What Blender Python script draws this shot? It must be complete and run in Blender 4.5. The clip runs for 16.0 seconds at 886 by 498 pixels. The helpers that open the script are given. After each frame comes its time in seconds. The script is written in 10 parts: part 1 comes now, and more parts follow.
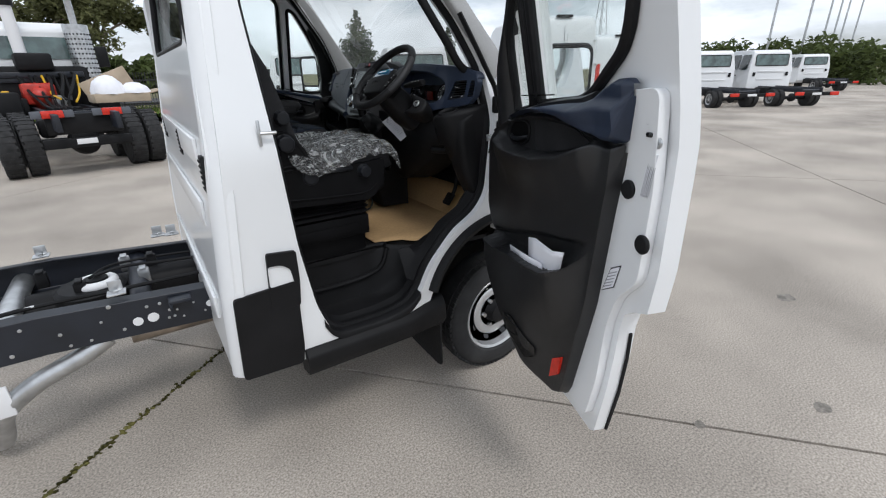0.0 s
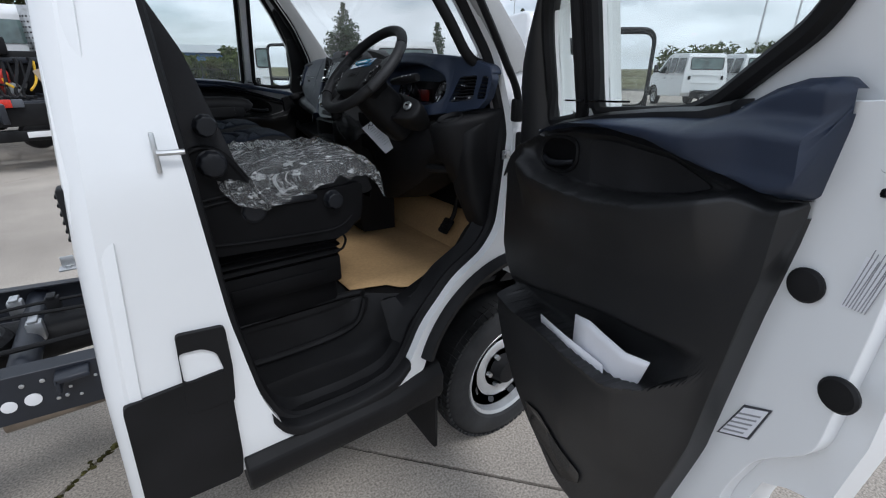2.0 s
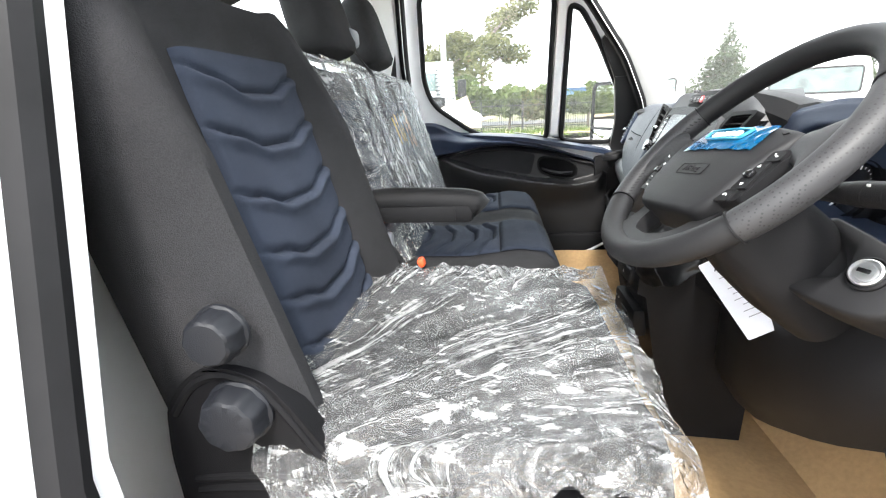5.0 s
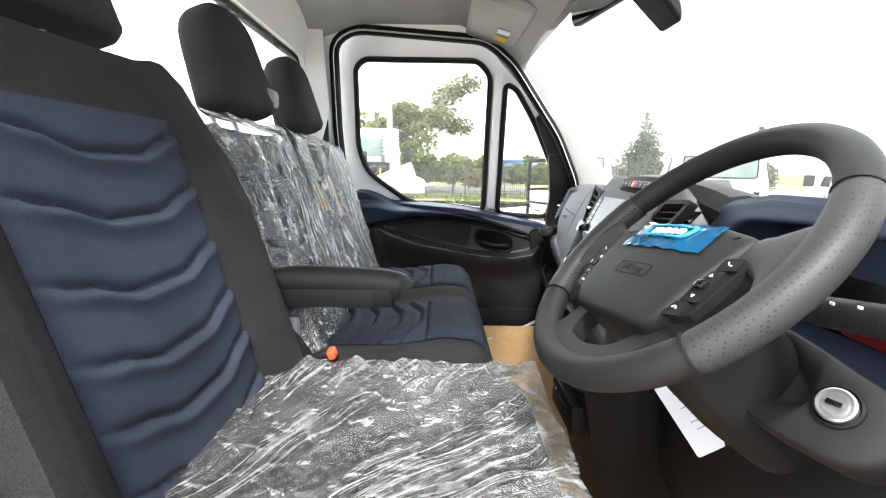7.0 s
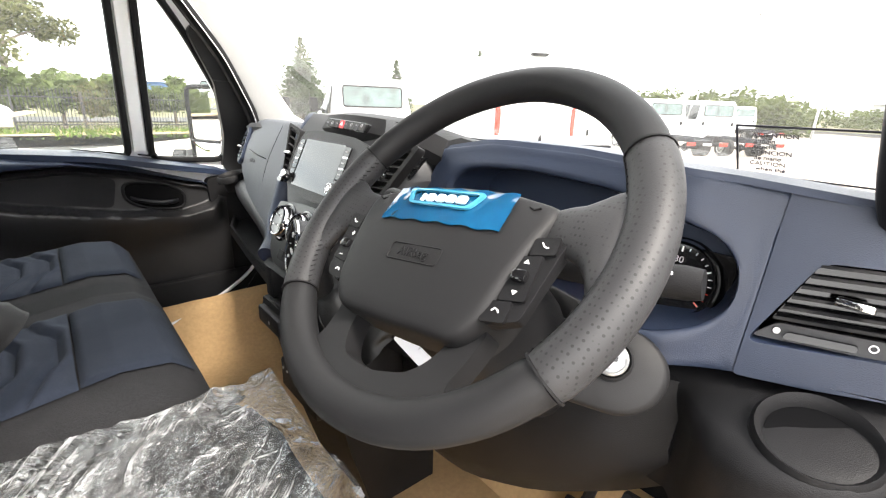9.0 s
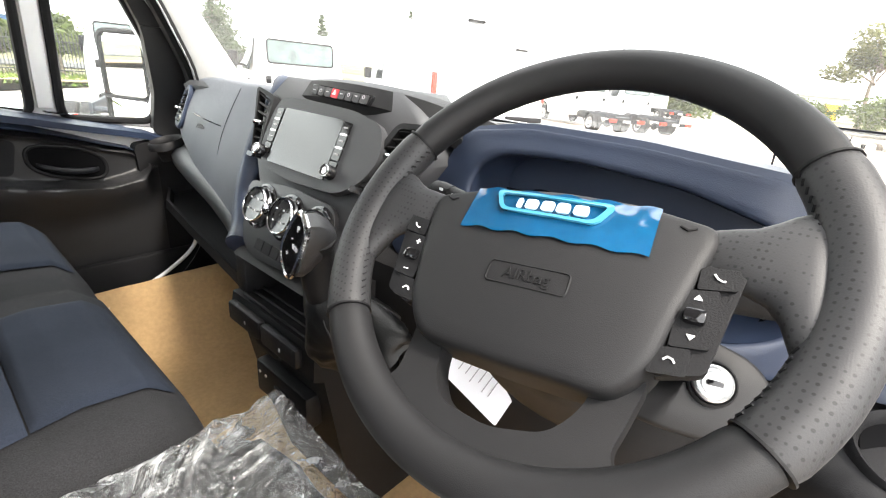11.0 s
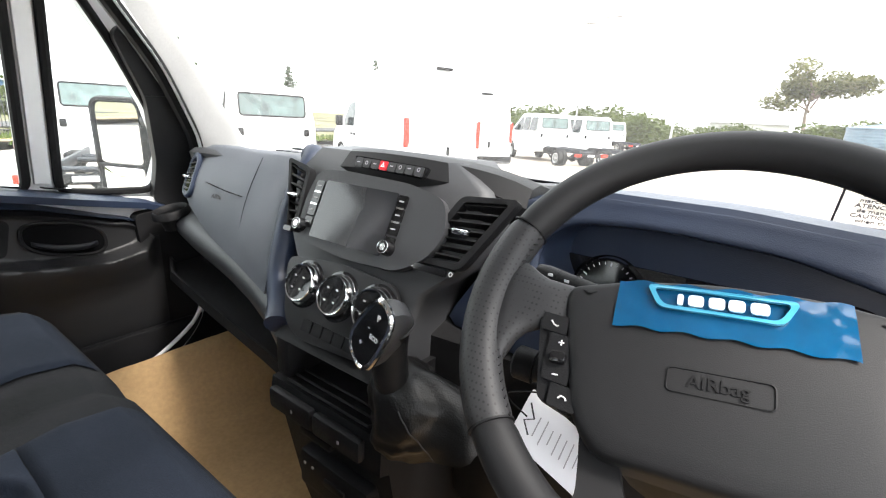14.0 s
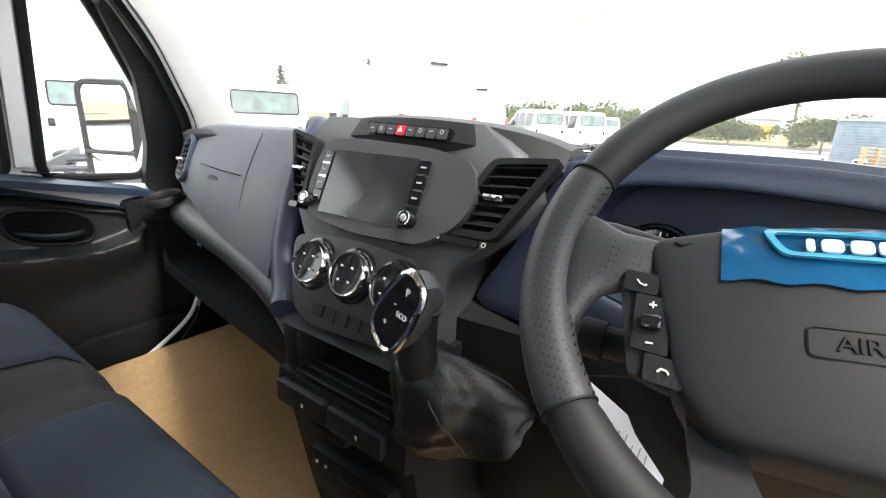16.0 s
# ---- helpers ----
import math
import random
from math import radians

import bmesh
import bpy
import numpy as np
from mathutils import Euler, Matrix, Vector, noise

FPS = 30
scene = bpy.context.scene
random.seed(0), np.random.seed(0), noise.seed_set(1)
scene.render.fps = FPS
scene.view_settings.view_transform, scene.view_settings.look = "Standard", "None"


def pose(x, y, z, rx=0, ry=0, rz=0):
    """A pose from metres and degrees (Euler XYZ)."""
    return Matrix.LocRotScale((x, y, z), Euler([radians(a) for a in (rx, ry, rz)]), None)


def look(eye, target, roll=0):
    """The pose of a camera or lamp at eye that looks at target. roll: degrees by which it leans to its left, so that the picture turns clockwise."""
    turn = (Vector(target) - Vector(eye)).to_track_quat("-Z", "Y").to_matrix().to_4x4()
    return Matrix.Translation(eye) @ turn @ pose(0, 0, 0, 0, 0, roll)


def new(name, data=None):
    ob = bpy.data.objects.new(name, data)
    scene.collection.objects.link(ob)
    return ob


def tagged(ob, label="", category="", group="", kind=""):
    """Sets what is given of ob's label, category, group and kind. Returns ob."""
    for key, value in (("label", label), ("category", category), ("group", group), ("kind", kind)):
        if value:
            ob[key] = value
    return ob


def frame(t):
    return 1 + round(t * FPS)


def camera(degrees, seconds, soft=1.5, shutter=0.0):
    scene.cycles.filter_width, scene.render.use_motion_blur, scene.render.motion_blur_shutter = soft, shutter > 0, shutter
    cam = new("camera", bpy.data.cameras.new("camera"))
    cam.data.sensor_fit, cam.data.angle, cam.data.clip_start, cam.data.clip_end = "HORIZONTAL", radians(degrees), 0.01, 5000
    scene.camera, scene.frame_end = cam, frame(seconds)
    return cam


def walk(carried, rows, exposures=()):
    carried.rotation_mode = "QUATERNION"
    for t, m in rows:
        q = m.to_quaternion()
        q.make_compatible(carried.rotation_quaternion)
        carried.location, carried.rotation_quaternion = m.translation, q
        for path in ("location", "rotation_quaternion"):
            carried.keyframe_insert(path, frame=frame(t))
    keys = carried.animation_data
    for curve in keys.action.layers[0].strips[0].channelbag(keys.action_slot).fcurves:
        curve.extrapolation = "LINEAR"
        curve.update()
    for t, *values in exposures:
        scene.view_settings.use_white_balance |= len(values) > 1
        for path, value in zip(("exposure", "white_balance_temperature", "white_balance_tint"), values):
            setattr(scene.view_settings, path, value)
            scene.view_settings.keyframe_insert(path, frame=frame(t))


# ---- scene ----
cam = camera(90.0, 16.0, soft=1.15)
PATH = [
    (0, (-1.406, -1.609, 1.64), (-0.369, -0.07, 0.895), -1.1),
    (0.5, (-1.39, -1.589, 1.643), (-0.32, -0.076, 0.89), -0.6),
    (1, (-1.33, -1.553, 1.642), (-0.241, -0.051, 0.894), -0.3),
    (1.5, (-1.233, -1.383, 1.616), (-0.144, 0.115, 0.863), 0.1),
    (2, (-1.116, -1.107, 1.625), (-0.031, 0.392, 0.867), 0.3),
    (2.5, (-0.964, -0.937, 1.602), (0.115, 0.57, 0.85), -0.2),
    (3, (-0.856, -0.775, 1.623), (0.027, 0.861, 0.884), -1.9),
    (3.5, (-0.83, -0.511, 1.618), (-0.045, 1.193, 0.925), -1.8),
    (4, (-0.784, -0.312, 1.644), (-0.213, 1.477, 0.955), -1.6),
    (4.5, (-0.678, -0.216, 1.672), (-0.705, 1.664, 0.991), -2.8),
    (4.7, (-0.665, -0.204, 1.684), (-0.89, 1.676, 1.022), -2.9),
    (6.8, (-0.625, -0.093, 1.71), (-0.814, 1.868, 1.364), 0.3),
    (7, (-0.62, -0.065, 1.708), (-0.598, 1.904, 1.354), 0.8),
    (7.5, (-0.608, 0.0, 1.72), (-0.106, 1.894, 1.319), 0.1),
    (8, (-0.607, 0.047, 1.719), (0.245, 1.794, 1.247), 0.7),
    (8.5, (-0.622, 0.098, 1.718), (0.466, 1.686, 1.176), 1.4),
    (8.7, (-0.62, 0.116, 1.724), (0.554, 1.631, 1.15), 1.4),
    (10.8, (-0.65, 0.28, 1.72), (0.8, 1.444, 0.982), 5.6),
    (11, (-0.659, 0.3, 1.728), (0.802, 1.451, 0.994), 5.6),
    (11.5, (-0.665, 0.34, 1.736), (0.826, 1.466, 1.024), 5.7),
    (12, (-0.677, 0.381, 1.748), (0.856, 1.486, 1.092), 5.9),
    (12.5, (-0.702, 0.399, 1.762), (0.849, 1.495, 1.137), 5.4),
    (13, (-0.707, 0.407, 1.767), (0.855, 1.501, 1.163), 4.8),
    (13.5, (-0.711, 0.416, 1.767), (0.856, 1.515, 1.188), 4.1),
    (14, (-0.71, 0.434, 1.758), (0.859, 1.539, 1.195), 3.2),
    (14.5, (-0.703, 0.456, 1.745), (0.866, 1.563, 1.186), 2.5),
    (15, (-0.699, 0.479, 1.727), (0.868, 1.589, 1.17), 2.4),
    (15.5, (-0.693, 0.487, 1.714), (0.878, 1.591, 1.154), 2.5),
    (16, (-0.688, 0.5, 1.702), (0.892, 1.586, 1.132), 2.6),
]
EXPOSURES = [(0.0, 0.1, 6100, 10), (2.0, 0.05, 5850, 10), (2.5, 0.08, 5850, 10), (3.0, 0.38, 6050, 10), (3.5, 0.85, 6200, 10), (4.0, 2.3, 6450, 10), (4.5, 3.0, 6500, 10), (7.0, 2.75, 6600, 10), (9.0, 2.82, 6900, 12), (11.0, 3.0, 6850, 11), (12.5, 3.0, 6650, 11), (14.0, 2.55, 6600, 11), (16.0, 2.6, 6600, 11)]
walk(cam, [(t, look(eye, target, roll)) for t, eye, target, roll in PATH], EXPOSURES)

# ---- world, sun ----
world = bpy.data.worlds.new("world")
scene.world = world
world.use_nodes = True
SUN_EL, SUN_AZ = radians(54), radians(178)


def build_sky():
    nt = world.node_tree
    nt.nodes.clear()
    out = nt.nodes.new("ShaderNodeOutputWorld")
    bg = nt.nodes.new("ShaderNodeBackground")
    sky = nt.nodes.new("ShaderNodeTexSky")
    sky.sky_type, sky.sun_disc = "NISHITA", False
    sky.sun_elevation, sky.sun_rotation = SUN_EL, SUN_AZ
    sky.air_density, sky.dust_density = 1.0, 2.0
    co = nt.nodes.new("ShaderNodeTexCoord")
    mp = nt.nodes.new("ShaderNodeMapping")
    mp.inputs["Scale"].default_value = (1.0, 1.0, 3.2)
    nz = nt.nodes.new("ShaderNodeTexNoise")
    nz.inputs["Scale"].default_value, nz.inputs["Detail"].default_value = 2.3, 7.0
    nz.inputs["Roughness"].default_value = 0.58
    cover = nt.nodes.new("ShaderNodeMapRange")
    cover.inputs["From Min"].default_value, cover.inputs["From Max"].default_value = 0.28, 0.50
    n2 = nt.nodes.new("ShaderNodeTexNoise")
    n2.inputs["Scale"].default_value, n2.inputs["Detail"].default_value = 4.0, 6.0
    tone = nt.nodes.new("ShaderNodeMapRange")
    tone.inputs["From Min"].default_value, tone.inputs["From Max"].default_value = 0.3, 0.7
    tone.inputs["To Min"].default_value, tone.inputs["To Max"].default_value = 7.5, 12.0
    comb = nt.nodes.new("ShaderNodeVectorMath")
    comb.operation = "SCALE"
    comb.inputs[0].default_value = (0.97, 1.0, 1.03)
    mix = nt.nodes.new("ShaderNodeMix")
    mix.data_type = "RGBA"
    link = nt.links.new
    link(co.outputs["Generated"], mp.inputs["Vector"])
    link(mp.outputs["Vector"], nz.inputs["Vector"])
    link(mp.outputs["Vector"], n2.inputs["Vector"])
    link(nz.outputs["Fac"], cover.inputs["Value"])
    link(n2.outputs["Fac"], tone.inputs["Value"])
    link(tone.outputs["Result"], comb.inputs["Scale"])
    link(cover.outputs["Result"], mix.inputs["Factor"])
    link(sky.outputs["Color"], mix.inputs[6])
    link(comb.outputs["Vector"], mix.inputs[7])
    link(mix.outputs[2], bg.inputs["Color"])
    bg.inputs["Strength"].default_value = 0.1
    link(bg.outputs["Background"], out.inputs["Surface"])


build_sky()
sun_data = bpy.data.lights.new("sun", "SUN")
sun_data.energy, sun_data.angle, sun_data.color = 1.3, radians(14), (1.0, 0.96, 0.9)
sun = new("sun", sun_data)
sun.matrix_world = look((0, 0, 30), Vector((0, 0, 30)) - Vector((math.sin(SUN_AZ) * math.cos(SUN_EL), math.cos(SUN_AZ) * math.cos(SUN_EL), math.sin(SUN_EL))))

# ---- materials ----


def mat(name, col, rough=0.5, metal=0.0, var=0.12, vscale=3.0, grain=0.0, gscale=150.0, bump=0.0, bscale=300.0, spec=0.5, coat=0.0, col2=None, rvar=0.1, trans=0.0, alpha=1.0, random_tone=0.0, island=False):
    m = bpy.data.materials.new(name)
    m.use_nodes = True
    nt = m.node_tree
    b = nt.nodes["Principled BSDF"]
    link = nt.links.new
    co = nt.nodes.new("ShaderNodeTexCoord")
    n1 = nt.nodes.new("ShaderNodeTexNoise")
    n1.inputs["Scale"].default_value, n1.inputs["Detail"].default_value = vscale, 6.0
    link(co.outputs["Object"], n1.inputs["Vector"])
    mix = nt.nodes.new("ShaderNodeMix")
    mix.data_type = "RGBA"
    c2 = col2 if col2 else tuple(max(0.0, c * (1 - var * 2)) for c in col)
    c1 = tuple(min(1.0, c * (1 + var * 0.6)) for c in col) if not col2 else col
    mix.inputs[6].default_value, mix.inputs[7].default_value = (*c1, 1), (*c2, 1)
    rng = nt.nodes.new("ShaderNodeMapRange")
    rng.inputs["From Min"].default_value, rng.inputs["From Max"].default_value = 0.35, 0.68
    link(n1.outputs["Fac"], rng.inputs["Value"])
    link(rng.outputs["Result"], mix.inputs["Factor"])
    last = mix.outputs[2]
    if grain > 0:
        n2 = nt.nodes.new("ShaderNodeTexNoise")
        n2.inputs["Scale"].default_value, n2.inputs["Detail"].default_value = gscale, 3.0
        link(co.outputs["Object"], n2.inputs["Vector"])
        r2 = nt.nodes.new("ShaderNodeMapRange")
        r2.inputs["From Min"].default_value, r2.inputs["From Max"].default_value = 0.3, 0.7
        r2.inputs["To Min"].default_value, r2.inputs["To Max"].default_value = 1 - grain, 1 + grain
        link(n2.outputs["Fac"], r2.inputs["Value"])
        sc = nt.nodes.new("ShaderNodeVectorMath")
        sc.operation = "SCALE"
        link(last, sc.inputs[0])
        link(r2.outputs["Result"], sc.inputs["Scale"])
        last = sc.outputs["Vector"]
    if random_tone > 0:
        rnd = nt.nodes.new("ShaderNodeNewGeometry") if island else nt.nodes.new("ShaderNodeObjectInfo")
        r3 = nt.nodes.new("ShaderNodeMapRange")
        r3.inputs["To Min"].default_value, r3.inputs["To Max"].default_value = 1 - random_tone, 1 + random_tone
        link(rnd.outputs["Random Per Island" if island else "Random"], r3.inputs["Value"])
        s3 = nt.nodes.new("ShaderNodeVectorMath")
        s3.operation = "SCALE"
        link(last, s3.inputs[0])
        link(r3.outputs["Result"], s3.inputs["Scale"])
        last = s3.outputs["Vector"]
    link(last, b.inputs["Base Color"])
    rr = nt.nodes.new("ShaderNodeMapRange")
    rr.inputs["To Min"].default_value, rr.inputs["To Max"].default_value = max(0.02, rough - rvar * rough), min(1.0, rough + rvar * rough)
    link(n1.outputs["Fac"], rr.inputs["Value"])
    link(rr.outputs["Result"], b.inputs["Roughness"])
    b.inputs["Metallic"].default_value = metal
    b.inputs["Specular IOR Level"].default_value = spec
    b.inputs["Coat Weight"].default_value = coat
    b.inputs["Coat Roughness"].default_value = 0.06
    b.inputs["Transmission Weight"].default_value = trans
    b.inputs["Alpha"].default_value = alpha
    if bump > 0:
        n3 = nt.nodes.new("ShaderNodeTexNoise")
        n3.inputs["Scale"].default_value, n3.inputs["Detail"].default_value = bscale, 2.0
        link(co.outputs["Object"], n3.inputs["Vector"])
        bp = nt.nodes.new("ShaderNodeBump")
        bp.inputs["Strength"].default_value, bp.inputs["Distance"].default_value = bump, 0.002
        link(n3.outputs["Fac"], bp.inputs["Height"])
        link(bp.outputs["Normal"], b.inputs["Normal"])
    return m


def glass(name, tint=(0.93, 0.96, 0.95), share=0.1, rough=0.01, veil=0.0):
    m = bpy.data.materials.new(name)
    m.use_nodes = True
    nt = m.node_tree
    nt.nodes.clear()
    out = nt.nodes.new("ShaderNodeOutputMaterial")
    tr = nt.nodes.new("ShaderNodeBsdfTransparent")
    gl = nt.nodes.new("ShaderNodeBsdfGlossy")
    tr.inputs["Color"].default_value = (*tint, 1)
    gl.inputs["Roughness"].default_value = rough
    lw = nt.nodes.new("ShaderNodeLayerWeight")
    lw.inputs["Blend"].default_value = 0.12
    fr = nt.nodes.new("ShaderNodeMapRange")
    fr.inputs["To Min"].default_value, fr.inputs["To Max"].default_value = share * 0.25, 0.6
    nt.links.new(lw.outputs["Facing"], fr.inputs["Value"])
    mx = nt.nodes.new("ShaderNodeMixShader")
    nt.links.new(fr.outputs["Result"], mx.inputs["Fac"])
    nt.links.new(tr.outputs["BSDF"], mx.inputs[1])
    nt.links.new(gl.outputs["BSDF"], mx.inputs[2])
    last = mx
    if veil > 0:      # a thin pale haze over the pane, standing in for glare
        tl, md = nt.nodes.new("ShaderNodeBsdfTranslucent"), nt.nodes.new("ShaderNodeMixShader")
        tl.inputs["Color"].default_value = (0.9, 0.89, 0.86, 1)
        co, nz, dr = nt.nodes.new("ShaderNodeTexCoord"), nt.nodes.new("ShaderNodeTexNoise"), nt.nodes.new("ShaderNodeMapRange")
        nz.inputs["Scale"].default_value, nz.inputs["Detail"].default_value = 4.0, 5.0
        dr.inputs["To Min"].default_value, dr.inputs["To Max"].default_value = veil * 0.7, veil * 1.3
        nt.links.new(co.outputs["Object"], nz.inputs["Vector"])
        nt.links.new(nz.outputs["Fac"], dr.inputs["Value"])
        nt.links.new(dr.outputs["Result"], md.inputs["Fac"])
        nt.links.new(mx.outputs["Shader"], md.inputs[1])
        nt.links.new(tl.outputs["BSDF"], md.inputs[2])
        last = md
    nt.links.new(last.outputs["Shader"], out.inputs["Surface"])
    return m


def leaf_mat(name, col, tone=0.45):
    """Leaves that let some light through."""
    m = mat(name, col, 0.7, var=0.2, vscale=0.5, random_tone=tone, island=True, spec=0.3)
    nt = m.node_tree
    b = nt.nodes["Principled BSDF"]
    tl, mx = nt.nodes.new("ShaderNodeBsdfTranslucent"), nt.nodes.new("ShaderNodeMixShader")
    nt.links.new(b.inputs["Base Color"].links[0].from_socket, tl.inputs["Color"])
    mx.inputs["Fac"].default_value = 0.4
    nt.links.new(b.outputs["BSDF"], mx.inputs[1])
    nt.links.new(tl.outputs["BSDF"], mx.inputs[2])
    nt.links.new(mx.outputs["Shader"], nt.nodes["Material Output"].inputs["Surface"])
    return m


WHITE = mat("white_paint", (0.78, 0.79, 0.80), 0.32, var=0.02, vscale=1.5, coat=0.5, rvar=0.15)
WHITE_FAR = mat("white_paint_far", (0.78, 0.79, 0.80), 0.35, var=0.04, vscale=0.6, coat=0.3)
WHITE_IN = mat("white_inner_paint", (0.70, 0.71, 0.72), 0.4, var=0.03, vscale=4.0)
BLACK_PL = mat("black_moulded_plastic", (0.0095, 0.0095, 0.0105), 0.55, spec=0.2, var=0.15, vscale=6, bump=0.25, bscale=900)
DARK_PL = mat("dark_grey_dash_plastic", (0.030, 0.031, 0.034), 0.5, var=0.1, vscale=5, bump=0.3, bscale=1100)
GREY_PL = mat("grey_dash_plastic", (0.095, 0.103, 0.120), 0.55, var=0.06, vscale=5, bump=0.3, bscale=1100)
MID_PL = mat("mid_grey_wheel_plastic", (0.0115, 0.0115, 0.0125), 0.56, spec=0.28, var=0.06, vscale=6, bump=0.12, bscale=1300)
SATIN_PL = mat("satin_grey_plastic", (0.028, 0.029, 0.032), 0.45, var=0.06, vscale=5, bump=0.2, bscale=1100)
BLUE_PL = mat("navy_blue_plastic", (0.0155, 0.0245, 0.049), 0.45, var=0.08, vscale=5, bump=0.25, bscale=900)
KNOB_PL = mat("slate_knob_plastic", (0.0075, 0.0085, 0.0115), 0.5, spec=0.3, var=0.1, vscale=8, bump=0.2, bscale=900)
CLIMATE_PL = mat("black_satin_panel", (0.010, 0.010, 0.011), 0.32, var=0.06, vscale=5, spec=0.4)
TRIM_PL = mat("black_door_trim_plastic", (0.0150, 0.0152, 0.0165), 0.42, spec=0.5, var=0.15, vscale=6, bump=0.25, bscale=900)
SEAT_PL = mat("black_seat_base_plastic", (0.0052, 0.0052, 0.0060), 0.55, spec=0.11, var=0.15, vscale=6, bump=0.25, bscale=900)
RUBBER = mat("rubber_seal", (0.010, 0.010, 0.011), 0.6, var=0.2, vscale=8, spec=0.2)
TYRE = mat("tyre_rubber", (0.022, 0.022, 0.023), 0.8, var=0.25, vscale=9, bump=0.3, bscale=120)
FABRIC = mat("black_seat_fabric", (0.0195, 0.0195, 0.0212), 0.92, var=0.15, vscale=7, grain=0.35, gscale=700, bump=0.6, bscale=700, spec=0.2)
FABRIC_BLUE = mat("navy_seat_fabric", (0.022, 0.028, 0.043), 0.9, var=0.12, vscale=7, grain=0.25, gscale=800, bump=0.5, bscale=800, spec=0.2)
FABRIC_DARK = mat("slate_seat_fabric", (0.017, 0.022, 0.034), 0.92, var=0.12, vscale=7, grain=0.3, gscale=800, bump=0.5, bscale=800, spec=0.2)
CARD = mat("brown_cardboard", (0.52, 0.34, 0.17), 0.85, var=0.10, vscale=2.2, grain=0.08, gscale=90, bump=0.1, bscale=60, spec=0.2)
SILVER = mat("silver_wheel_paint", (0.55, 0.56, 0.57), 0.35, metal=0.6, var=0.08, vscale=8)
STEEL = mat("galvanised_steel", (0.55, 0.56, 0.57), 0.38, metal=0.9, var=0.12, vscale=14)
CHROME = mat("chrome", (0.85, 0.86, 0.87), 0.08, metal=1.0, var=0.02)
FRAME_BLUE = mat("dark_chassis_paint", (0.013, 0.016, 0.024), 0.45, var=0.2, vscale=5, bump=0.15, bscale=80)
RED_LENS = mat("red_reflector", (0.62, 0.03, 0.015), 0.25, var=0.1, vscale=40)
RED_PAINT = mat("red_engine_paint", (0.5, 0.035, 0.02), 0.45, var=0.2, vscale=9)
PAPER = mat("white_paper", (0.80, 0.80, 0.84), 0.8, var=0.03, vscale=9)
PRINT = mat("printed_ink", (0.06, 0.06, 0.07), 0.8, var=0.1)
PRINT_GREY = mat("grey_ink", (0.36, 0.36, 0.38), 0.8, var=0.1)
SYMBOL = mat("white_symbol", (0.75, 0.75, 0.76), 0.6, var=0.02)
GLASS = glass("clear_glass", veil=0.02)
GLASS_SCREEN = glass("windscreen_glass", (0.74, 0.755, 0.74), veil=0.035)
MIRROR = mat("mirror_glass", (0.9, 0.91, 0.92), 0.02, metal=1.0, var=0.0)
DARK_GLASS = mat("dark_window_glass", (0.02, 0.028, 0.03), 0.06, var=0.1, spec=0.8)
SCREEN = mat("dark_screen", (0.02, 0.021, 0.024), 0.12, var=0.05, spec=0.6)
# near-black that paints the shade inside recesses
SHADE_BLACK = mat("recess_shade_black", (0.004, 0.004, 0.0045), 0.95, var=0.05, spec=0.05)
GLOSS_BLACK = mat("gloss_black", (0.008, 0.008, 0.009), 0.08, var=0.05)
FILM_BLUE = mat("blue_film", (0.002, 0.068, 0.165), 0.10, var=0.12, vscale=25, coat=0.6, bump=0.4, bscale=35)
FILM_LIGHT = mat("light_blue_film", (0.06, 0.34, 0.50), 0.12, var=0.1, vscale=25, coat=0.5)
HEADLINER = mat("grey_headliner", (0.40, 0.40, 0.395), 0.9, var=0.06, vscale=5, grain=0.08, gscale=400, bump=0.3, bscale=400)
PILLAR_GREY = mat("grey_pillar_trim", (0.34, 0.34, 0.335), 0.8, var=0.06, vscale=5, grain=0.08, gscale=400, bump=0.3, bscale=400)
ORANGE = mat("orange_buckle", (0.75, 0.10, 0.03), 0.4, var=0.05)
ORANGE_CARD = mat("pale_orange_card", (0.70, 0.40, 0.24), 0.8, var=0.06, vscale=20)
YELLOW = mat("yellow_paint", (0.75, 0.45, 0.02), 0.5, var=0.1)

# ---- mesh helpers ----
from mathutils import geometry

BASE = {}


def thing(name, at, label, category, group="", kind=""):
    ob = new(name)
    ob.empty_display_size = 0.1
    ob.location = at
    BASE[ob] = Vector(at)
    return tagged(ob, label, category, group, kind)


def mesh_of(name, bm, material, origin, smooth=True, angle=38):
    bmesh.ops.remove_doubles(bm, verts=bm.verts, dist=0.00005)
    bmesh.ops.recalc_face_normals(bm, faces=bm.faces)
    bmesh.ops.translate(bm, verts=bm.verts, vec=-origin)
    me = bpy.data.meshes.new(name)
    bm.to_mesh(me)
    bm.free()
    me.materials.append(material)
    if smooth:
        me.polygons.foreach_set("use_smooth", [True] * len(me.polygons))
        me.set_sharp_from_angle(angle=radians(angle))
    return me


def part(name, bm, material, parent, label="", smooth=True, angle=38, bev=0.0, bseg=2):
    """Links a bmesh in world coordinates as one mesh object under a thing or a part."""
    origin = BASE[parent]
    ob = new(name, mesh_of(name, bm, material, origin, smooth, angle))
    ob.parent = parent
    BASE[ob] = origin
    if bev:
        md = ob.modifiers.new("bevel", "BEVEL")
        md.width, md.segments, md.limit_method, md.angle_limit = bev, bseg, "ANGLE", radians(35)
    if label:
        ob["label"] = label
    return ob


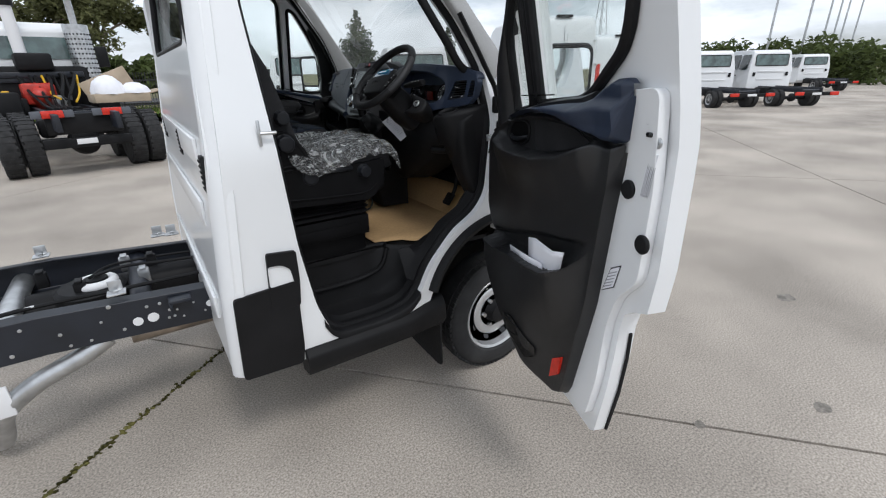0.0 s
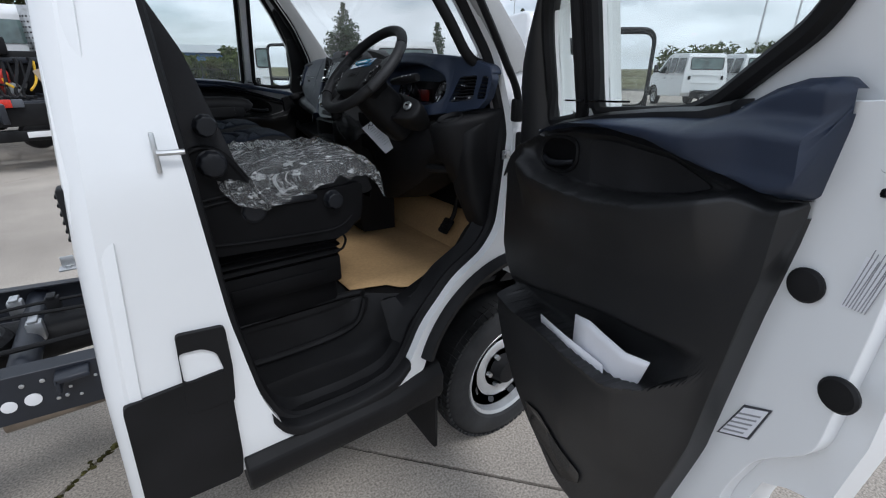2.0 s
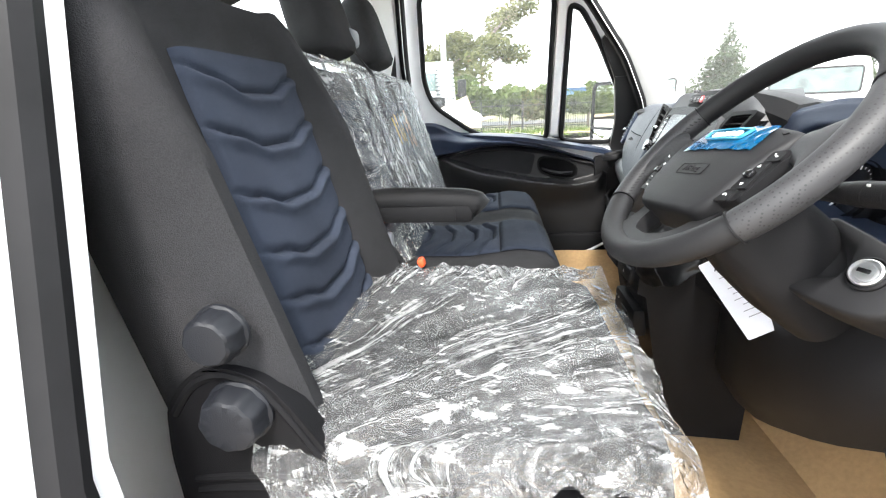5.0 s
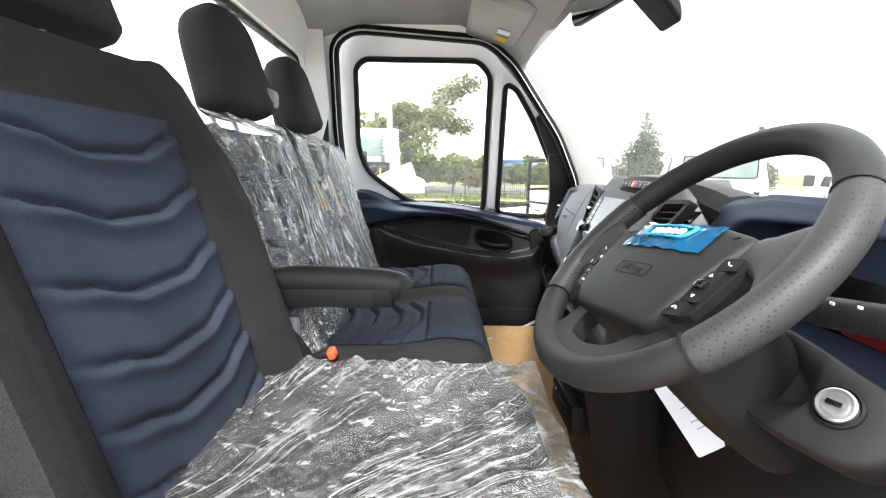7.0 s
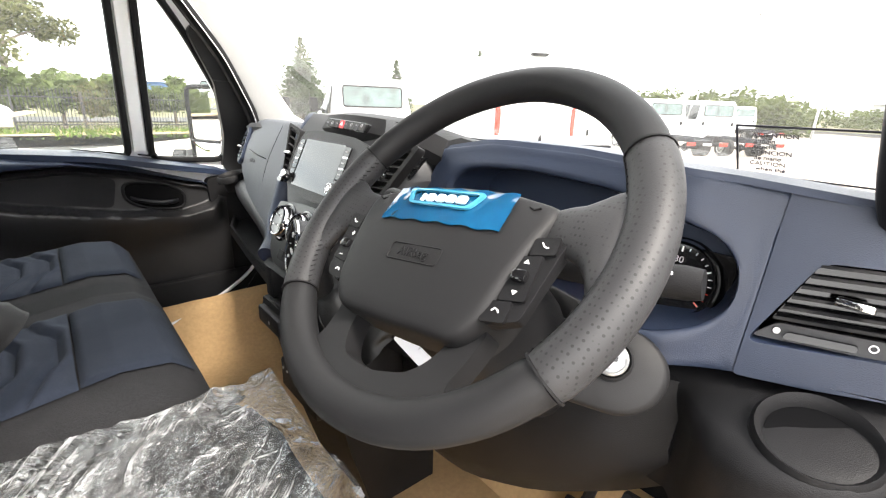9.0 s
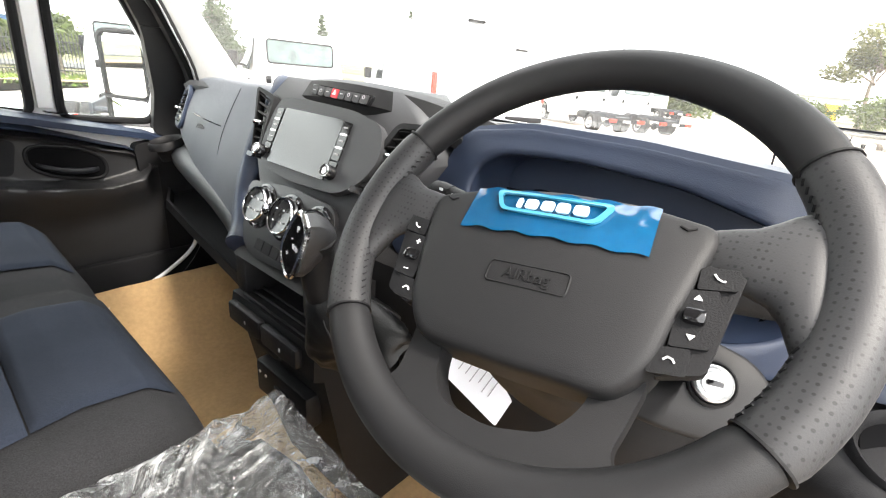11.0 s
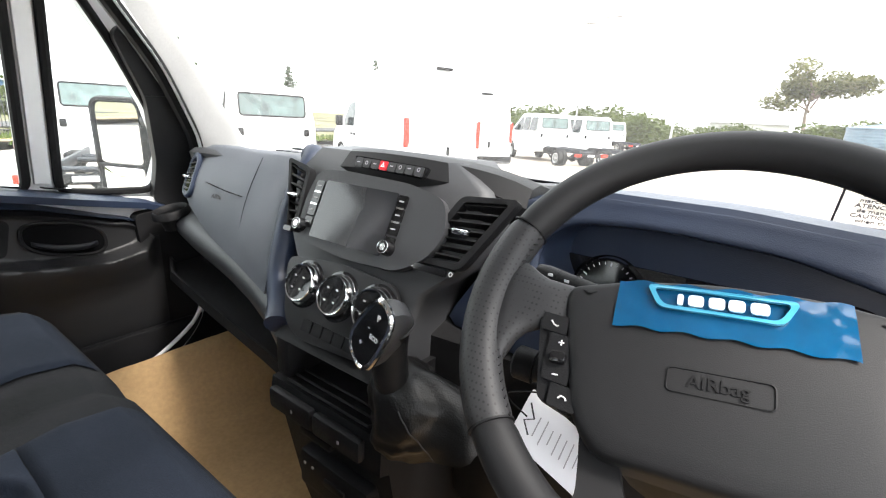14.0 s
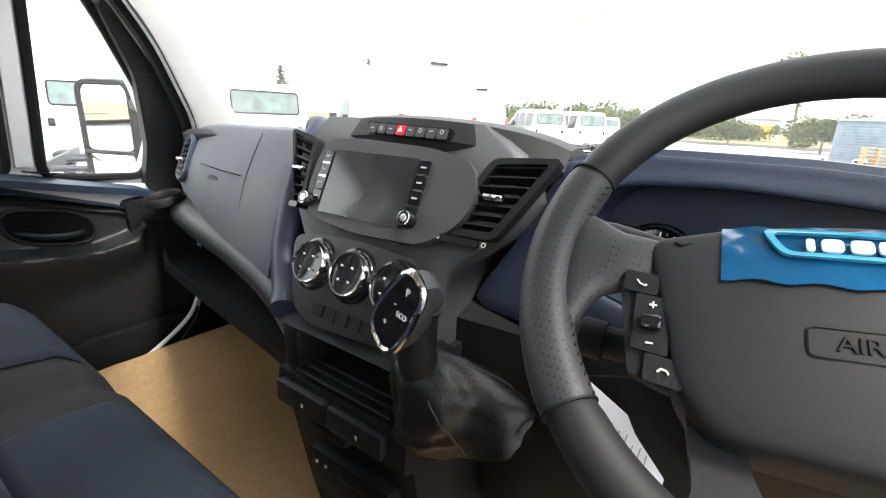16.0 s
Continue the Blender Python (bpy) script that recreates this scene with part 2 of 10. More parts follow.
def single(name, bm, material, label, category, group="", kind="", smooth=True, angle=38, bev=0.0, at=(0, 0, 0)):
    """One mesh that is a thing of its own."""
    ob = new(name, mesh_of(name, bm, material, Vector(at), smooth, angle))
    ob.location = at
    BASE[ob] = Vector(at)
    if bev:
        md = ob.modifiers.new("bevel", "BEVEL")
        md.width, md.segments, md.limit_method, md.angle_limit = bev, 2, "ANGLE", radians(35)
    return tagged(ob, label, category, group, kind)


def B():
    return bmesh.new()


def bx(bm, c, s, bev=0.0, M=None, seg=2):
    """A box of size s at c, with rounded edges."""
    tmp = bmesh.new()
    bmesh.ops.create_cube(tmp, size=1.0)
    bmesh.ops.scale(tmp, verts=tmp.verts, vec=s)
    if bev:
        bmesh.ops.bevel(tmp, geom=tmp.edges[:], offset=min(bev, min(s) * 0.49), segments=seg, affect="EDGES", profile=0.5)
    bmesh.ops.translate(tmp, verts=tmp.verts, vec=c)
    if M is not None:
        tmp.transform(M)
    merge(bm, tmp)
    return bm


def merge(bm, tmp):
    vs = [bm.verts.new(v.co) for v in tmp.verts]
    tmp.verts.index_update()
    for f in tmp.faces:
        try:
            bm.faces.new([vs[v.index] for v in f.verts])
        except ValueError:
            pass
    tmp.free()


def loft(bm, rings, wrap=True, caps=True):
    rows = [[bm.verts.new(p) for p in r] for r in rings]
    n = len(rows[0])
    for a, b in zip(rows, rows[1:]):
        for i in range(n if wrap else n - 1):
            j = (i + 1) % n
            try:
                bm.faces.new((a[i], a[j], b[j], b[i]))
            except ValueError:
                pass
    if caps and wrap:
        for r in (rows[0], rows[-1]):
            try:
                bm.faces.new(r)
            except ValueError:
                pass
    return bm


def circle(c, u, v, r, n, r2=None):
    c, u, v = Vector(c), Vector(u), Vector(v)
    return [c + u * (r * math.cos(2 * math.pi * i / n)) + v * ((r2 or r) * math.sin(2 * math.pi * i / n)) for i in range(n)]


def axes(d):
    d = Vector(d).normalized()
    a = Vector((0, 0, 1)) if abs(d.z) < 0.9 else Vector((1, 0, 0))
    u = d.cross(a).normalized()
    return u, d.cross(u).normalized(), d


def cyl(bm, p0, p1, r, r1=None, n=20, caps=True):
    u, v, d = axes(Vector(p1) - Vector(p0))
    return loft(bm, [circle(p0, u, v, r, n), circle(p1, u, v, r if r1 is None else r1, n)], caps=caps)


def lathe(bm, c, axis, prof, n=32, caps=True):
    """Turned body: prof is a list of (distance along the axis, radius)."""
    u, v, d = axes(axis)
    return loft(bm, [circle(Vector(c) + d * a, u, v, max(r, 0.0005), n) for a, r in prof], caps=caps)


def spline(pts, k=6, closed=False):
    pts = [Vector(p) for p in pts]
    n = len(pts)
    out = []
    for i in range(n if closed else n - 1):
        p = [pts[(i + o) % n] if closed else pts[max(0, min(n - 1, i + o))] for o in (-1, 0, 1, 2)]
        for s in range(k):
            t = s / k
            out.append(0.5 * ((2 * p[1]) + (p[2] - p[0]) * t + (2 * p[0] - 5 * p[1] + 4 * p[2] - p[3]) * t * t + (3 * p[1] - p[0] - 3 * p[2] + p[3]) * t ** 3))
    if not closed:
        out.append(pts[-1])
    return out


def tube(bm, pts, r, n=8, closed=False, k=0, flat=1.0):
    """A round or flattened bar along a line."""
    pts = spline(pts, k, closed) if k else [Vector(p) for p in pts]
    rings, m = [], len(pts)
    prev = None
    for i, p in enumerate(pts):
        a = pts[(i - 1) % m] if closed or i else p
        b = pts[(i + 1) % m] if closed or i < m - 1 else p
        d = (b - a).normalized()
        if prev is None:
            u, v, _ = axes(d)
        else:
            u = (prev - d * prev.dot(d)).normalized()
            v = d.cross(u)
        prev = u
        rad = r(i / max(1, m - 1)) if callable(r) else r
        rings.append([p + u * (rad * math.cos(2 * math.pi * j / n)) + v * (rad * flat * math.sin(2 * math.pi * j / n)) for j in range(n)])
    if closed:
        rings.append(rings[0])
    return loft(bm, rings, caps=not closed)


def plate(bm, loops, thick, place):
    """A flat plate with holes; place maps (u, v, depth) to a point."""
    flat = [[Vector((u, v, 0)) for u, v in l] for l in loops]
    tris = geometry.tessellate_polygon(flat)
    pts = [p for l in flat for p in l]
    front = [bm.verts.new(place(p.x, p.y, 0.0)) for p in pts]
    back = [bm.verts.new(place(p.x, p.y, thick)) for p in pts]
    for t in tris:
        for row, order in ((front, t), (back, tuple(reversed(t)))):
            try:
                bm.faces.new([row[i] for i in order])
            except ValueError:
                pass
    o = 0
    for l in loops:
        for i in range(len(l)):
            j = (i + 1) % len(l)
            try:
                bm.faces.new((front[o + i], front[o + j], back[o + j], back[o + i]))
            except ValueError:
                pass
        o += len(l)
    return bm


def dense(loop, step=0.08):
    out = []
    for i, a in enumerate(loop):
        b = loop[(i + 1) % len(loop)]
        n = max(1, int(math.dist(a, b) / step))
        out += [(a[0] + (b[0] - a[0]) * k / n, a[1] + (b[1] - a[1]) * k / n) for k in range(n)]
    return out


def rounded(loop, r=0.03, k=4):
    """Rounds the corners of a flat loop."""
    out = []
    n = len(loop)
    for i in range(n):
        p, a, b = Vector(loop[i]), Vector(loop[i - 1]), Vector(loop[(i + 1) % n])
        ra = min(r, (a - p).length * 0.48, (b - p).length * 0.48)
        s, e = p + (a - p).normalized() * ra, p + (b - p).normalized() * ra
        for j in range(k + 1):
            t = j / k
            q = s * (1 - t) ** 2 + p * 2 * t * (1 - t) + e * t * t
            out.append((q.x, q.y))
    return out


def rect(u0, v0, u1, v1, r=0.02, k=4):
    return rounded([(u0, v0), (u1, v0), (u1, v1), (u0, v1)], r, k)


def at_axes(o, x, y, z):
    """A frame of axes as a matrix."""
    return Matrix(((x[0], y[0], z[0], o[0]), (x[1], y[1], z[1], o[1]), (x[2], y[2], z[2], o[2]), (0, 0, 0, 1)))

# ---- ground ----
WIDE = 1.95          # outer width of the cab
MID = WIDE / 2


def concrete():
    m = mat("yard_concrete", (0.43, 0.382, 0.33), 0.85, var=0.17, vscale=0.55, grain=0.42, gscale=110, bump=0.3, bscale=200, spec=0.25)
    nt = m.node_tree
    b = nt.nodes["Principled BSDF"]
    old = b.inputs["Base Color"].links[0].from_socket
    co = nt.nodes["Texture Coordinate"]
    # dark blotches and pale wear
    n = nt.nodes.new("ShaderNodeTexNoise")
    n.inputs["Scale"].default_value, n.inputs["Detail"].default_value, n.inputs["Roughness"].default_value = 1.9, 12.0, 0.78
    r = nt.nodes.new("ShaderNodeMapRange")
    r.inputs["From Min"].default_value, r.inputs["From Max"].default_value = 0.60, 0.80
    r.inputs["To Min"].default_value, r.inputs["To Max"].default_value = 1.0, 0.62
    v = nt.nodes.new("ShaderNodeTexVoronoi")
    v.inputs["Scale"].default_value = 85.0
    r2 = nt.nodes.new("ShaderNodeMapRange")
    r2.inputs["From Min"].default_value, r2.inputs["From Max"].default_value = 0.0, 0.25
    r2.inputs["To Min"].default_value, r2.inputs["To Max"].default_value = 0.74, 1.0
    mu = nt.nodes.new("ShaderNodeMath")
    mu.operation = "MULTIPLY"
    s = nt.nodes.new("ShaderNodeVectorMath")
    s.operation = "SCALE"
    L = nt.links.new
    L(co.outputs["Object"], n.inputs["Vector"])
    L(co.outputs["Object"], v.inputs["Vector"])
    L(n.outputs["Fac"], r.inputs["Value"])
    L(v.outputs["Distance"], r2.inputs["Value"])
    L(r.outputs["Result"], mu.inputs[0])
    L(r2.outputs["Result"], mu.inputs[1])
    L(old, s.inputs[0])
    L(mu.outputs["Value"], s.inputs["Scale"])
    L(s.outputs["Vector"], b.inputs["Base Color"])
    return m


CONCRETE = concrete()
STAIN = mat("oil_stained_concrete", (0.20, 0.18, 0.155), 0.7, var=0.25, vscale=20, grain=0.3, gscale=70)
DIRT = mat("bare_dirt", (0.34, 0.25, 0.15), 0.95, var=0.25, vscale=0.7, grain=0.25, gscale=30, bump=0.4, bscale=25, spec=0.1)
EARTH = mat("far_earth", (0.20, 0.19, 0.11), 0.95, var=0.3, vscale=0.05, grain=0.2, gscale=2, spec=0.1)
MOSS = mat("moss", (0.085, 0.078, 0.026), 0.95, var=0.5, vscale=9, spec=0.1, random_tone=0.5, island=True)
JOINT = mat("joint_filler", (0.03, 0.027, 0.022), 0.9, var=0.3, vscale=30)


def build_ground():
    bm = B()
    bmesh.ops.create_circle(bm, cap_ends=True, radius=1800, segments=64)
    single("ground", bm, EARTH, "dry grassy earth reaching to the horizon", "ground", kind="structure", at=(0, 0, 0)).location.z = -0.16
    # the concrete yard, cast in bays with open joints
    a = Vector((1.899, -2.186, 0)).normalized()      # along one joint
    b = Vector((0.751, 0.66, 0)).normalized()
    o = Vector((-1.246, 1.19, 0))
    bays = thing("yard_pavement", (0, 0, 0), "weathered pale concrete yard with open joints between bays", "pavement", kind="structure")
    size = 6.0
    for i in range(-9, 10):
        for j in range(-6, 9):
            c = o + a * (i * size + size / 2) + b * (j * size + size / 2)
            if c.y > 20.5 or c.y < -40 or c.x > 62 or c.x < -40:
                continue
            g = 0.008
            p = [o + a * (i * size + g) + b * (j * size + g), o + a * ((i + 1) * size - g) + b * (j * size + g), o + a * ((i + 1) * size - g) + b * ((j + 1) * size - g), o + a * (i * size + g) + b * ((j + 1) * size - g)]
            bm = B()
            top = [bm.verts.new(q) for q in p]
            low = [bm.verts.new(q - Vector((0, 0, 0.12))) for q in p]
            bm.faces.new(top)
            for k in range(4):
                bm.faces.new((top[k], top[(k + 1) % 4], low[(k + 1) % 4], low[k]))
            part("bay", bm, CONCRETE, bays, smooth=False)
    bm = B()
    bx(bm, (8, -6, -0.06), (130, 62, 0.09))
    single("joint_bed", bm, JOINT, "dark dirt filling the joints under the concrete bays", "pavement", kind="structure", smooth=False)
    # oil stains on the concrete
    for sx, sy, rr in ((1.20, -1.20, 0.05), (0.58, -0.90, 0.03), (2.4, -0.6, 0.07), (1.9, -2.1, 0.04), (3.2, 1.2, 0.06), (-1.9, -1.5, 0.035)):
        bm = B()
        vs = [bm.verts.new((sx + rr * math.cos(q) * (1 + 0.4 * noise.noise((math.cos(q) * 1.5, math.sin(q) * 1.5, sx))), sy + rr * 0.7 * math.sin(q) * (1 + 0.4 * noise.noise((math.cos(q) * 1.5, sy, math.sin(q) * 1.5))), 0.0015)) for q in np.linspace(0, 2 * math.pi, 25)[:-1]]
        bm.faces.new(vs)
        single("oil_stain", bm, STAIN, "dark oil stain on the concrete yard", "stain", group="oil stains", smooth=False)
    # moss and small weeds in the joint beside the chassis
    rng = random.Random(4)
    bm = B()
    for k in range(1500):
        s = rng.uniform(-3.4, 4.5)
        if rng.random() < 0.30 and s > 0.3:
            continue
        c = o + b * s + a * rng.gauss(0, 0.011)
        r = rng.uniform(0.003, 0.013) * (1.2 if s < 0.6 else 0.75)
        lathe(bm, (c.x, c.y, -0.006), (rng.uniform(-.3, .3), rng.uniform(-.3, .3), 1), [(0, r), (r * 0.5, r * 0.8), (r * 0.9, r * 0.2)], n=6)
    single("joint_moss", bm, MOSS, "green moss and weeds growing in a concrete joint", "moss", kind="stuff")


build_ground()

# ---- the white cab ----


def tumble(z):
    return max(0.0, z - 1.4) * 0.26 + max(0.0, 0.62 - z) * 0.08


def side_y(right, y):
    return y if right else WIDE - y


def side_place(right, base=0.0):
    return lambda u, v, dpt: Vector((u, side_y(right, tumble(v) + base + dpt), v))


OPENING = rounded([(-1.03, 1.86), (-1.012, 1.45), (-0.985, 1.03), (-0.945, 0.76), (-0.90, 0.635), (-0.84, 0.59), (-0.635, 0.585), (-0.51, 0.61), (-0.455, 0.665), (-0.39, 0.79), (-0.25, 0.935), (-0.12, 1.005), (-0.055, 1.09), (-0.032, 1.3), (-0.016, 1.456), (-0.04, 1.66), (-0.14, 1.85), (-0.345, 2.11), (-0.45, 2.185), (-0.94, 2.215), (-1.02, 2.17)], 0.045, 3)
ARCH = (0.03, 0.52)


def arc(c, r, a0, a1, n):
    return [(c[0] + r * math.cos(radians(a0 + (a1 - a0) * i / n)), c[1] + r * math.sin(radians(a0 + (a1 - a0) * i / n))) for i in range(n + 1)]


VENTS = ((0.80, 1.36, 0.12), (1.60, 1.36, 0.12), (0.095, 1.325, 0.13))


def build_cab():
    cab = thing("truck_cab", (-0.6, MID, 0.5), "white painted light truck cab with black lower trim", "truck cab")
    rear = [(-1.288, 0.53), (-1.270, 0.9), (-1.240, 1.25), (-1.198, 1.7), (-1.145, 2.2), (-1.10, 2.3)]
    front = [(-0.85, 2.34), (-0.5, 2.30), (-0.38, 2.25), (-0.276, 2.153), (-0.111, 1.941), (0.102, 1.67), (0.3, 1.56), (0.62, 1.42), (0.86, 1.22), (0.95, 0.95), (0.97, 0.6), (0.92, 0.47), (0.47, 0.47)]
    low = arc(ARCH, 0.432, 6, 158, 22) + [(-0.42, 0.56), (-1.0, 0.53)]
    for right in (True, False):
        bm = B()
        plate(bm, [dense([(x + 0.035, z) for x, z in rear] + front + low), dense(OPENING)], 0.06, side_place(right))
        part("side_panel", bm, WHITE, cab, bev=0.012)
        # rubber seal round the door opening
        bm = B()
        loop = [Vector((x, side_y(right, tumble(z) + 0.052), z)) for x, z in dense(OPENING, 0.05)]
        tube(bm, loop, 0.020, 8, closed=True)
        part("door_seal", bm, RUBBER, cab, "black rubber door seal")
        # inner lip: painted metal at the rear post, dark trim elsewhere
        lip_pts = dense(OPENING, 0.06)
        k0 = max(range(len(lip_pts)), key=lambda k: lip_pts[k][1] - 3 * abs(lip_pts[k][0] + 0.98))
        lip_pts = lip_pts[k0:] + lip_pts[:k0 + 1]
        cut = next(k for k in range(len(lip_pts)) if lip_pts[k][1] < 0.80)
        cut2 = next(k for k in range(cut, len(lip_pts)) if lip_pts[k][1] > 1.45)
        for seg, kind_ in ((lip_pts[:cut + 1], "rear"), (lip_pts[cut:cut2 + 1], "low"), (lip_pts[cut2:], "high")):
            bm = B()
            rings = []
            for dpt, sc in (((0.055, 1.0), (0.085, 0.99), (0.09, 0.985)) if kind_ != "low" and right else ((0.055, 1.0), (0.10, 0.985), (0.12, 0.97))):
                rings.append([Vector((-0.52 + (x + 0.52) * sc, side_y(right, tumble(z) + dpt), 1.38 + (z - 1.38) * sc)) for x, z in seg])
            loft(bm, rings, wrap=False)
            part("inner_flange", bm, BLACK_PL if right and kind_ == "low" else WHITE_IN, cab)
        # wheel arch flare
        bm = B()
        rings = []
        for a in range(-4, 166, 5):
            ca, sa = math.cos(radians(a)), math.sin(radians(a))
            sec = []
            for r, yy in ((0.465, -0.004), (0.458, -0.022), (0.445, -0.034), (0.428, -0.030), (0.418, -0.010), (0.415, 0.10), (0.44, 0.10), (0.465, 0.03)):
                sec.append(Vector((ARCH[0] + r * ca, side_y(right, yy), ARCH[1] + r * sa)))
            rings.append(sec)
        loft(bm, rings)
        part("wheel_arch_flare", bm, BLACK_PL, cab, "black plastic wheel arch flare")
        # inner wheel well
        bm = B()
        rings = [[Vector((ARCH[0] + 0.40 * math.cos(radians(a)), side_y(right, yy), min(0.80, ARCH[1] + 0.40 * math.sin(radians(a))))) for a in range(-10, 191, 10)] for yy in (0.09, 0.45)]
        loft(bm, rings, wrap=False)
        bx(bm, (0.03, side_y(right, 0.46), 0.5), (0.86, 0.02, 0.6))
        part("wheel_well", bm, BLACK_PL, cab)
        # sill trim below the opening
        bm = B()
        prof = [(0.06, 0.585), (0.0, 0.578), (-0.028, 0.55), (-0.032, 0.50), (-0.01, 0.455), (0.07, 0.44), (0.09, 0.58)]
        rings = []
        for x, k in ((-1.02, 1.0), (-0.9, 1.0), (-0.7, 1.0), (-0.52, 1.02), (-0.44, 1.10), (-0.37, 1.22), (-0.33, 1.26)):
            rings.append([Vector((x, side_y(right, y), 0.455 + (z - 0.455) * (k if z > 0.5 else 1.0) + (0.012 if x > -0.45 else 0))) for y, z in prof])
        loft(bm, rings)
        part("sill_trim", bm, BLACK_PL, cab, "black plastic sill trim", bev=0.006)
        # black plate over the lower lip of the opening
        bm = B()
        rings = []
        for x, z in [(p.x, p.y) for p in spline([Vector((-0.925, 0.69, 0)), Vector((-0.895, 0.635, 0)), Vector((-0.84, 0.600, 0)), Vector((-0.74, 0.594, 0)), Vector((-0.635, 0.594, 0)), Vector((-0.52, 0.616, 0)), Vector((-0.455, 0.672, 0))], 4)]:
            rings.append([Vector((x, side_y(right, y), z + dz)) for y, dz in ((-0.006, -0.030), (-0.008, -0.004), (0.0, 0.004), (0.05, 0.006), (0.11, 0.004), (0.11, -0.012))])
        loft(bm, rings, wrap=False)
        part("sill_plate", bm, BLACK_PL, cab, "black moulded sill plate", angle=60)
        # rear lower corner cover with the filler recess
        bm = B()
        plate(bm, [rounded([(-1.262, 0.535), (-1.03, 0.525), (-1.02, 0.60), (-1.012, 0.90), (-1.245, 0.885)], 0.02)], 0.02, side_place(right, -0.012))
        part("corner_cover", bm, BLACK_PL, cab, "black plastic lower corner cover", bev=0.005)
        bm = B()
        plate(bm, [rounded([(-1.122, 0.80), (-1.01, 0.795), (-1.0, 0.90), (-1.0, 1.022), (-1.108, 1.032)], 0.012), rounded([(-1.113, 0.895), (-1.02, 0.892), (-1.03, 0.955), (-1.06, 0.978), (-1.11, 0.982)], 0.012)], 0.016, side_place(right, -0.014))
        part("filler_surround", bm, BLACK_PL, cab, "black filler flap surround", bev=0.003)
        bm = B()
        plate(bm, [rounded([(-1.113, 0.895), (-1.02, 0.892), (-1.03, 0.955), (-1.06, 0.978), (-1.11, 0.982)], 0.012)], 0.006, side_place(right, -0.006))
        part("filler_flap", bm, WHITE, cab, "white painted filler flap")
    # corner rolls that join side and rear wall
    for right in (True, False):
        bm = B()
        rings = []
        for z in (0.53, 0.56, 0.9, 1.25, 1.7, 2.0, 2.2, 2.3):
            xr = np.interp(z, [0.53, 0.9, 1.25, 1.7, 2.2, 2.3], [-1.288, -1.270, -1.240, -1.198, -1.145, -1.105])
            yr = tumble(z)
            inset = 0.02 if z < 0.55 else 0
            ring = []
            for a in range(0, 91, 15):
                r = 0.07 - inset
                ring.append(Vector((xr + r - (r + 0.006) * math.sin(radians(a)), side_y(right, yr + r - (r + 0.006) * math.cos(radians(a)) + inset), z)))
            ring.append(Vector((xr + 0.03, side_y(right, yr + 0.09), z)))
            rings.append(ring)
        loft(bm, rings)
        part("rear_corner", bm, WHITE, cab, bev=0.004)

    def rear_x(z):
        return float(np.interp(z, [0.53, 0.9, 1.25, 1.7, 2.2, 2.3], [-1.288, -1.270, -1.240, -1.198, -1.145, -1.105]))
    bm = B()
    wall = dense([(0.05, 0.53), (WIDE - 0.05, 0.53), (WIDE - 0.05, 1.4), (WIDE - 0.27, 2.28), (0.27, 2.28), (0.05, 1.4)], 0.15)
    hole = dense(rect(0.30, 1.75, WIDE - 0.30, 2.10, 0.06), 0.2)
    plate(bm, [wall, hole], 0.045, lambda u, v, dpt: Vector((rear_x(v) + dpt, u, v)))
    part("rear_wall", bm, WHITE, cab)
    for z0 in (0.75, 1.15, 1.38):      # pressed ribs of the rear wall
        bm = B()
        bx(bm, (rear_x(z0) - 0.004, MID, z0), (0.014, 1.45, 0.10), 0.006)
        part("pressed_rib", bm, WHITE, cab)
    bm = B()
    tube(bm, [Vector((rear_x(v) + 0.012, u, v)) for u, v in dense(rect(0.30, 1.75, WIDE - 0.30, 2.10, 0.06), 0.1)], 0.016, 8, closed=True)
    part("rear_window_seal", bm, RUBBER, cab)
    bm = B()
    plate(bm, [rect(0.29, 1.74, WIDE - 0.29, 2.11, 0.06)], 0.005, lambda u, v, dpt: Vector((rear_x(v) + 0.02 + dpt, u, v)))
    g = part("rear_window", bm, GLASS, cab, "clear rear window glass", smooth=False)
    g.visible_shadow = False
    for y0, z0, hh in VENTS:
        bm = B()
        bx(bm, (rear_x(z0) - 0.001, y0, z0), (0.02, 0.05, hh), 0.006)
        vent = part("cab_vent", bm, BLACK_PL, cab, "black slatted cab vent")
        for k in range(6):
            part("slat", bx(B(), (rear_x(z0) - 0.012, y0, z0 - hh * 0.36 + k * hh * 0.145), (0.006, 0.036, hh * 0.06), 0.002), RUBBER, vent)
    # roof
    bm = B()
    rings = []
    for x, zc, hw in ((-1.15, 2.30, 0.70), (-1.05, 2.36, 0.72), (-0.8, 2.385, 0.73), (-0.5, 2.36, 0.73), (-0.34, 2.27, 0.745), (-0.26, 2.165, 0.77)):
        ring = []
        for k in range(13):
            t = -1 + 2 * k / 12
            ring.append(Vector((x - 0.05 * t * t * (1 if x > -0.6 else -0.3), MID + hw * t, zc - 0.05 * abs(t) ** 3)))
        for k in range(12, -1, -1):
            t = -1 + 2 * k / 12
            ring.append(Vector((x - 0.05 * t * t * (1 if x > -0.6 else -0.3), MID + hw * t * 0.99, zc - 0.05 * abs(t) ** 3 - 0.03)))
        rings.append(ring)
    loft(bm, rings)
    part("roof", bm, WHITE, cab)
    # headliner and front header shelf
    bm = B()
    rings = []
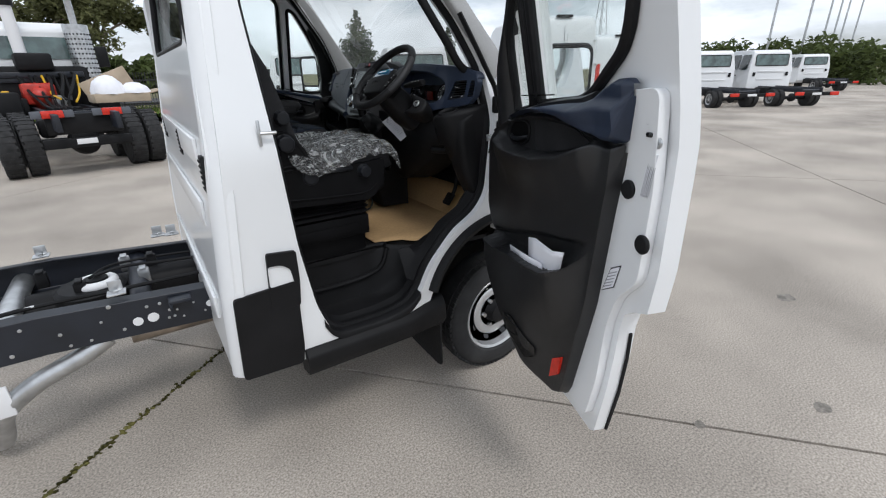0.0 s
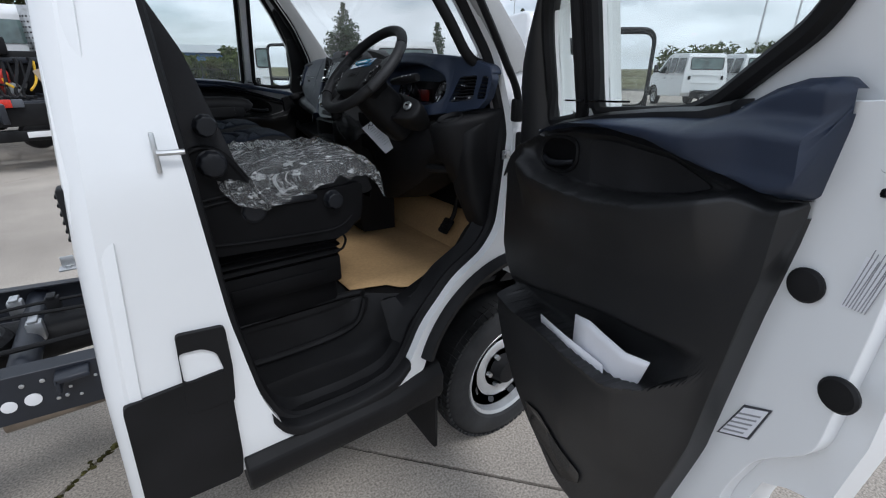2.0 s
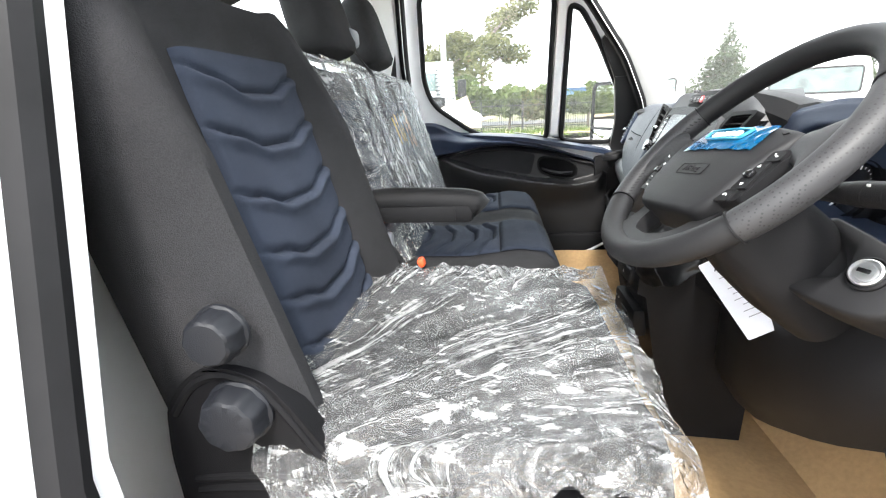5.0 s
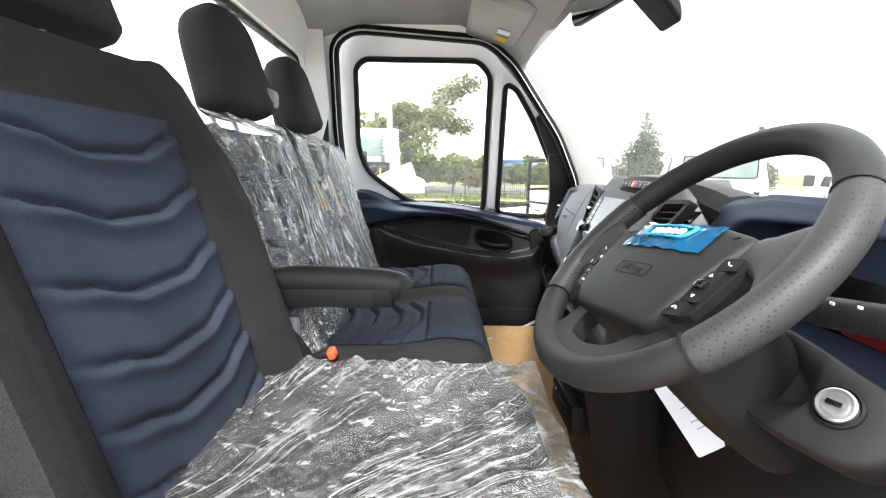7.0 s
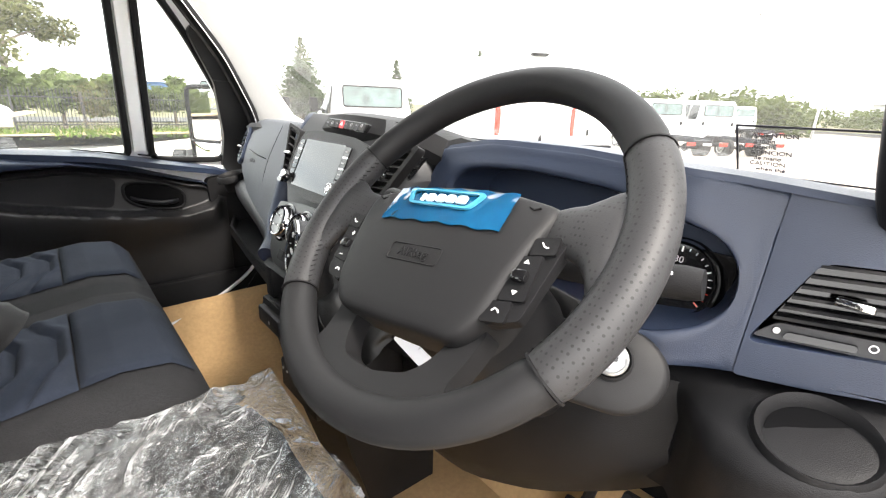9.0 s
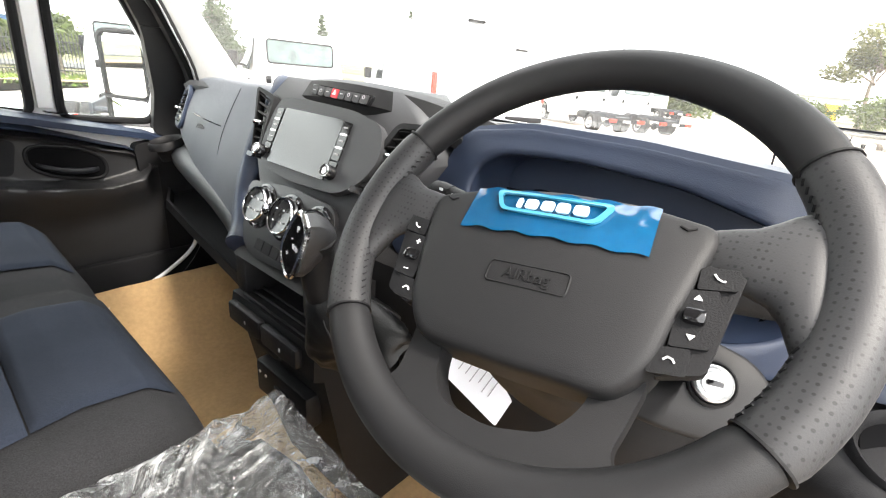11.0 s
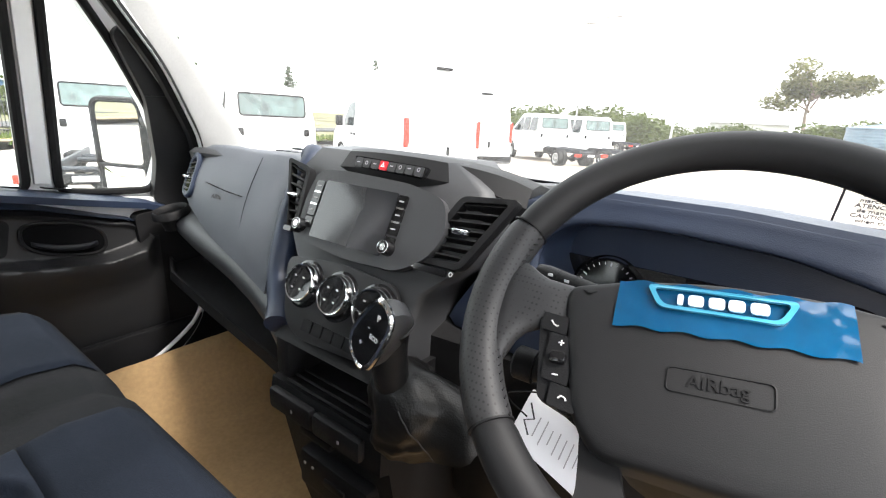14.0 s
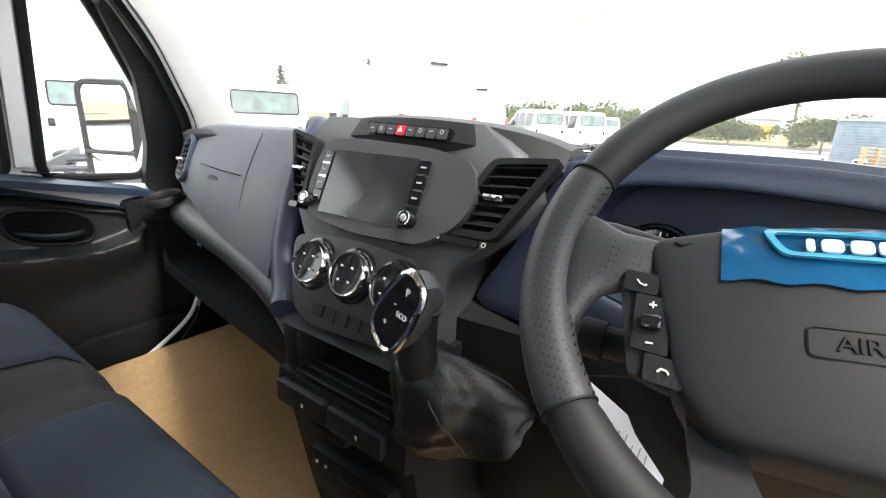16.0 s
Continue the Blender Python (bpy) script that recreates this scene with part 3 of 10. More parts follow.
    for x, zc, hw in ((-1.16, 2.215, 0.70), (-0.9, 2.275, 0.73), (-0.55, 2.275, 0.735), (-0.40, 2.215, 0.75), (-0.30, 2.13, 0.775)):
        ring = [Vector((x, MID + hw * t, zc - 0.05 * abs(t) ** 4 + 0.008 * math.cos(9 * t))) for t in np.linspace(-1, 1, 25)]
        ring += [v + Vector((0, 0, 0.02)) for v in reversed(ring)]
        rings.append(ring)
    loft(bm, rings)
    part("headliner", bm, HEADLINER, cab, "pale grey moulded headliner")
    for right in (True, False):
        bm = B()
        tube(bm, [(-1.15, side_y(right, 0.25), 2.19), (-0.9, side_y(right, 0.235), 2.235), (-0.5, side_y(right, 0.23), 2.225), (-0.33, side_y(right, 0.22), 2.14)], 0.035, 10, k=5)
        part("roof_rail_trim", bm, HEADLINER, cab)
    # windscreen pillars, inner trim
    for right in (True, False):
        bm = B()
        rings = []
        for x, z, yi, w in ((-0.29, 2.15, 0.19, 0.048), (-0.19, 2.05, 0.165, 0.046), (-0.09, 1.925, 0.135, 0.046), (0.01, 1.79, 0.105, 0.049), (0.07, 1.70, 0.085, 0.058), (0.11, 1.62, 0.075, 0.066)):
            c = Vector((x - 0.062, side_y(right, yi + (0.0 if right else 0.032)), z))
            ring = []
            for a in range(0, 360, 20):
                q = radians(a)
                ring.append(c + Vector((w * 1.0 * math.copysign(abs(math.cos(q)) ** 0.7, math.cos(q)), (1 if right else -1) * (0.034 * math.copysign(abs(math.sin(q)) ** 0.7, math.sin(q)) + 0.012 * math.cos(q)), w * 0.35 * math.cos(q))))
            rings.append(ring)
        loft(bm, rings)
        part("pillar_trim", bm, PILLAR_GREY, cab, "pale grey pillar trim", angle=60)
    # B pillar inner trim
    for right in (True, False):
        bm = B()
        rings = []
        for z, w in ((0.85, 0.17), (1.3, 0.16), (1.7, 0.14), (2.0, 0.12), (2.2, 0.11)):
            y = tumble(z) + 0.075
            rings.append([Vector((-1.20 + (0.05 if z > 2 else 0), side_y(right, y), z)), Vector((-1.05, side_y(right, y), z)), Vector((-1.045, side_y(right, y + 0.02), z)), Vector((-1.09, side_y(right, y + 0.045), z)), Vector((-1.19, side_y(right, y + 0.05), z))])
        loft(bm, rings)
        part("pillar_inner", bm, WHITE_IN if not right else BLACK_PL, cab)
    # windscreen
    bm = B()
    rings = []
    for k in range(9):
        t = k / 8
        x, z = -0.27 + 0.372 * t, 2.15 - 0.49 * t
        hw = 0.775 + 0.10 * t
        rings.append([Vector((x + 0.10 * (1 - s * s), MID + hw * s, z)) for s in np.linspace(-1, 1, 17)])
    loft(bm, rings, wrap=False)
    g = part("windscreen", bm, GLASS_SCREEN, cab, "clear laminated windscreen")
    g.visible_shadow = False
    bm = B()
    tube(bm, [rings[0][0]] + [r[0] for r in rings] + [r for r in rings[-1]] + [r[-1] for r in reversed(rings)] + list(reversed(rings[0])), 0.012, 6)
    part("windscreen_seal", bm, RUBBER, cab)
    # bonnet and front
    bm = B()
    rings = []
    for x, z in ((0.09, 1.635), (0.16, 1.60), (0.4, 1.50), (0.65, 1.39), (0.86, 1.20), (0.97, 0.95), (0.99, 0.6), (0.95, 0.45)):
        rings.append([Vector((x + 0.09 * (1 - s * s), MID + (0.93) * s, z - 0.03 * abs(s) ** 3)) for s in np.linspace(-1, 1, 13)])
    loft(bm, rings, wrap=False)
    part("bonnet", bm, WHITE, cab)
    # mud flap behind the wheel
    bm = B()
    plate(bm, [rounded([(-0.02, 0.52), (0.30, 0.50), (0.32, 0.26), (0.28, 0.235), (0.02, 0.215), (-0.01, 0.22)], 0.015)], 0.01, lambda u, v, dpt: Vector((-0.36 + dpt + (0.5 - v) * 0.02, u, v)))
    part("mud_flap", bm, BLACK_PL, cab, "black rubber mud flap")
    # door striker
    bm = B()
    bx(bm, (-1.058, -0.003, 1.457), (0.010, 0.012, 0.085), 0.003)
    tube(bm, [(-1.056, -0.008, 1.457), (-1.03, -0.014, 1.457), (-1.005, -0.014, 1.457)], 0.006, 8)
    part("door_striker", bm, STEEL, cab, "steel door striker bolted to the pillar")
    # hinges, check strap, wiring boot on the front pillar
    for z in (1.36, 0.92):
        bm = B()
        bx(bm, (0.018, 0.012, z), (0.05, 0.05, 0.05), 0.006)
        cyl(bm, (0.03, -0.014, z - 0.035), (0.03, -0.014, z + 0.035), 0.011, n=10)
        cyl(bm, (-0.008, 0.01, z + 0.01), (-0.014, 0.006, z + 0.01), 0.009, n=6)
        part("hinge", bm, WHITE if z < 1 else STEEL, cab)
    bm = B()
    spine = [Vector((-0.052 + 0.082 * q / 40, -0.004 - 0.034 * math.sin(math.pi * 0.8 * q / 40), 1.305 - 0.03 * q / 40 - 0.11 * (q / 40) ** 2)) for q in range(41)]
    tube(bm, spine, lambda q: 0.026 if q < 0.06 else 0.012 + 0.004 * (0.5 + 0.5 * math.sin(q * 55)), 14)
    part("wiring_boot", bm, RUBBER, cab, "black ribbed rubber wiring boot")
    bm = B()
    bx(bm, (-0.055, -0.003, 1.352), (0.03, 0.012, 0.03), 0.004)
    cyl(bm, (-0.06, -0.008, 1.352), (-0.06, -0.018, 1.352), 0.008, n=6)
    tube(bm, [(-0.055, -0.010, 1.352), (-0.02, -0.018, 1.340), (0.03, -0.026, 1.325)], 0.006, 8, flat=0.6)
    part("check_strap", bm, STEEL, cab, "steel door check strap")
    for z, h, x in ((1.495, 0.075, -0.014), (1.380, 0.085, 0.012)):
        bm = B()
        bx(bm, (x, -0.004, z), (0.042, 0.03, h), 0.009)
        part("hinge_cover", bm, RUBBER, cab)
    # black gutter strip down the windscreen pillar to the upper hinge
    bm = B()
    tube(bm, [(-0.20, 0.03, 1.86), (-0.13, 0.008, 1.735), (-0.075, -0.002, 1.64), (-0.035, -0.006, 1.575), (-0.018, -0.006, 1.535)], lambda q: 0.020, 10, k=5, flat=0.5)
    part("gutter_strip", bm, RUBBER, cab, "black rubber pillar strip")
    return cab


CAB = build_cab()


# ---- floor, step well ----
def build_floor():
    cabfloor = thing("cab_floor", (-0.5, MID, 0.83), "black moulded rubber cab floor with a deep step well", "floor")
    bm = B()
    edge = [(-1.2, 0.27), (-0.56, 0.27), (-0.50, 0.26), (-0.42, 0.20), (-0.33, 0.17), (-0.2, 0.13), (-0.05, 0.10), (0.12, 0.10), (0.12, WIDE - 0.10), (-1.2, WIDE - 0.10)]
    plate(bm, [edge], 0.02, lambda u, v, dpt: Vector((u, v, 0.835 - dpt)))
    part("floor_mat", bm, BLACK_PL, cabfloor)
    # firewall and toe board
    bm = B()
    loft(bm, [[Vector((x, y, z)) for x, z in ((0.02, 0.82), (0.12, 0.90), (0.22, 1.05), (0.26, 1.3), (0.26, 1.62), (0.30, 1.62), (0.30, 0.78))] for y in (0.07, WIDE - 0.07)])
    part("firewall", bm, BLACK_PL, cabfloor)
    # step well walls: back riser, floor of the step, ends
    bm = B()
    rings = []
    for x, yin, zf in ((-1.0, 0.24, 0.60), (-0.94, 0.27, 0.585), (-0.75, 0.285, 0.58), (-0.58, 0.28, 0.58), (-0.5, 0.25, 0.60), (-0.44, 0.20, 0.66), (-0.37, 0.15, 0.78), (-0.30, 0.12, 0.84)):
        zt = 0.842
        sec = [(0.03, zf - 0.005), (0.05, zf), (yin - 0.05, zf + 0.005), (yin - 0.02, zf + 0.02), (yin - 0.008, zf + 0.06), (yin, zt - 0.02), (yin + 0.02, zt)]
        rings.append([Vector((x, y, z)) for y, z in sec])
    loft(bm, rings, wrap=False)
    bx(bm, (-0.99, 0.15, 0.72), (0.04, 0.28, 0.30), 0.01)
    part("step_well", bm, BLACK_PL, cabfloor, "black moulded step well")
    bm = B()
    tube(bm, [(-0.95, 0.262, 0.70), (-0.75, 0.27, 0.69), (-0.6, 0.262, 0.705), (-0.53, 0.24, 0.75), (-0.50, 0.235, 0.835)], 0.012, 8, k=5)
    tube(bm, [(-0.98, 0.27, 0.846), (-0.75, 0.275, 0.85), (-0.53, 0.268, 0.85), (-0.50, 0.25, 0.848)], 0.012, 8, k=4)
    part("step_rib", bm, BLACK_PL, cabfloor)
    # front sill ramp beside the wheel arch
    bm = B()
    rings = []
    for x, z in ((-0.44, 0.69), (-0.38, 0.80), (-0.25, 0.945), (-0.12, 1.012), (-0.06, 1.09)):
        rings.append([Vector((x + 0.01, 0.06, z + 0.005)), Vector((x - 0.02, 0.12, z + 0.012)), Vector((x - 0.03, 0.17, max(0.84, z - 0.05))), Vector((x, 0.2, 0.83))])
    loft(bm, rings, wrap=False)
    part("sill_cover", bm, BLACK_PL, cabfloor)
    # left side kick wall
    bm = B()
    bx(bm, (-0.45, WIDE - 0.10, 0.95), (1.3, 0.03, 0.3), 0.01)
    part("kick_panel", bm, BLACK_PL, cabfloor)
    # brown protective sheet
    bm = B()
    xs = np.linspace(-0.53, 0.17, 22)
    ys = np.linspace(0.30, 1.78, 40)
    rows = []
    for x in xs:
        row = []
        for y in ys:
            z = 0.846 + 0.004 * noise.noise((x * 5, y * 4, 0)) + 0.003 * noise.noise((x * 14, y * 9, 3))
            z += 0.012 * math.exp(-((x + 0.10 + 0.25 * (y - 0.9)) / 0.012) ** 2) * (1 if y < 0.8 else 0.3)
            if x > 0.04:
                z += (x - 0.04) * 1.1
            if y > 1.62:
                z += (y - 1.62) * 1.2
            yy = y
            if y < 0.31:
                yy = float(np.interp(x, [-0.53, -0.50, -0.38, -0.37, -0.34, -0.1, 0.1], [0.30, 0.285, 0.262, 0.22, 0.20, 0.16, 0.13]))
            row.append(Vector((x, yy, z)))
        rows.append(row)
    loft(bm, rows, wrap=False)
    ob = single("floor_sheet", bm, CARD, "creased brown cardboard sheet covering the cab floor", "floor cover")
    md = ob.modifiers.new("thick", "SOLIDIFY")
    md.thickness = 0.004
    # white cable along the left edge of the sheet
    bm = B()
    tube(bm, [(-0.62, 1.70, 0.95), (-0.45, 1.73, 0.98), (-0.25, 1.78, 1.03), (-0.12, 1.80, 1.10), (-0.08, 1.80, 1.18)], 0.006, 8, k=6)
    single("white_cable", bm, SYMBOL, "thin white cable running along the footwell edge", "cable")


build_floor()


# ---- doors ----
def build_door(right):
    h = Vector((-0.016, -0.010, 0)) if right else Vector((0.03, WIDE, 0))
    if right:
        d, n = Vector((-0.34202, -0.93969, 0)), Vector((-0.93969, 0.34202, 0))
    else:
        d, n = Vector((-1, 0, 0)), Vector((0, -1, 0))
    name = "open wide" if right else "closed"

    def P(s, o, z):
        """along the door, out from its inner plane, height"""
        if not right:
            # the belt line falls towards the windscreen
            z -= 0.028 * min(1.0, max(0.0, (0.62 - s) / 0.3)) * min(1.0, max(0.0, (z - 1.25) / 0.12)) * min(1.0, max(0.0, (1.95 - z) / 0.35))
        return h + d * s + n * (o - max(0.0, z - 1.5) * (0.0 if right else -0.26) + (max(0.0, z - 1.5) * 0.20 if right else 0.0)) + Vector((0, 0, z))
    door = thing("driver_door" if right else "passenger_door", tuple(h + Vector((0, 0, 0.5))), "white truck door standing %s with black and navy inner trim" % name, "door")

    def place(base):
        return lambda u, v, dpt: P(u, base + dpt, v)
    shell = [(0.02, 1.00), (0.0, 1.12), (-0.01, 1.45), (0.02, 1.62), (0.08, 1.78), (0.17, 1.92), (0.36, 2.14), (0.46, 2.20), (0.96, 2.24), (1.055, 2.20), (1.075, 1.9), (1.086, 1.70), (1.104, 1.345), (1.104, 1.08), (1.085, 0.976), (1.05, 0.968), (1.0, 0.955), (0.975, 0.92), (0.966, 0.85), (0.962, 0.67), (0.905, 0.41), (0.885, 0.41), (0.80, 0.50), (0.64, 0.55), (0.50, 0.57), (0.46, 0.64), (0.38, 0.78), (0.24, 0.92), (0.10, 0.985)]
    if right:
        shell = [(0.085, 1.02), (0.068, 1.12), (0.066, 1.45), (0.075, 1.57), (0.115, 1.66), (0.19, 1.755), (0.30, 1.90), (0.42, 2.07), (0.50, 2.17), (0.98, 2.24), (1.075, 2.20), (1.10, 1.95), (1.118, 1.70), (1.132, 1.40), (1.136, 1.16), (1.122, 1.035), (1.07, 1.012), (1.035, 0.985), (1.024, 0.93), (1.020, 0.85), (1.006, 0.70), (0.972, 0.50), (0.95, 0.485), (0.83, 0.49), (0.66, 0.50), (0.52, 0.57), (0.46, 0.64), (0.38, 0.78), (0.24, 0.92), (0.13, 0.985)]
    win = [(0.45, 1.54), (0.735, 1.55), (0.80, 1.575), (0.87, 1.626), (0.945, 1.68), (0.975, 1.73), (0.993, 1.80), (0.985, 2.10), (0.95, 2.13), (0.50, 2.13), (0.45, 2.08)]
    quarter = [(0.16, 1.53), (0.385, 1.54), (0.385, 2.05), (0.34, 2.03), (0.25, 1.90), (0.17, 1.76), (0.13, 1.65)]
    if right:
        win = [(0.46, 1.525)] + win[1:-2] + [(0.55, 2.12), (0.46, 2.01)]
        quarter = [(0.242, 1.478), (0.395, 1.508), (0.395, 1.965), (0.37, 1.945), (0.30, 1.845), (0.255, 1.765), (0.245, 1.70)]
    bm = B()
    plate(bm, [dense(shell, 0.07), dense(win, 0.07), dense(quarter, 0.07)], -0.055, place(-0.005))
    part("door_shell", bm, WHITE, door, bev=0.014, bseg=3)
    # inner pressing with a stepped flange along the closing edge
    bm = B()
    edge = [(1.095, 1.60), (1.105, 1.35), (1.10, 1.12), (1.03, 1.04), (1.0, 0.94), (0.985, 0.72), (0.95, 0.55), (0.70, 0.56), (0.55, 0.62), (0.46, 0.74), (0.30, 0.90), (0.12, 1.02), (0.10, 1.2), (0.10, 1.44), (0.5, 1.51), (0.9, 1.58)] if right else [(1.05, 1.60), (1.06, 1.35), (1.05, 1.10), (0.98, 1.0), (0.94, 0.9), (0.91, 0.65), (0.87, 0.50), (0.70, 0.58), (0.55, 0.62), (0.46, 0.74), (0.30, 0.90), (0.08, 1.02), (0.05, 1.2), (0.06, 1.5), (0.5, 1.53), (0.9, 1.56)]
    plate(bm, [rounded(edge, 0.03)], 0.03, place(-0.005))
    part("inner_pressing", bm, WHITE, door, bev=0.012, bseg=3)
    # window seals and glass
    bm = B()
    for loop in (win, quarter):
        tube(bm, [P(s, 0.004, z) for s, z in dense(rounded(loop, 0.03), 0.05)], 0.017 if right else 0.011, 8, closed=True)
    part("window_seal", bm, RUBBER, door, "black rubber window seal")
    for nm, loop in (("window_pane", win), ("quarter_pane", quarter)):
        bm = B()
        plate(bm, [loop], 0.004, place(-0.03))
        g = part(nm, bm, GLASS, door, "clear door glass", smooth=False)
        g.visible_shadow = False
    bm = B()
    bx(bm, (0, 0, 0), (0.012 if right else 0.034, 0.016, 0.56), 0.003, M=at_axes(P(0.4175, 0.004, 1.82), d, n, (P(0.42, 0, 2.1) - P(0.42, 0, 1.54)).normalized()))
    part("window_divider", bm, WHITE if not right else RUBBER, door)
    if right:
        for s in (0.40, 0.445):
            bm = B()
            tube(bm, [P(s, 0.005, 1.54), P(s, 0.005, 2.09)], 0.014, 8)
            part("divider_seal", bm, RUBBER, door)
    # front black sail panel at the mirror
    bm = B()
    if right:      # a rounded post that follows the slope of the windscreen pillar
        rings = []
        for z, s0, s1, bulge in ((1.33, 0.080, 0.225, 0.040), (1.40, 0.078, 0.225, 0.046), (1.50, 0.080, 0.232, 0.046), (1.57, 0.088, 0.236, 0.044), (1.64, 0.118, 0.238, 0.040), (1.70, 0.158, 0.244, 0.034), (1.76, 0.205, 0.255, 0.026), (1.83, 0.258, 0.292, 0.020), (1.92, 0.322, 0.352, 0.018), (2.0, 0.378, 0.405, 0.016), (2.08, 0.435, 0.462, 0.014), (2.13, 0.470, 0.52, 0.014)):
            rings.append([P(s0 + (s1 - s0) * k / 10, 0.0 + bulge * (1 - abs(2 * k / 10 - 0.9) ** 2.4 * 0.9), z) for k in range(11)] + [P(s1 - 0.002, -0.03, z), P(s0 + 0.002, -0.03, z)])
        loft(bm, rings)
    else:
        plate(bm, [rounded([(-0.005, 1.38), (0.17, 1.50), (0.16, 1.62), (0.185, 1.78), (0.26, 1.92), (0.23, 1.95), (0.10, 1.80), (0.015, 1.62)], 0.02)], 0.03, place(0.004))
    part("sail_panel", bm, TRIM_PL, door, "black mirror sail panel", bev=0.0 if right else 0.008, angle=60)
    # moulded trim: relief over (along, height) of the ledge, the grip recess, the armrest roll and the pocket
    ip = lambda x, pts: float(np.interp(x, [p[0] for p in pts], [p[1] for p in pts]))
    low_pts = [(0.17, 1.10), (0.20, 0.95), (0.28, 0.80), (0.37, 0.66), (0.45, 0.60), (0.60, 0.545), (0.81, 0.545), (0.845, 0.565), (0.865, 0.61), (0.948, 0.98), (0.976, 1.27), (0.998, 1.44), (1.016, 1.575)]
    top_pts = [(0.17, 1.40), (0.19, 1.435), (0.25, 1.462), (0.33, 1.486), (0.49, 1.522), (0.70, 1.550), (0.82, 1.562), (0.87, 1.578), (0.92, 1.602), (0.96, 1.615), (1.0, 1.618), (1.016, 1.605)]
    navy_pts = [(0.17, 1.40), (0.25, 1.455), (0.33, 1.475), (0.45, 1.497), (0.60, 1.508), (0.75, 1.500), (0.88, 1.472), (0.96, 1.458), (1.016, 1.470)]
    rim_pts = [(0.19, 1.400), (0.24, 1.372), (0.32, 1.352), (0.45, 1.350), (0.60, 1.362), (0.75, 1.390), (0.86, 1.428), (0.94, 1.458)]
    lip_pts = [(0.20, 0.95), (0.34, 0.955), (0.48, 0.982), (0.65, 1.000), (0.78, 1.025), (0.86, 1.065), (0.93, 1.135)]
    back_pts = [(0.20, 0.965), (0.34, 1.000), (0.48, 1.045), (0.64, 1.090), (0.78, 1.120), (0.87, 1.145), (0.93, 1.16)]
    if right:
        low_pts = [(0.085, 1.30), (0.088, 1.16), (0.10, 1.06), (0.135, 1.00), (0.19, 0.955), (0.21, 0.93)] + low_pts[2:]
        top_pts = [(0.085, 1.34), (0.11, 1.385), (0.15, 1.415), (0.19, 1.435)] + top_pts[2:]
    s_first, s_navy = (0.085, 0.275) if right else (0.17, 0.17)
    soft = lambda q: 0.0 if q <= 0 else 1.0 if q >= 1 else q * q * (3 - 2 * q)

    def relief(s, z):
        o = 0.060 + 0.010 * soft((z - 0.6) / 0.3)
        rim, nav = ip(s, rim_pts), ip(s, navy_pts)
        if 0.19 < s < 0.95:
            ends = soft((s - 0.19) / 0.05) * soft((0.95 - s) / 0.07)
            if z <= rim:              # ledge under the recess, falling away below
                o += ends * 0.040 * soft(1 - (rim - z) / 0.16) ** 1.2
            else:
                deep = soft((z - rim) / 0.016) * soft((nav - 0.004 - z) / 0.020)
                o += ends * (0.040 * (1 - soft((z - rim) / 0.016)) - 0.026 * deep)
        if z > nav - 0.03:            # overhanging armrest roll
            o += 0.030 * soft((z - nav + 0.012) / 0.016) * soft((s - 0.20) / 0.1)
        top = ip(s, top_pts)
        if z > nav:
            t = (z - nav) / max(0.01, top - nav)
            wing = soft((s - 0.82) / 0.12)
            o += 0.014 * math.sin(math.pi * min(1.0, t * 1.1)) * (1 - wing) - (1 - wing) * 0.085 * max(0.0, t - 0.55) ** 1.5 / 0.3
            crest = 1.522 + 0.02 * wing
            o -= wing * (0.012 + 0.034 * soft((z - crest) / 0.03))
        # pocket
        lip, back = ip(s, lip_pts), ip(s, back_pts)
        if s < 0.95:
            w = soft((s - 0.17) / 0.07) * soft((0.945 - s) / 0.14)
            if z < lip:
                o += w * (0.068 - 0.022 * soft((lip - z - 0.12) / 0.30) + 0.006 * soft(1 - (lip - z) / 0.02)) * (1 - 0.8 * soft((s - 0.62) / 0.25) * soft((lip - z) / 0.25))
            elif z < back:
                o -= w * 0.030 * soft((z - lip) / (0.010 + 0.05 * soft((s - 0.6) / 0.25)))
            else:
                o -= w * 0.030 * (1 - soft((z - back) / 0.02))
        return o

    if not right:      # plain trim between the hinge side and the moulded panel
        bm = B()
        plate(bm, [rounded([(0.03, 1.05), (0.20, 0.93), (0.24, 1.47), (0.16, 1.48), (0.03, 1.44)], 0.02)], 0.045, place(0.02))
        part("front_trim", bm, BLACK_PL, door, bev=0.012, bseg=3)

    def skin(s0, s1, lo, hi, ns, nz):
        bm = B()
        cols = []
        for i in range(ns + 1):
            s = s0 + (s1 - s0) * i / ns
            za, zb = lo(s), hi(s)
            col = [P(s, 0.012, za)]
            for j in range(nz + 1):
                t = j / nz
                z = za + (zb - za) * t
                edge = soft(min(t, 1 - t) * (zb - za) / 0.014) * soft(min(s - s0, s1 - s) / 0.014)
                col.append(P(s, 0.018 + (relief(s, z) - 0.018) * (0.35 + 0.65 * edge), z))
            col.append(P(s, 0.012, zb))
            cols.append(col)
        loft(bm, cols, wrap=False)
        return bm
    navy_at = lambda s: max(ip(s, low_pts) + 0.002, min(ip(s, navy_pts) + 0.08 * (1 - soft((s - s_navy + 0.02) / 0.04)), ip(s, top_pts) - 0.004))
    part("lower_trim", skin(s_first, 0.998, lambda s: ip(s, low_pts), lambda s: max(ip(s, low_pts) + 0.006, navy_at(s) - 0.002), 130, 170), TRIM_PL, door, "black moulded door trim with grip recess and pocket", angle=60)
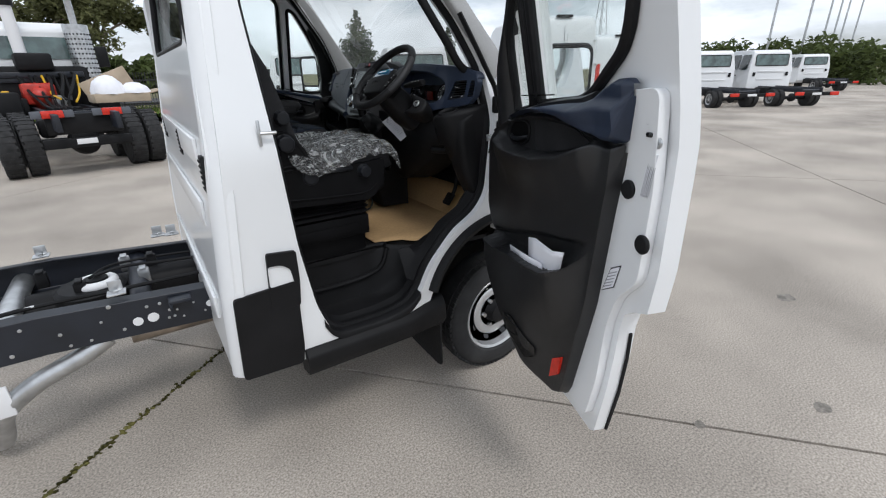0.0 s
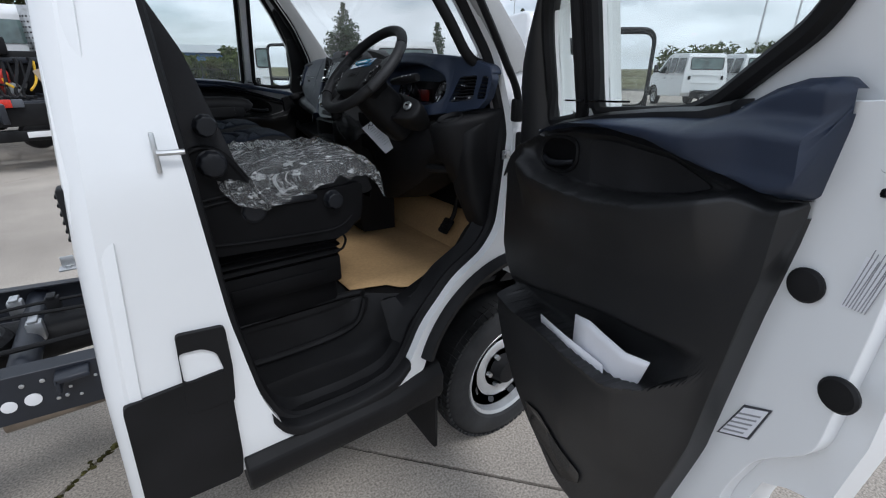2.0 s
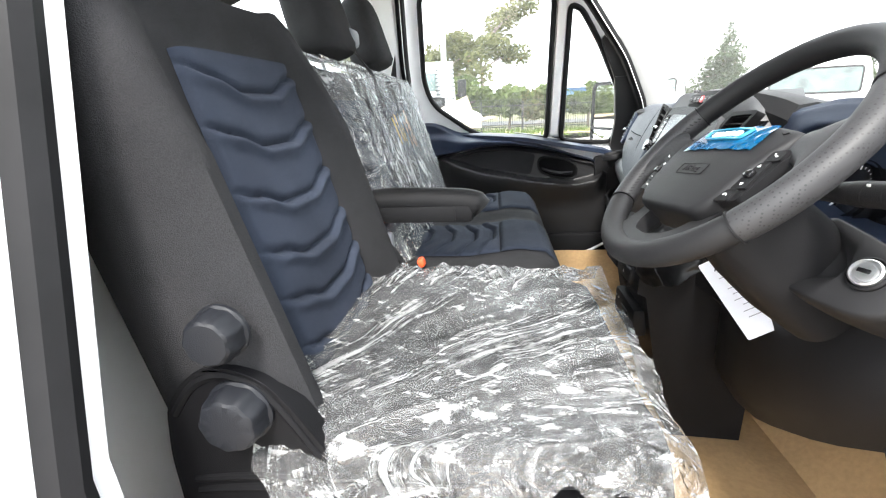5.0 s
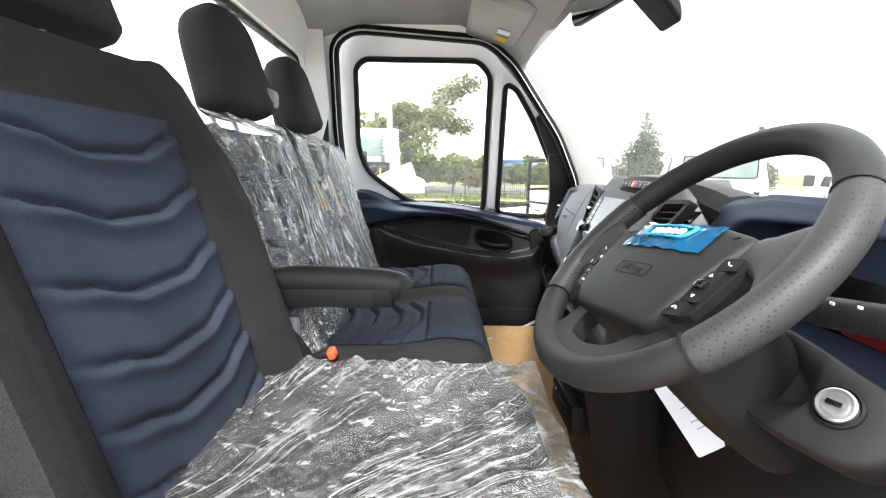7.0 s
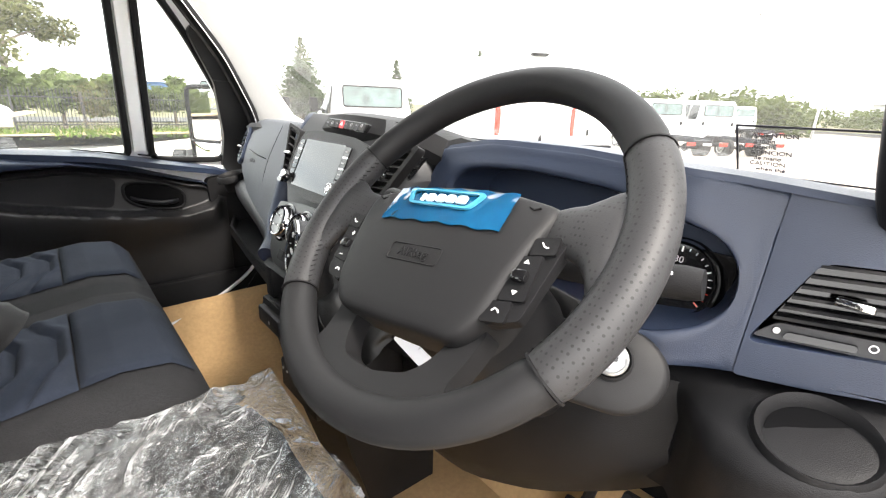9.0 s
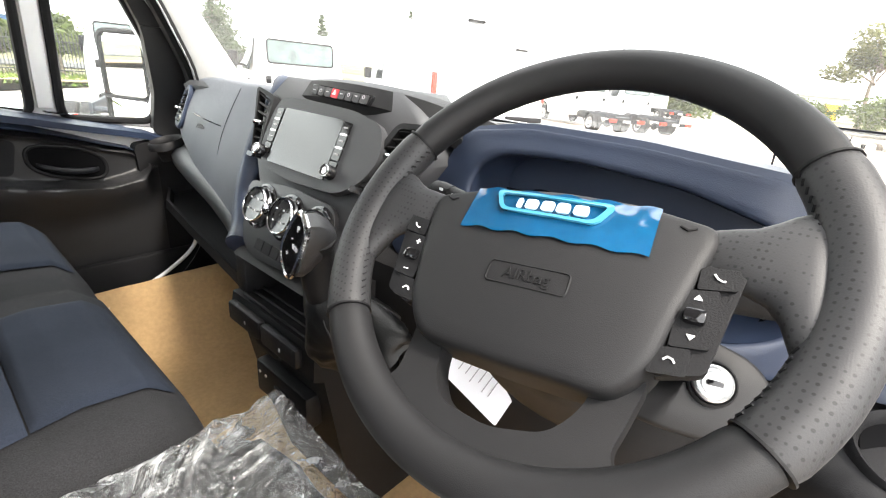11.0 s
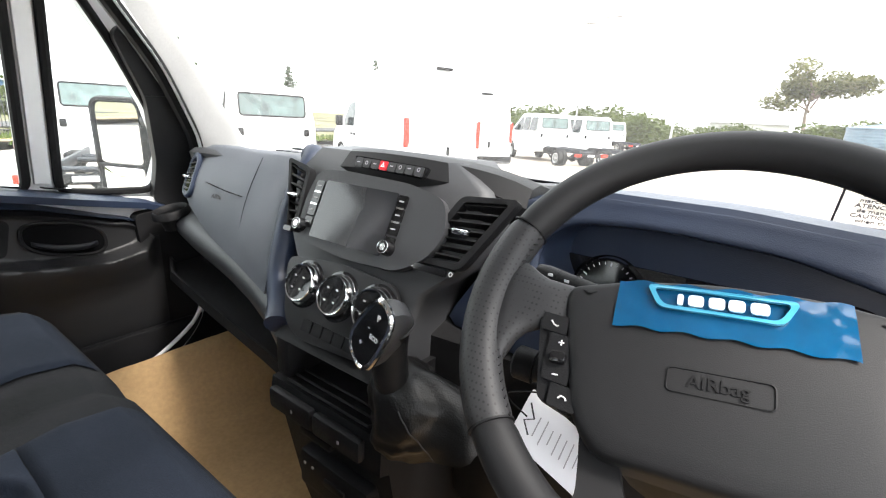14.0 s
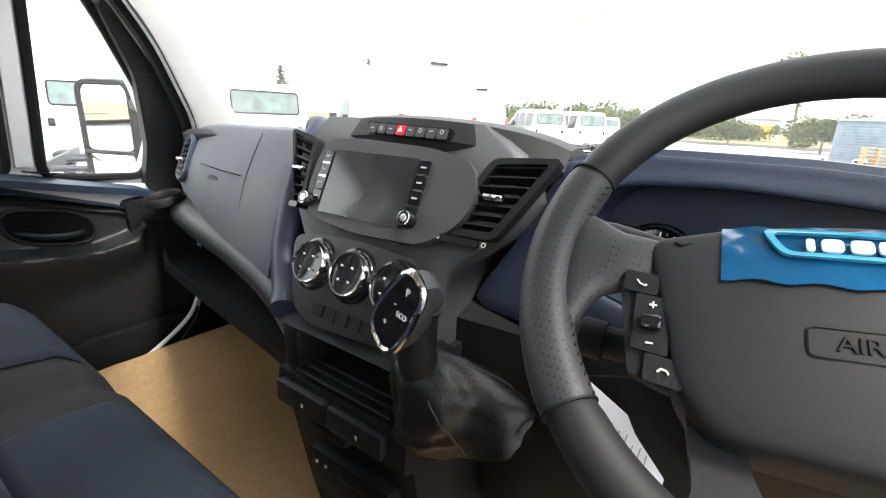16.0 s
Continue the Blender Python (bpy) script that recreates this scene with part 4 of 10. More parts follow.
    part("upper_trim", skin(0.25 if right else 0.22, 1.016, lambda s: navy_at(s), lambda s: max(navy_at(s) + 0.003, ip(s, top_pts)), 110, 26), BLUE_PL, door, "navy blue moulded upper door trim", angle=60)
    # dark sill cap over the armrest
    bm = B()
    rings = []
    for s, zt, o in ((0.10, 1.462, 0.03), (0.2, 1.504, 0.052), (0.35, 1.530, 0.070), (0.55, 1.550, 0.080), (0.70, 1.556, 0.075), (0.80, 1.560, 0.045), (0.86, 1.563, 0.02)):
        o *= 0.55 if right else 1.22
        if right:
            s = max(s, 0.24)
            zt = ip(s, top_pts) + 0.004
            o = 0.045
        rings.append([P(s, 0.0, zt - 0.01), P(s, 0.0, zt + 0.006), P(s, o * 0.7, zt + 0.005), P(s, o, zt - 0.002), P(s, o, zt - 0.02)])
    loft(bm, rings)
    part("sill_cap", bm, TRIM_PL if right else BLUE_PL, door, "%s door sill cap" % ("black" if right else "navy"), angle=60)
    # shallow pockets in the armrest's top
    for s0, s1 in ((0.46, 0.60), (0.36, 0.43)):
        bm = B()
        plate(bm, [rounded([(s0, 0.035), (s1, 0.035), (s1 - 0.01, 0.085), (s0 + 0.01, 0.085)], 0.015)], 0.004, lambda u, v, dpt: P(u, v * 0.5, 1.558 + 0.05 * (u - 0.55) + dpt))
        part("armrest_pocket", bm, GLOSS_BLACK, door, "dark pocket in the armrest top")
    # woven insert, latch bowl and lever in the recess
    on = lambda extra: (lambda u, v, dpt: P(u, relief(u, v) + extra + dpt, v))
    bm = B()
    plate(bm, [dense(rounded([(0.52, 1.378), (0.66, 1.392), (0.80, 1.425), (0.86, 1.448), (0.76, 1.476), (0.60, 1.482), (0.50, 1.474)], 0.02), 0.02)], 0.004, on(0.002))
    part("recess_insert", bm, FABRIC, door, "dark woven recess insert")
    sb = 0.365 if right else 0.40
    bowl = [(sb + 0.088 * math.copysign(abs(math.cos(a)) ** 0.75, math.cos(a)), 1.418 + 0.044 * math.copysign(abs(math.sin(a)) ** 0.75, math.sin(a)) + 0.012 * math.cos(a)) for a in np.linspace(0, 2 * math.pi, 41)[:-1]]
    bm = B()
    tube(bm, [P(s, relief(s, z) + 0.003, z) for s, z in bowl], 0.005, 8, closed=True)
    part("latch_rim", bm, BLACK_PL, door)
    # flat black plate painting the shade of the latch bowl
    bm = B()
    plate(bm, [bowl], 0.003, on(0.001))
    part("latch_recess", bm, SHADE_BLACK, door)
    bm = B()
    o0 = relief(0.38, 1.41)
    rings = []
    for s_, z_, o_, hh in ((0.332, 1.402, 0.004, 0.006), (0.345, 1.400, 0.014, 0.008), (0.38, 1.396, 0.019, 0.0085), (0.42, 1.398, 0.019, 0.0085), (0.455, 1.406, 0.014, 0.007), (0.470, 1.410, 0.004, 0.006)):
        s_ += sb - 0.40
        rings.append([P(s_, o0 + o_ + 0.006 * math.cos(a), z_ + hh * math.sin(a)) for a in np.linspace(0, 2 * math.pi, 13)[:-1]])
    loft(bm, rings)
    part("latch_lever", bm, KNOB_PL, door, "dark grey latch lever", angle=60)
    bm = B()
    plate(bm, [dense(rounded([(0.445, 0.690), (0.485, 0.622), (0.655, 0.600), (0.715, 0.645), (0.718, 0.685), (0.535, 0.722)], 0.012), 0.03)], 0.003, on(0.003))
    part("pocket_slot", bm, GLOSS_BLACK, door)
    # red reflector low on the trim
    bm = B()
    plate(bm, [rounded([(0.795, 0.610), (0.846, 0.655), (0.862, 0.738), (0.806, 0.695)], 0.004)], 0.010, lambda u, v, dpt: P(u, 0.070 + dpt, v))
    part("reflector", bm, RED_LENS, door, "red door edge reflector")
    # holes with plugs, latch, screws, labels on the closing edge
    for s, z, r in ((1.018, 1.350, 0.024), (1.100, 1.228, 0.024)) if right else ((1.018, 1.352, 0.024), (1.078, 1.226, 0.024)):
        bm = B()
        lathe(bm, P(s, 0.024, z), n, [(0, r), (0.006, r * 1.05), (0.01, r * 0.9), (0.011, 0.002)], n=24)
        part("rubber_plug", bm, RUBBER, door)
    for s, z in ((1.063, 1.524), (1.064, 1.469), (1.098, 1.477)):
        bm = B()
        lathe(bm, P(s, 0.024, z), n, [(0, 0.013), (0.004, 0.013), (0.006, 0.008), (0.004, 0.005), (0.004, 0.001)], n=18)
        part("latch_screw", bm, STEEL, door)
    bm = B()
    plate(bm, [rounded([(1.01, 1.465), (1.045, 1.47), (1.05, 1.485), (1.095, 1.49), (1.095, 1.50), (1.045, 1.503), (1.01, 1.505)], 0.005)], 0.008, place(0.022))
    bx(bm, (0, 0, 0), (0.02, 0.018, 0.012), 0.004, M=at_axes(P(1.075, 0.03, 1.494), d, n, Vector((0, 0, 1))))
    part("latch", bm, GLOSS_BLACK, door, "black door latch")
    if right:
        bm = B()
        lab = [(1.064, 1.342), (1.092, 1.348), (1.106, 1.452), (1.074, 1.444)]
        plate(bm, [lab], 0.001, place(0.0262))
        lb = part("edge_label", bm, PAPER, door, "white label with unreadable lines", smooth=False)
        for k in range(8):
            bm = B()
            u = 1.066 + k * 0.0036
            plate(bm, [[(u, 1.345), (u + 0.0012, 1.3455), (u + 0.0132, 1.43 - 0.008 * (k % 3)), (u + 0.012, 1.43 - 0.008 * (k % 3))]], 0.0006, place(0.0275))
            part("label_line", bm, PRINT_GREY, lb, smooth=False)
        bm = B()
        plate(bm, [[(0.960, 1.032), (1.014, 1.066), (1.032, 1.142), (0.990, 1.118)]], 0.001, place(0.0262))
        lb = part("warning_label", bm, PRINT, door, "small bordered label with unreadable print", smooth=False)
        bm = B()
        plate(bm, [[(0.965, 1.038), (1.011, 1.068), (1.028, 1.136), (0.992, 1.114)]], 0.001, place(0.0272))
        part("label_face", bm, PAPER, lb, smooth=False)
        for k in range(5):
            bm = B()
            v = 1.048 + k * 0.012
            u = 0.970 + k * 0.0040
            plate(bm, [[(u, v), (u + 0.034, v + 0.021), (u + 0.035, v + 0.025), (u + 0.001, v + 0.004)]], 0.0006, place(0.0285))
            part("label_line", bm, PRINT_GREY, lb, smooth=False)
        bm = B()
        lathe(bm, P(0.945, 0.0, 0.575), n, [(0, 0.009), (0.004, 0.008), (0.005, 0.001)], n=12)
        part("drain_plug", bm, RUBBER, door)
        # black rubber edge along the lower closing edge
        bm = B()
        tube(bm, [P(1.026, -0.045, 0.91), P(1.023, -0.048, 0.82), P(1.008, -0.05, 0.68), P(0.974, -0.05, 0.50)], 0.006, 6)
        part("edge_rubber", bm, RUBBER, door)
    # door mirror on an arm
    mo = thing("driver_mirror" if right else "passenger_mirror", tuple(P(0.2, -0.12, 1.6)), "black two-part truck door mirror", "mirror")
    if right:
        mc, ax, az = P(0.13, -0.275, 1.565), (n * 0.916 - d * 0.40).normalized(), Vector((0, 0, 1))
    else:
        mc = Vector((-0.10, 2.225, 1.597))
        ax = Vector((-0.40, 0.916, 0)).normalized()
        az = Vector((0, 0, 1))
    ay = az.cross(ax).normalized()
    if right:
        ay = ay if ay.dot(d) > 0 else -ay
    else:
        ay = ay if ay.dot(Vector((-1, 0, 0))) > 0 else -ay
    M = at_axes(mc, ax, ay, az)
    bm = B()
    outer = rect(-0.10, -0.17, 0.10, 0.17, 0.045, 6)
    rings = []
    for dep, sc in ((0.012, 1.0), (0.0, 1.03), (-0.03, 1.02), (-0.07, 0.8), (-0.085, 0.4)):
        rings.append([M @ Vector((u * sc, dep, v * sc)) for u, v in outer])
    inner = [[M @ Vector((u * 0.93, 0.012, v * 0.95)) for u, v in outer], [M @ Vector((u * 0.92, -0.004, v * 0.94)) for u, v in outer]]
    loft(bm, list(reversed(rings)) + inner)
    part("mirror_housing", bm, BLACK_PL, mo)
    bm = B()
    plate(bm, [rect(-0.09, -0.045, 0.09, 0.155, 0.03, 5)], -0.003, lambda u, v, dpt: M @ Vector((u, 0.004 + dpt, v)))
    part("main_glass", bm, MIRROR, mo, "flat main mirror glass", smooth=False)
    bm = B()
    rings = [[M @ Vector((u * k, 0.004 + 0.006 * (1 - k * k), -0.105 + v * k)) for u, v in rect(-0.09, -0.052, 0.09, 0.048, 0.03, 5)] for k in (1.0, 0.75, 0.5, 0.25, 0.02)]
    loft(bm, rings)
    part("wide_glass", bm, MIRROR, mo, "convex wide-angle mirror glass")
    bm = B()
    bx(bm, (0, 0.008, -0.052), (0.19, 0.012, 0.012), 0.003, M=M)
    part("glass_divider", bm, BLACK_PL, mo)
    for a0, a1, r_, fl in ((P(0.12, -0.02, 1.56), M @ Vector((0.05 if right else -0.05, -0.05, -0.13)), 0.035, 0.6), (P(0.13, -0.02, 1.72), M @ Vector((0.05 if right else -0.05, -0.05, 0.11)), 0.022, 1.0)):
        bm = B()
        tube(bm, [a0, a0.lerp(a1, 0.5) + Vector((0, 0, -0.01)), a1], r_, 10, k=4, flat=fl)
        part("mirror_arm", bm, BLACK_PL, mo)
    return door, P


DRIVER_DOOR, DOOR_P = build_door(True)
PASS_DOOR, _ = build_door(False)


def door_papers():
    bm = B()
    P = DOOR_P
    a, b, c, e = P(0.60, 0.092, 0.95), P(0.82, 0.092, 1.02), P(0.857, 0.102, 1.122), P(0.609, 0.102, 1.082)
    rings = []
    for k in range(6):
        t = k / 5
        rings.append([a.lerp(e, t) + n_ for n_ in (Vector((0, 0, 0)),)] + [a.lerp(e, t).lerp(b.lerp(c, t), s) + Vector((-0.010 * math.sin(s * 3.1), 0, 0.01 * math.sin(s * 6))) for s in (0.25, 0.5, 0.75, 1.0)])
    loft(bm, rings, wrap=False)
    ob = single("folded_paper", bm, PAPER, "folded white papers standing in the door pocket", "papers")
    md = ob.modifiers.new("thick", "SOLIDIFY")
    md.thickness = 0.003
    bm = B()
    loft(bm, [[P(0.47, 0.112, 1.005), P(0.60, 0.116, 1.020), P(0.75, 0.116, 1.040)], [P(0.47, 0.106, 0.965), P(0.60, 0.110, 0.985), P(0.75, 0.110, 1.005)]], wrap=False)
    ob = single("paper_slip", bm, PAPER, "white paper slip tucked in the door pocket", "papers")
    md = ob.modifiers.new("thick", "SOLIDIFY")
    md.thickness = 0.002


door_papers()


# ---- chassis ----
def build_chassis():
    fr = thing("truck_chassis", (-2.0, MID, 0.5), "dark painted ladder chassis frame behind the cab", "truck chassis")
    y0, y1 = 0.58, WIDE - 0.58
    for yo, sg in ((y0, 1), (y1, -1)):
        bm = B()
        prof = [(0.0, 0.585), (0.0, 0.755), (0.06, 0.762), (0.06, 0.752), (0.008, 0.745), (0.008, 0.595), (0.06, 0.588), (0.06, 0.578)]
        drop = lambda x: 0.0 if x < -1.9 else -0.05 * (x + 1.9) / 0.75
        loft(bm, [[Vector((x, yo + sg * y, z + drop(x))) for y, z in prof] for x in (-5.2, -3.2, -2.4, -1.9, -1.6, -1.3, -0.9, 0.6)])
        part("side_rail", bm, FRAME_BLUE, fr, bev=0.003)
    for x in (-1.55, -2.05, -2.9, -3.9):
        bm = B()
        cyl(bm, (x, y0 + 0.01, 0.66), (x, y1 - 0.01, 0.66), 0.045, n=20)
        part("cross_tube", bm, FRAME_BLUE if x != -2.05 else STEEL, fr)
    # holes and bolts in the near rail
    spots = [(-1.516, 0.632, 0.022, True), (-1.575, 0.630, 0.020, True), (-1.285, 0.63, 0.016, True), (-1.45, 0.648, 0.006, True), (-1.458, 0.61, 0.006, True), (-1.435, 0.612, 0.006, True), (-1.48, 0.69, 0.007, True), (-1.53, 0.69, 0.007, True), (-1.42, 0.64, 0.005, True), (-1.63, 0.61, 0.007, True), (-1.70, 0.67, 0.006, True), (-1.84, 0.66, 0.007, False), (-1.82, 0.60, 0.006, False), (-1.95, 0.72, 0.007, False), (-1.66, 0.73, 0.009, False), (-1.75, 0.60, 0.006, False), (-2.0, 0.62, 0.008, False), (-1.35, 0.655, 0.005, True), (-1.31, 0.60, 0.005, False), (-1.40, 0.60, 0.005, False)]
    for x, z, r, pale in spots:
        bm = B()
        lathe(bm, (x, y0 - 0.001, z - (0 if x < -1.9 else 0.05 * (x + 1.9) / 0.75) * 0.0), (0, -1, 0), [(0, r), (0.003, r), (0.0035, r * 0.85), (0.0035, 0.001)], n=16)
        part("rail_plug" if pale else "rail_bolt", bm, SYMBOL if pale and r > 0.01 else STEEL, fr)
    bm = B()
    bx(bm, (-1.40, y0 - 0.03, 0.70), (0.09, 0.06, 0.02), 0.004)
    bx(bm, (-1.44, y0 - 0.03, 0.68), (0.012, 0.06, 0.05), 0.003)
    part("body_bracket", bm, FRAME_BLUE, fr, bev=0.002)
    for x, y in ((-1.95, y1), (-1.42, y1), (-1.35, y1 - 0.02), (-2.35, y1), (-1.62, y0 + 0.03)):
        bm = B()
        bx(bm, (x, y, 0.775), (0.07, 0.06, 0.008), 0.002)
        bx(bm, (x, y + 0.02, 0.80), (0.05, 0.008, 0.05), 0.002)
        lathe(bm, (x, y - 0.01, 0.778), (0, 0, 1), [(0, 0.012), (0.012, 0.012), (0.013, 0.002)], n=6)
        part("mounting_lug", bm, STEEL, fr, "galvanised mounting lug")
    # tank, silencer, lines
    bm = B()
    cyl(bm, (-1.20, 1.12, 0.60), (-2.35, 1.05, 0.58), 0.09, n=24)
    lathe(bm, (-1.75, 1.02, 0.62), (0, 0, 1), [(0, 0.15), (0.05, 0.15), (0.07, 0.13), (0.075, 0.03)], n=32)
    part("fuel_tank", bm, BLACK_PL, fr)
    bm = B()
    tube(bm, [(-1.72 + 0.07 * math.cos(a), 1.0 + 0.07 * math.sin(a), 0.70) for a in np.linspace(0, 2 * math.pi, 25)[:-1]], 0.022, 10, closed=True)
    part("tank_ring", bm, SYMBOL, fr, "white plastic tank sender ring")
    bm = B()
    cyl(bm, (-1.72, 1.0, 0.69), (-1.72, 1.0, 0.725), 0.05, n=16)
    tube(bm, [(-1.72, 1.0, 0.735), (-1.6, 0.98, 0.76), (-1.45, 1.0, 0.74), (-1.2, 1.0, 0.72)], 0.008, 8, k=5)
    tube(bm, [(-2.6, 0.75, 0.72), (-2.1, 0.74, 0.735), (-1.9, 0.76, 0.735), (-1.5, 0.78, 0.72), (-1.2, 0.80, 0.71)], 0.010, 8, k=5)
    tube(bm, [(-1.74, 0.98, 0.735), (-1.65, 1.1, 0.74), (-1.4, 1.15, 0.72), (-1.2, 1.15, 0.70)], 0.007, 8, k=5)
    tube(bm, [(-2.4, 0.66, 0.66), (-1.8, 0.68, 0.66), (-1.2, 0.70, 0.66)], 0.03, 8, k=3)
    part("hose", bm, RUBBER, fr, "black hoses and lines")
    bm = B()
    tube(bm, [(-2.6, 0.76, 0.73), (-2.2, 0.75, 0.738), (-1.92, 0.755, 0.74)], 0.006, 6, k=4)
    part("cable", bm, SYMBOL, fr, "white cable")
    for x, y in ((-1.78, 0.95), (-1.52, 0.95), (-1.48, 1.15), (-1.95, 1.2), (-1.6, 1.2), (-2.2, 0.9)):
        bm = B()
        bx(bm, (x, y, 0.70), (0.05, 0.04, 0.08), 0.006)
        bx(bm, (x, y, 0.745), (0.03, 0.055, 0.012), 0.003)
        part("line_bracket", bm, STEEL if x in (-1.52, -1.6) else BLACK_PL, fr)
    # exhaust pipe under the near rail
    bm = B()
    tube(bm, [(-1.62, 0.66, 0.535), (-1.2, 0.66, 0.535), (-0.6, 0.66, 0.52)], 0.04, 16)
    part("exhaust", bm, mat("exhaust_steel", (0.32, 0.27, 0.22), 0.4, metal=0.8, var=0.3, vscale=9), fr, "stained steel exhaust tube")
    bm = B()
    tube(bm, [(-2.3, 0.95, 0.08), (-2.2, 0.80, 0.12), (-2.12, 0.66, 0.33), (-1.98, 0.62, 0.45), (-1.8, 0.62, 0.52), (-1.7, 0.63, 0.57)], 0.04, 16, k=6)
    part("guard_tube", bm, STEEL, fr, "galvanised side guard tube")
    bm = B()
    bx(bm, (-2.12, 0.60, 0.42), (0.12, 0.012, 0.14), 0.003)
    part("guard_plate", bm, SYMBOL, fr)
    # front wheels
    for right in (True, False):
        w = thing("front_wheel", (0.10, side_y(right, 0.15), 0.345), "steel truck wheel with black tyre under the arch", "wheel", group="front wheels")
        sg = -1 if right else 1
        c = Vector((0.10, side_y(right, 0.155), 0.345))
        ax = Vector((0, sg, 0))
        bm = B()
        lathe(bm, c, ax, [(-0.10, 0.22), (-0.11, 0.26), (-0.10, 0.31), (-0.075, 0.335), (-0.03, 0.345), (0.03, 0.345), (0.07, 0.338), (0.095, 0.315), (0.105, 0.27), (0.10, 0.235), (0.085, 0.222), (0.05, 0.222)], n=64)
        part("tyre", bm, TYRE, w)
        for k in range(72):
            a = 2 * math.pi * k / 72
            bm = B()
            off, tw = ((-0.075, 0.10), (-0.03, -0.03), (0.03, 0.03), (0.075, -0.10))[0]
            for off, tw in ((0.03, 0.03), (0.066, -0.05)):
                bx(bm, (0, 0, 0), (0.022, 0.040, 0.012), 0, M=Matrix.Translation(c) @ Matrix.Rotation(a, 4, "Y") @ Matrix.Translation((0, sg * off, 0.342 if abs(off) < 0.05 else 0.336)) @ Matrix.Rotation(tw * 3, 4, "Z"))
            part("tread_block", bm, TYRE, w, smooth=False)
        bm = B()
        lathe(bm, c, ax, [(0.05, 0.222), (0.085, 0.228), (0.092, 0.222), (0.085, 0.208), (0.05, 0.20), (0.02, 0.19), (0.03, 0.17), (0.05, 0.15), (0.055, 0.12), (0.05, 0.10), (0.03, 0.095)], n=48)
        part("rim", bm, SILVER, w)
        for k in range(8):
            a = 2 * math.pi * (k + 0.5) / 8
            bm = B()
            M = Matrix.Translation(c + ax * 0.046) @ Matrix.Rotation(a, 4, "Y") @ Matrix.Translation((0, 0, 0.160)) @ Matrix.Rotation(-sg * 0.7, 4, "X")
            plate(bm, [rect(-0.018, -0.024, 0.018, 0.024, 0.012)], 0.006, lambda u, v, dpt: M @ Vector((u, -0.006 * sg * -1 * 0 + sg * (0.004 + dpt * 0.3), v)))
            part("hand_hole", bm, GLOSS_BLACK, w)
        bm = B()
        lathe(bm, c, ax, [(0.03, 0.095), (0.05, 0.07), (0.10, 0.055), (0.105, 0.03), (0.105, 0.001)], n=32)
        part("hub", bm, BLACK_PL, w)
        for k in range(6):
            a = 2 * math.pi * k / 6
            q = c + ax * 0.05 + Vector((0.085 * math.cos(a), 0, 0.085 * math.sin(a)))
            bm = B()
            cyl(bm, q, q + ax * 0.022, 0.012, n=6)
            part("wheel_nut", bm, STEEL, w)


build_chassis()


# ---- dashboard ----
def stack_x(z):
    """The slope of the centre stack."""
    return -0.195 + 0.48 * (z - 1.637) if z > 1.40 else -0.309 - 0.02 * (1.40 - z)


def stack(base=0.0):
    """(across, height, towards the seats) on the centre stack."""
    return lambda u, v, dpt: Vector((stack_x(v) - (base + dpt) * 0.9, u, v + (base + dpt) * (0.43 if v > 1.40 else 0.0)))


def face_x(y, z):
    k = min(1.0, max(0.0, (0.32 - y) / 0.08))
    return -0.13 - 0.24 * (1.64 - z) + 0.034 * k * k * (3 - 2 * k) + 0.16 * max(0.0, 0.235 - y)


def face(base=0.0):
    return lambda u, v, dpt: Vector((face_x(u, v) - base - dpt, u, v))


def glyph(bm, place, u, v, s, base, kind):
    """Small pressed symbols."""
    if kind == "dot":
        plate(bm, [[(u + s * math.cos(a), v + s * math.sin(a)) for a in np.linspace(0, 2 * math.pi, 13)[:-1]]], 0.0006, place(base))
    elif kind == "bar":
        plate(bm, [[(u - s, v - s * 0.22), (u + s, v - s * 0.22), (u + s, v + s * 0.22), (u - s, v + s * 0.22)]], 0.0006, place(base))
    elif kind == "tri":
        plate(bm, [[(u - s, v - s * 0.7), (u + s, v - s * 0.7), (u, v + s)], [(u - s * 0.5, v - s * 0.4), (u + s * 0.5, v - s * 0.4), (u, v + s * 0.45)]], 0.0006, place(base))
    elif kind == "ring":
        plate(bm, [[(u + s * math.cos(a), v + s * math.sin(a)) for a in np.linspace(0, 2 * math.pi, 17)[:-1]], [(u + s * 0.7 * math.cos(a), v + s * 0.7 * math.sin(a)) for a in np.linspace(0, 2 * math.pi, 17)[:-1]]], 0.0006, place(base))
    return bm


def text_mesh(body, size, M, depth=0.0006):
    cu = bpy.data.curves.new("writing", "FONT")
    cu.body, cu.size, cu.extrude, cu.align_x, cu.align_y = body, size, depth, "CENTER", "CENTER"
    tmp = bpy.data.objects.new("writing", cu)
    scene.collection.objects.link(tmp)
    dg = bpy.context.evaluated_depsgraph_get()
    me = bpy.data.meshes.new_from_object(tmp.evaluated_get(dg))
    bpy.data.objects.remove(tmp)
    bm = B()
    bm.from_mesh(me)
    bpy.data.meshes.remove(me)
    bm.transform(M)
    return bm


def writing(name, body, size, M, material, parent, label=""):
    return part(name, text_mesh(body, size, M), material, parent, label, smooth=False)


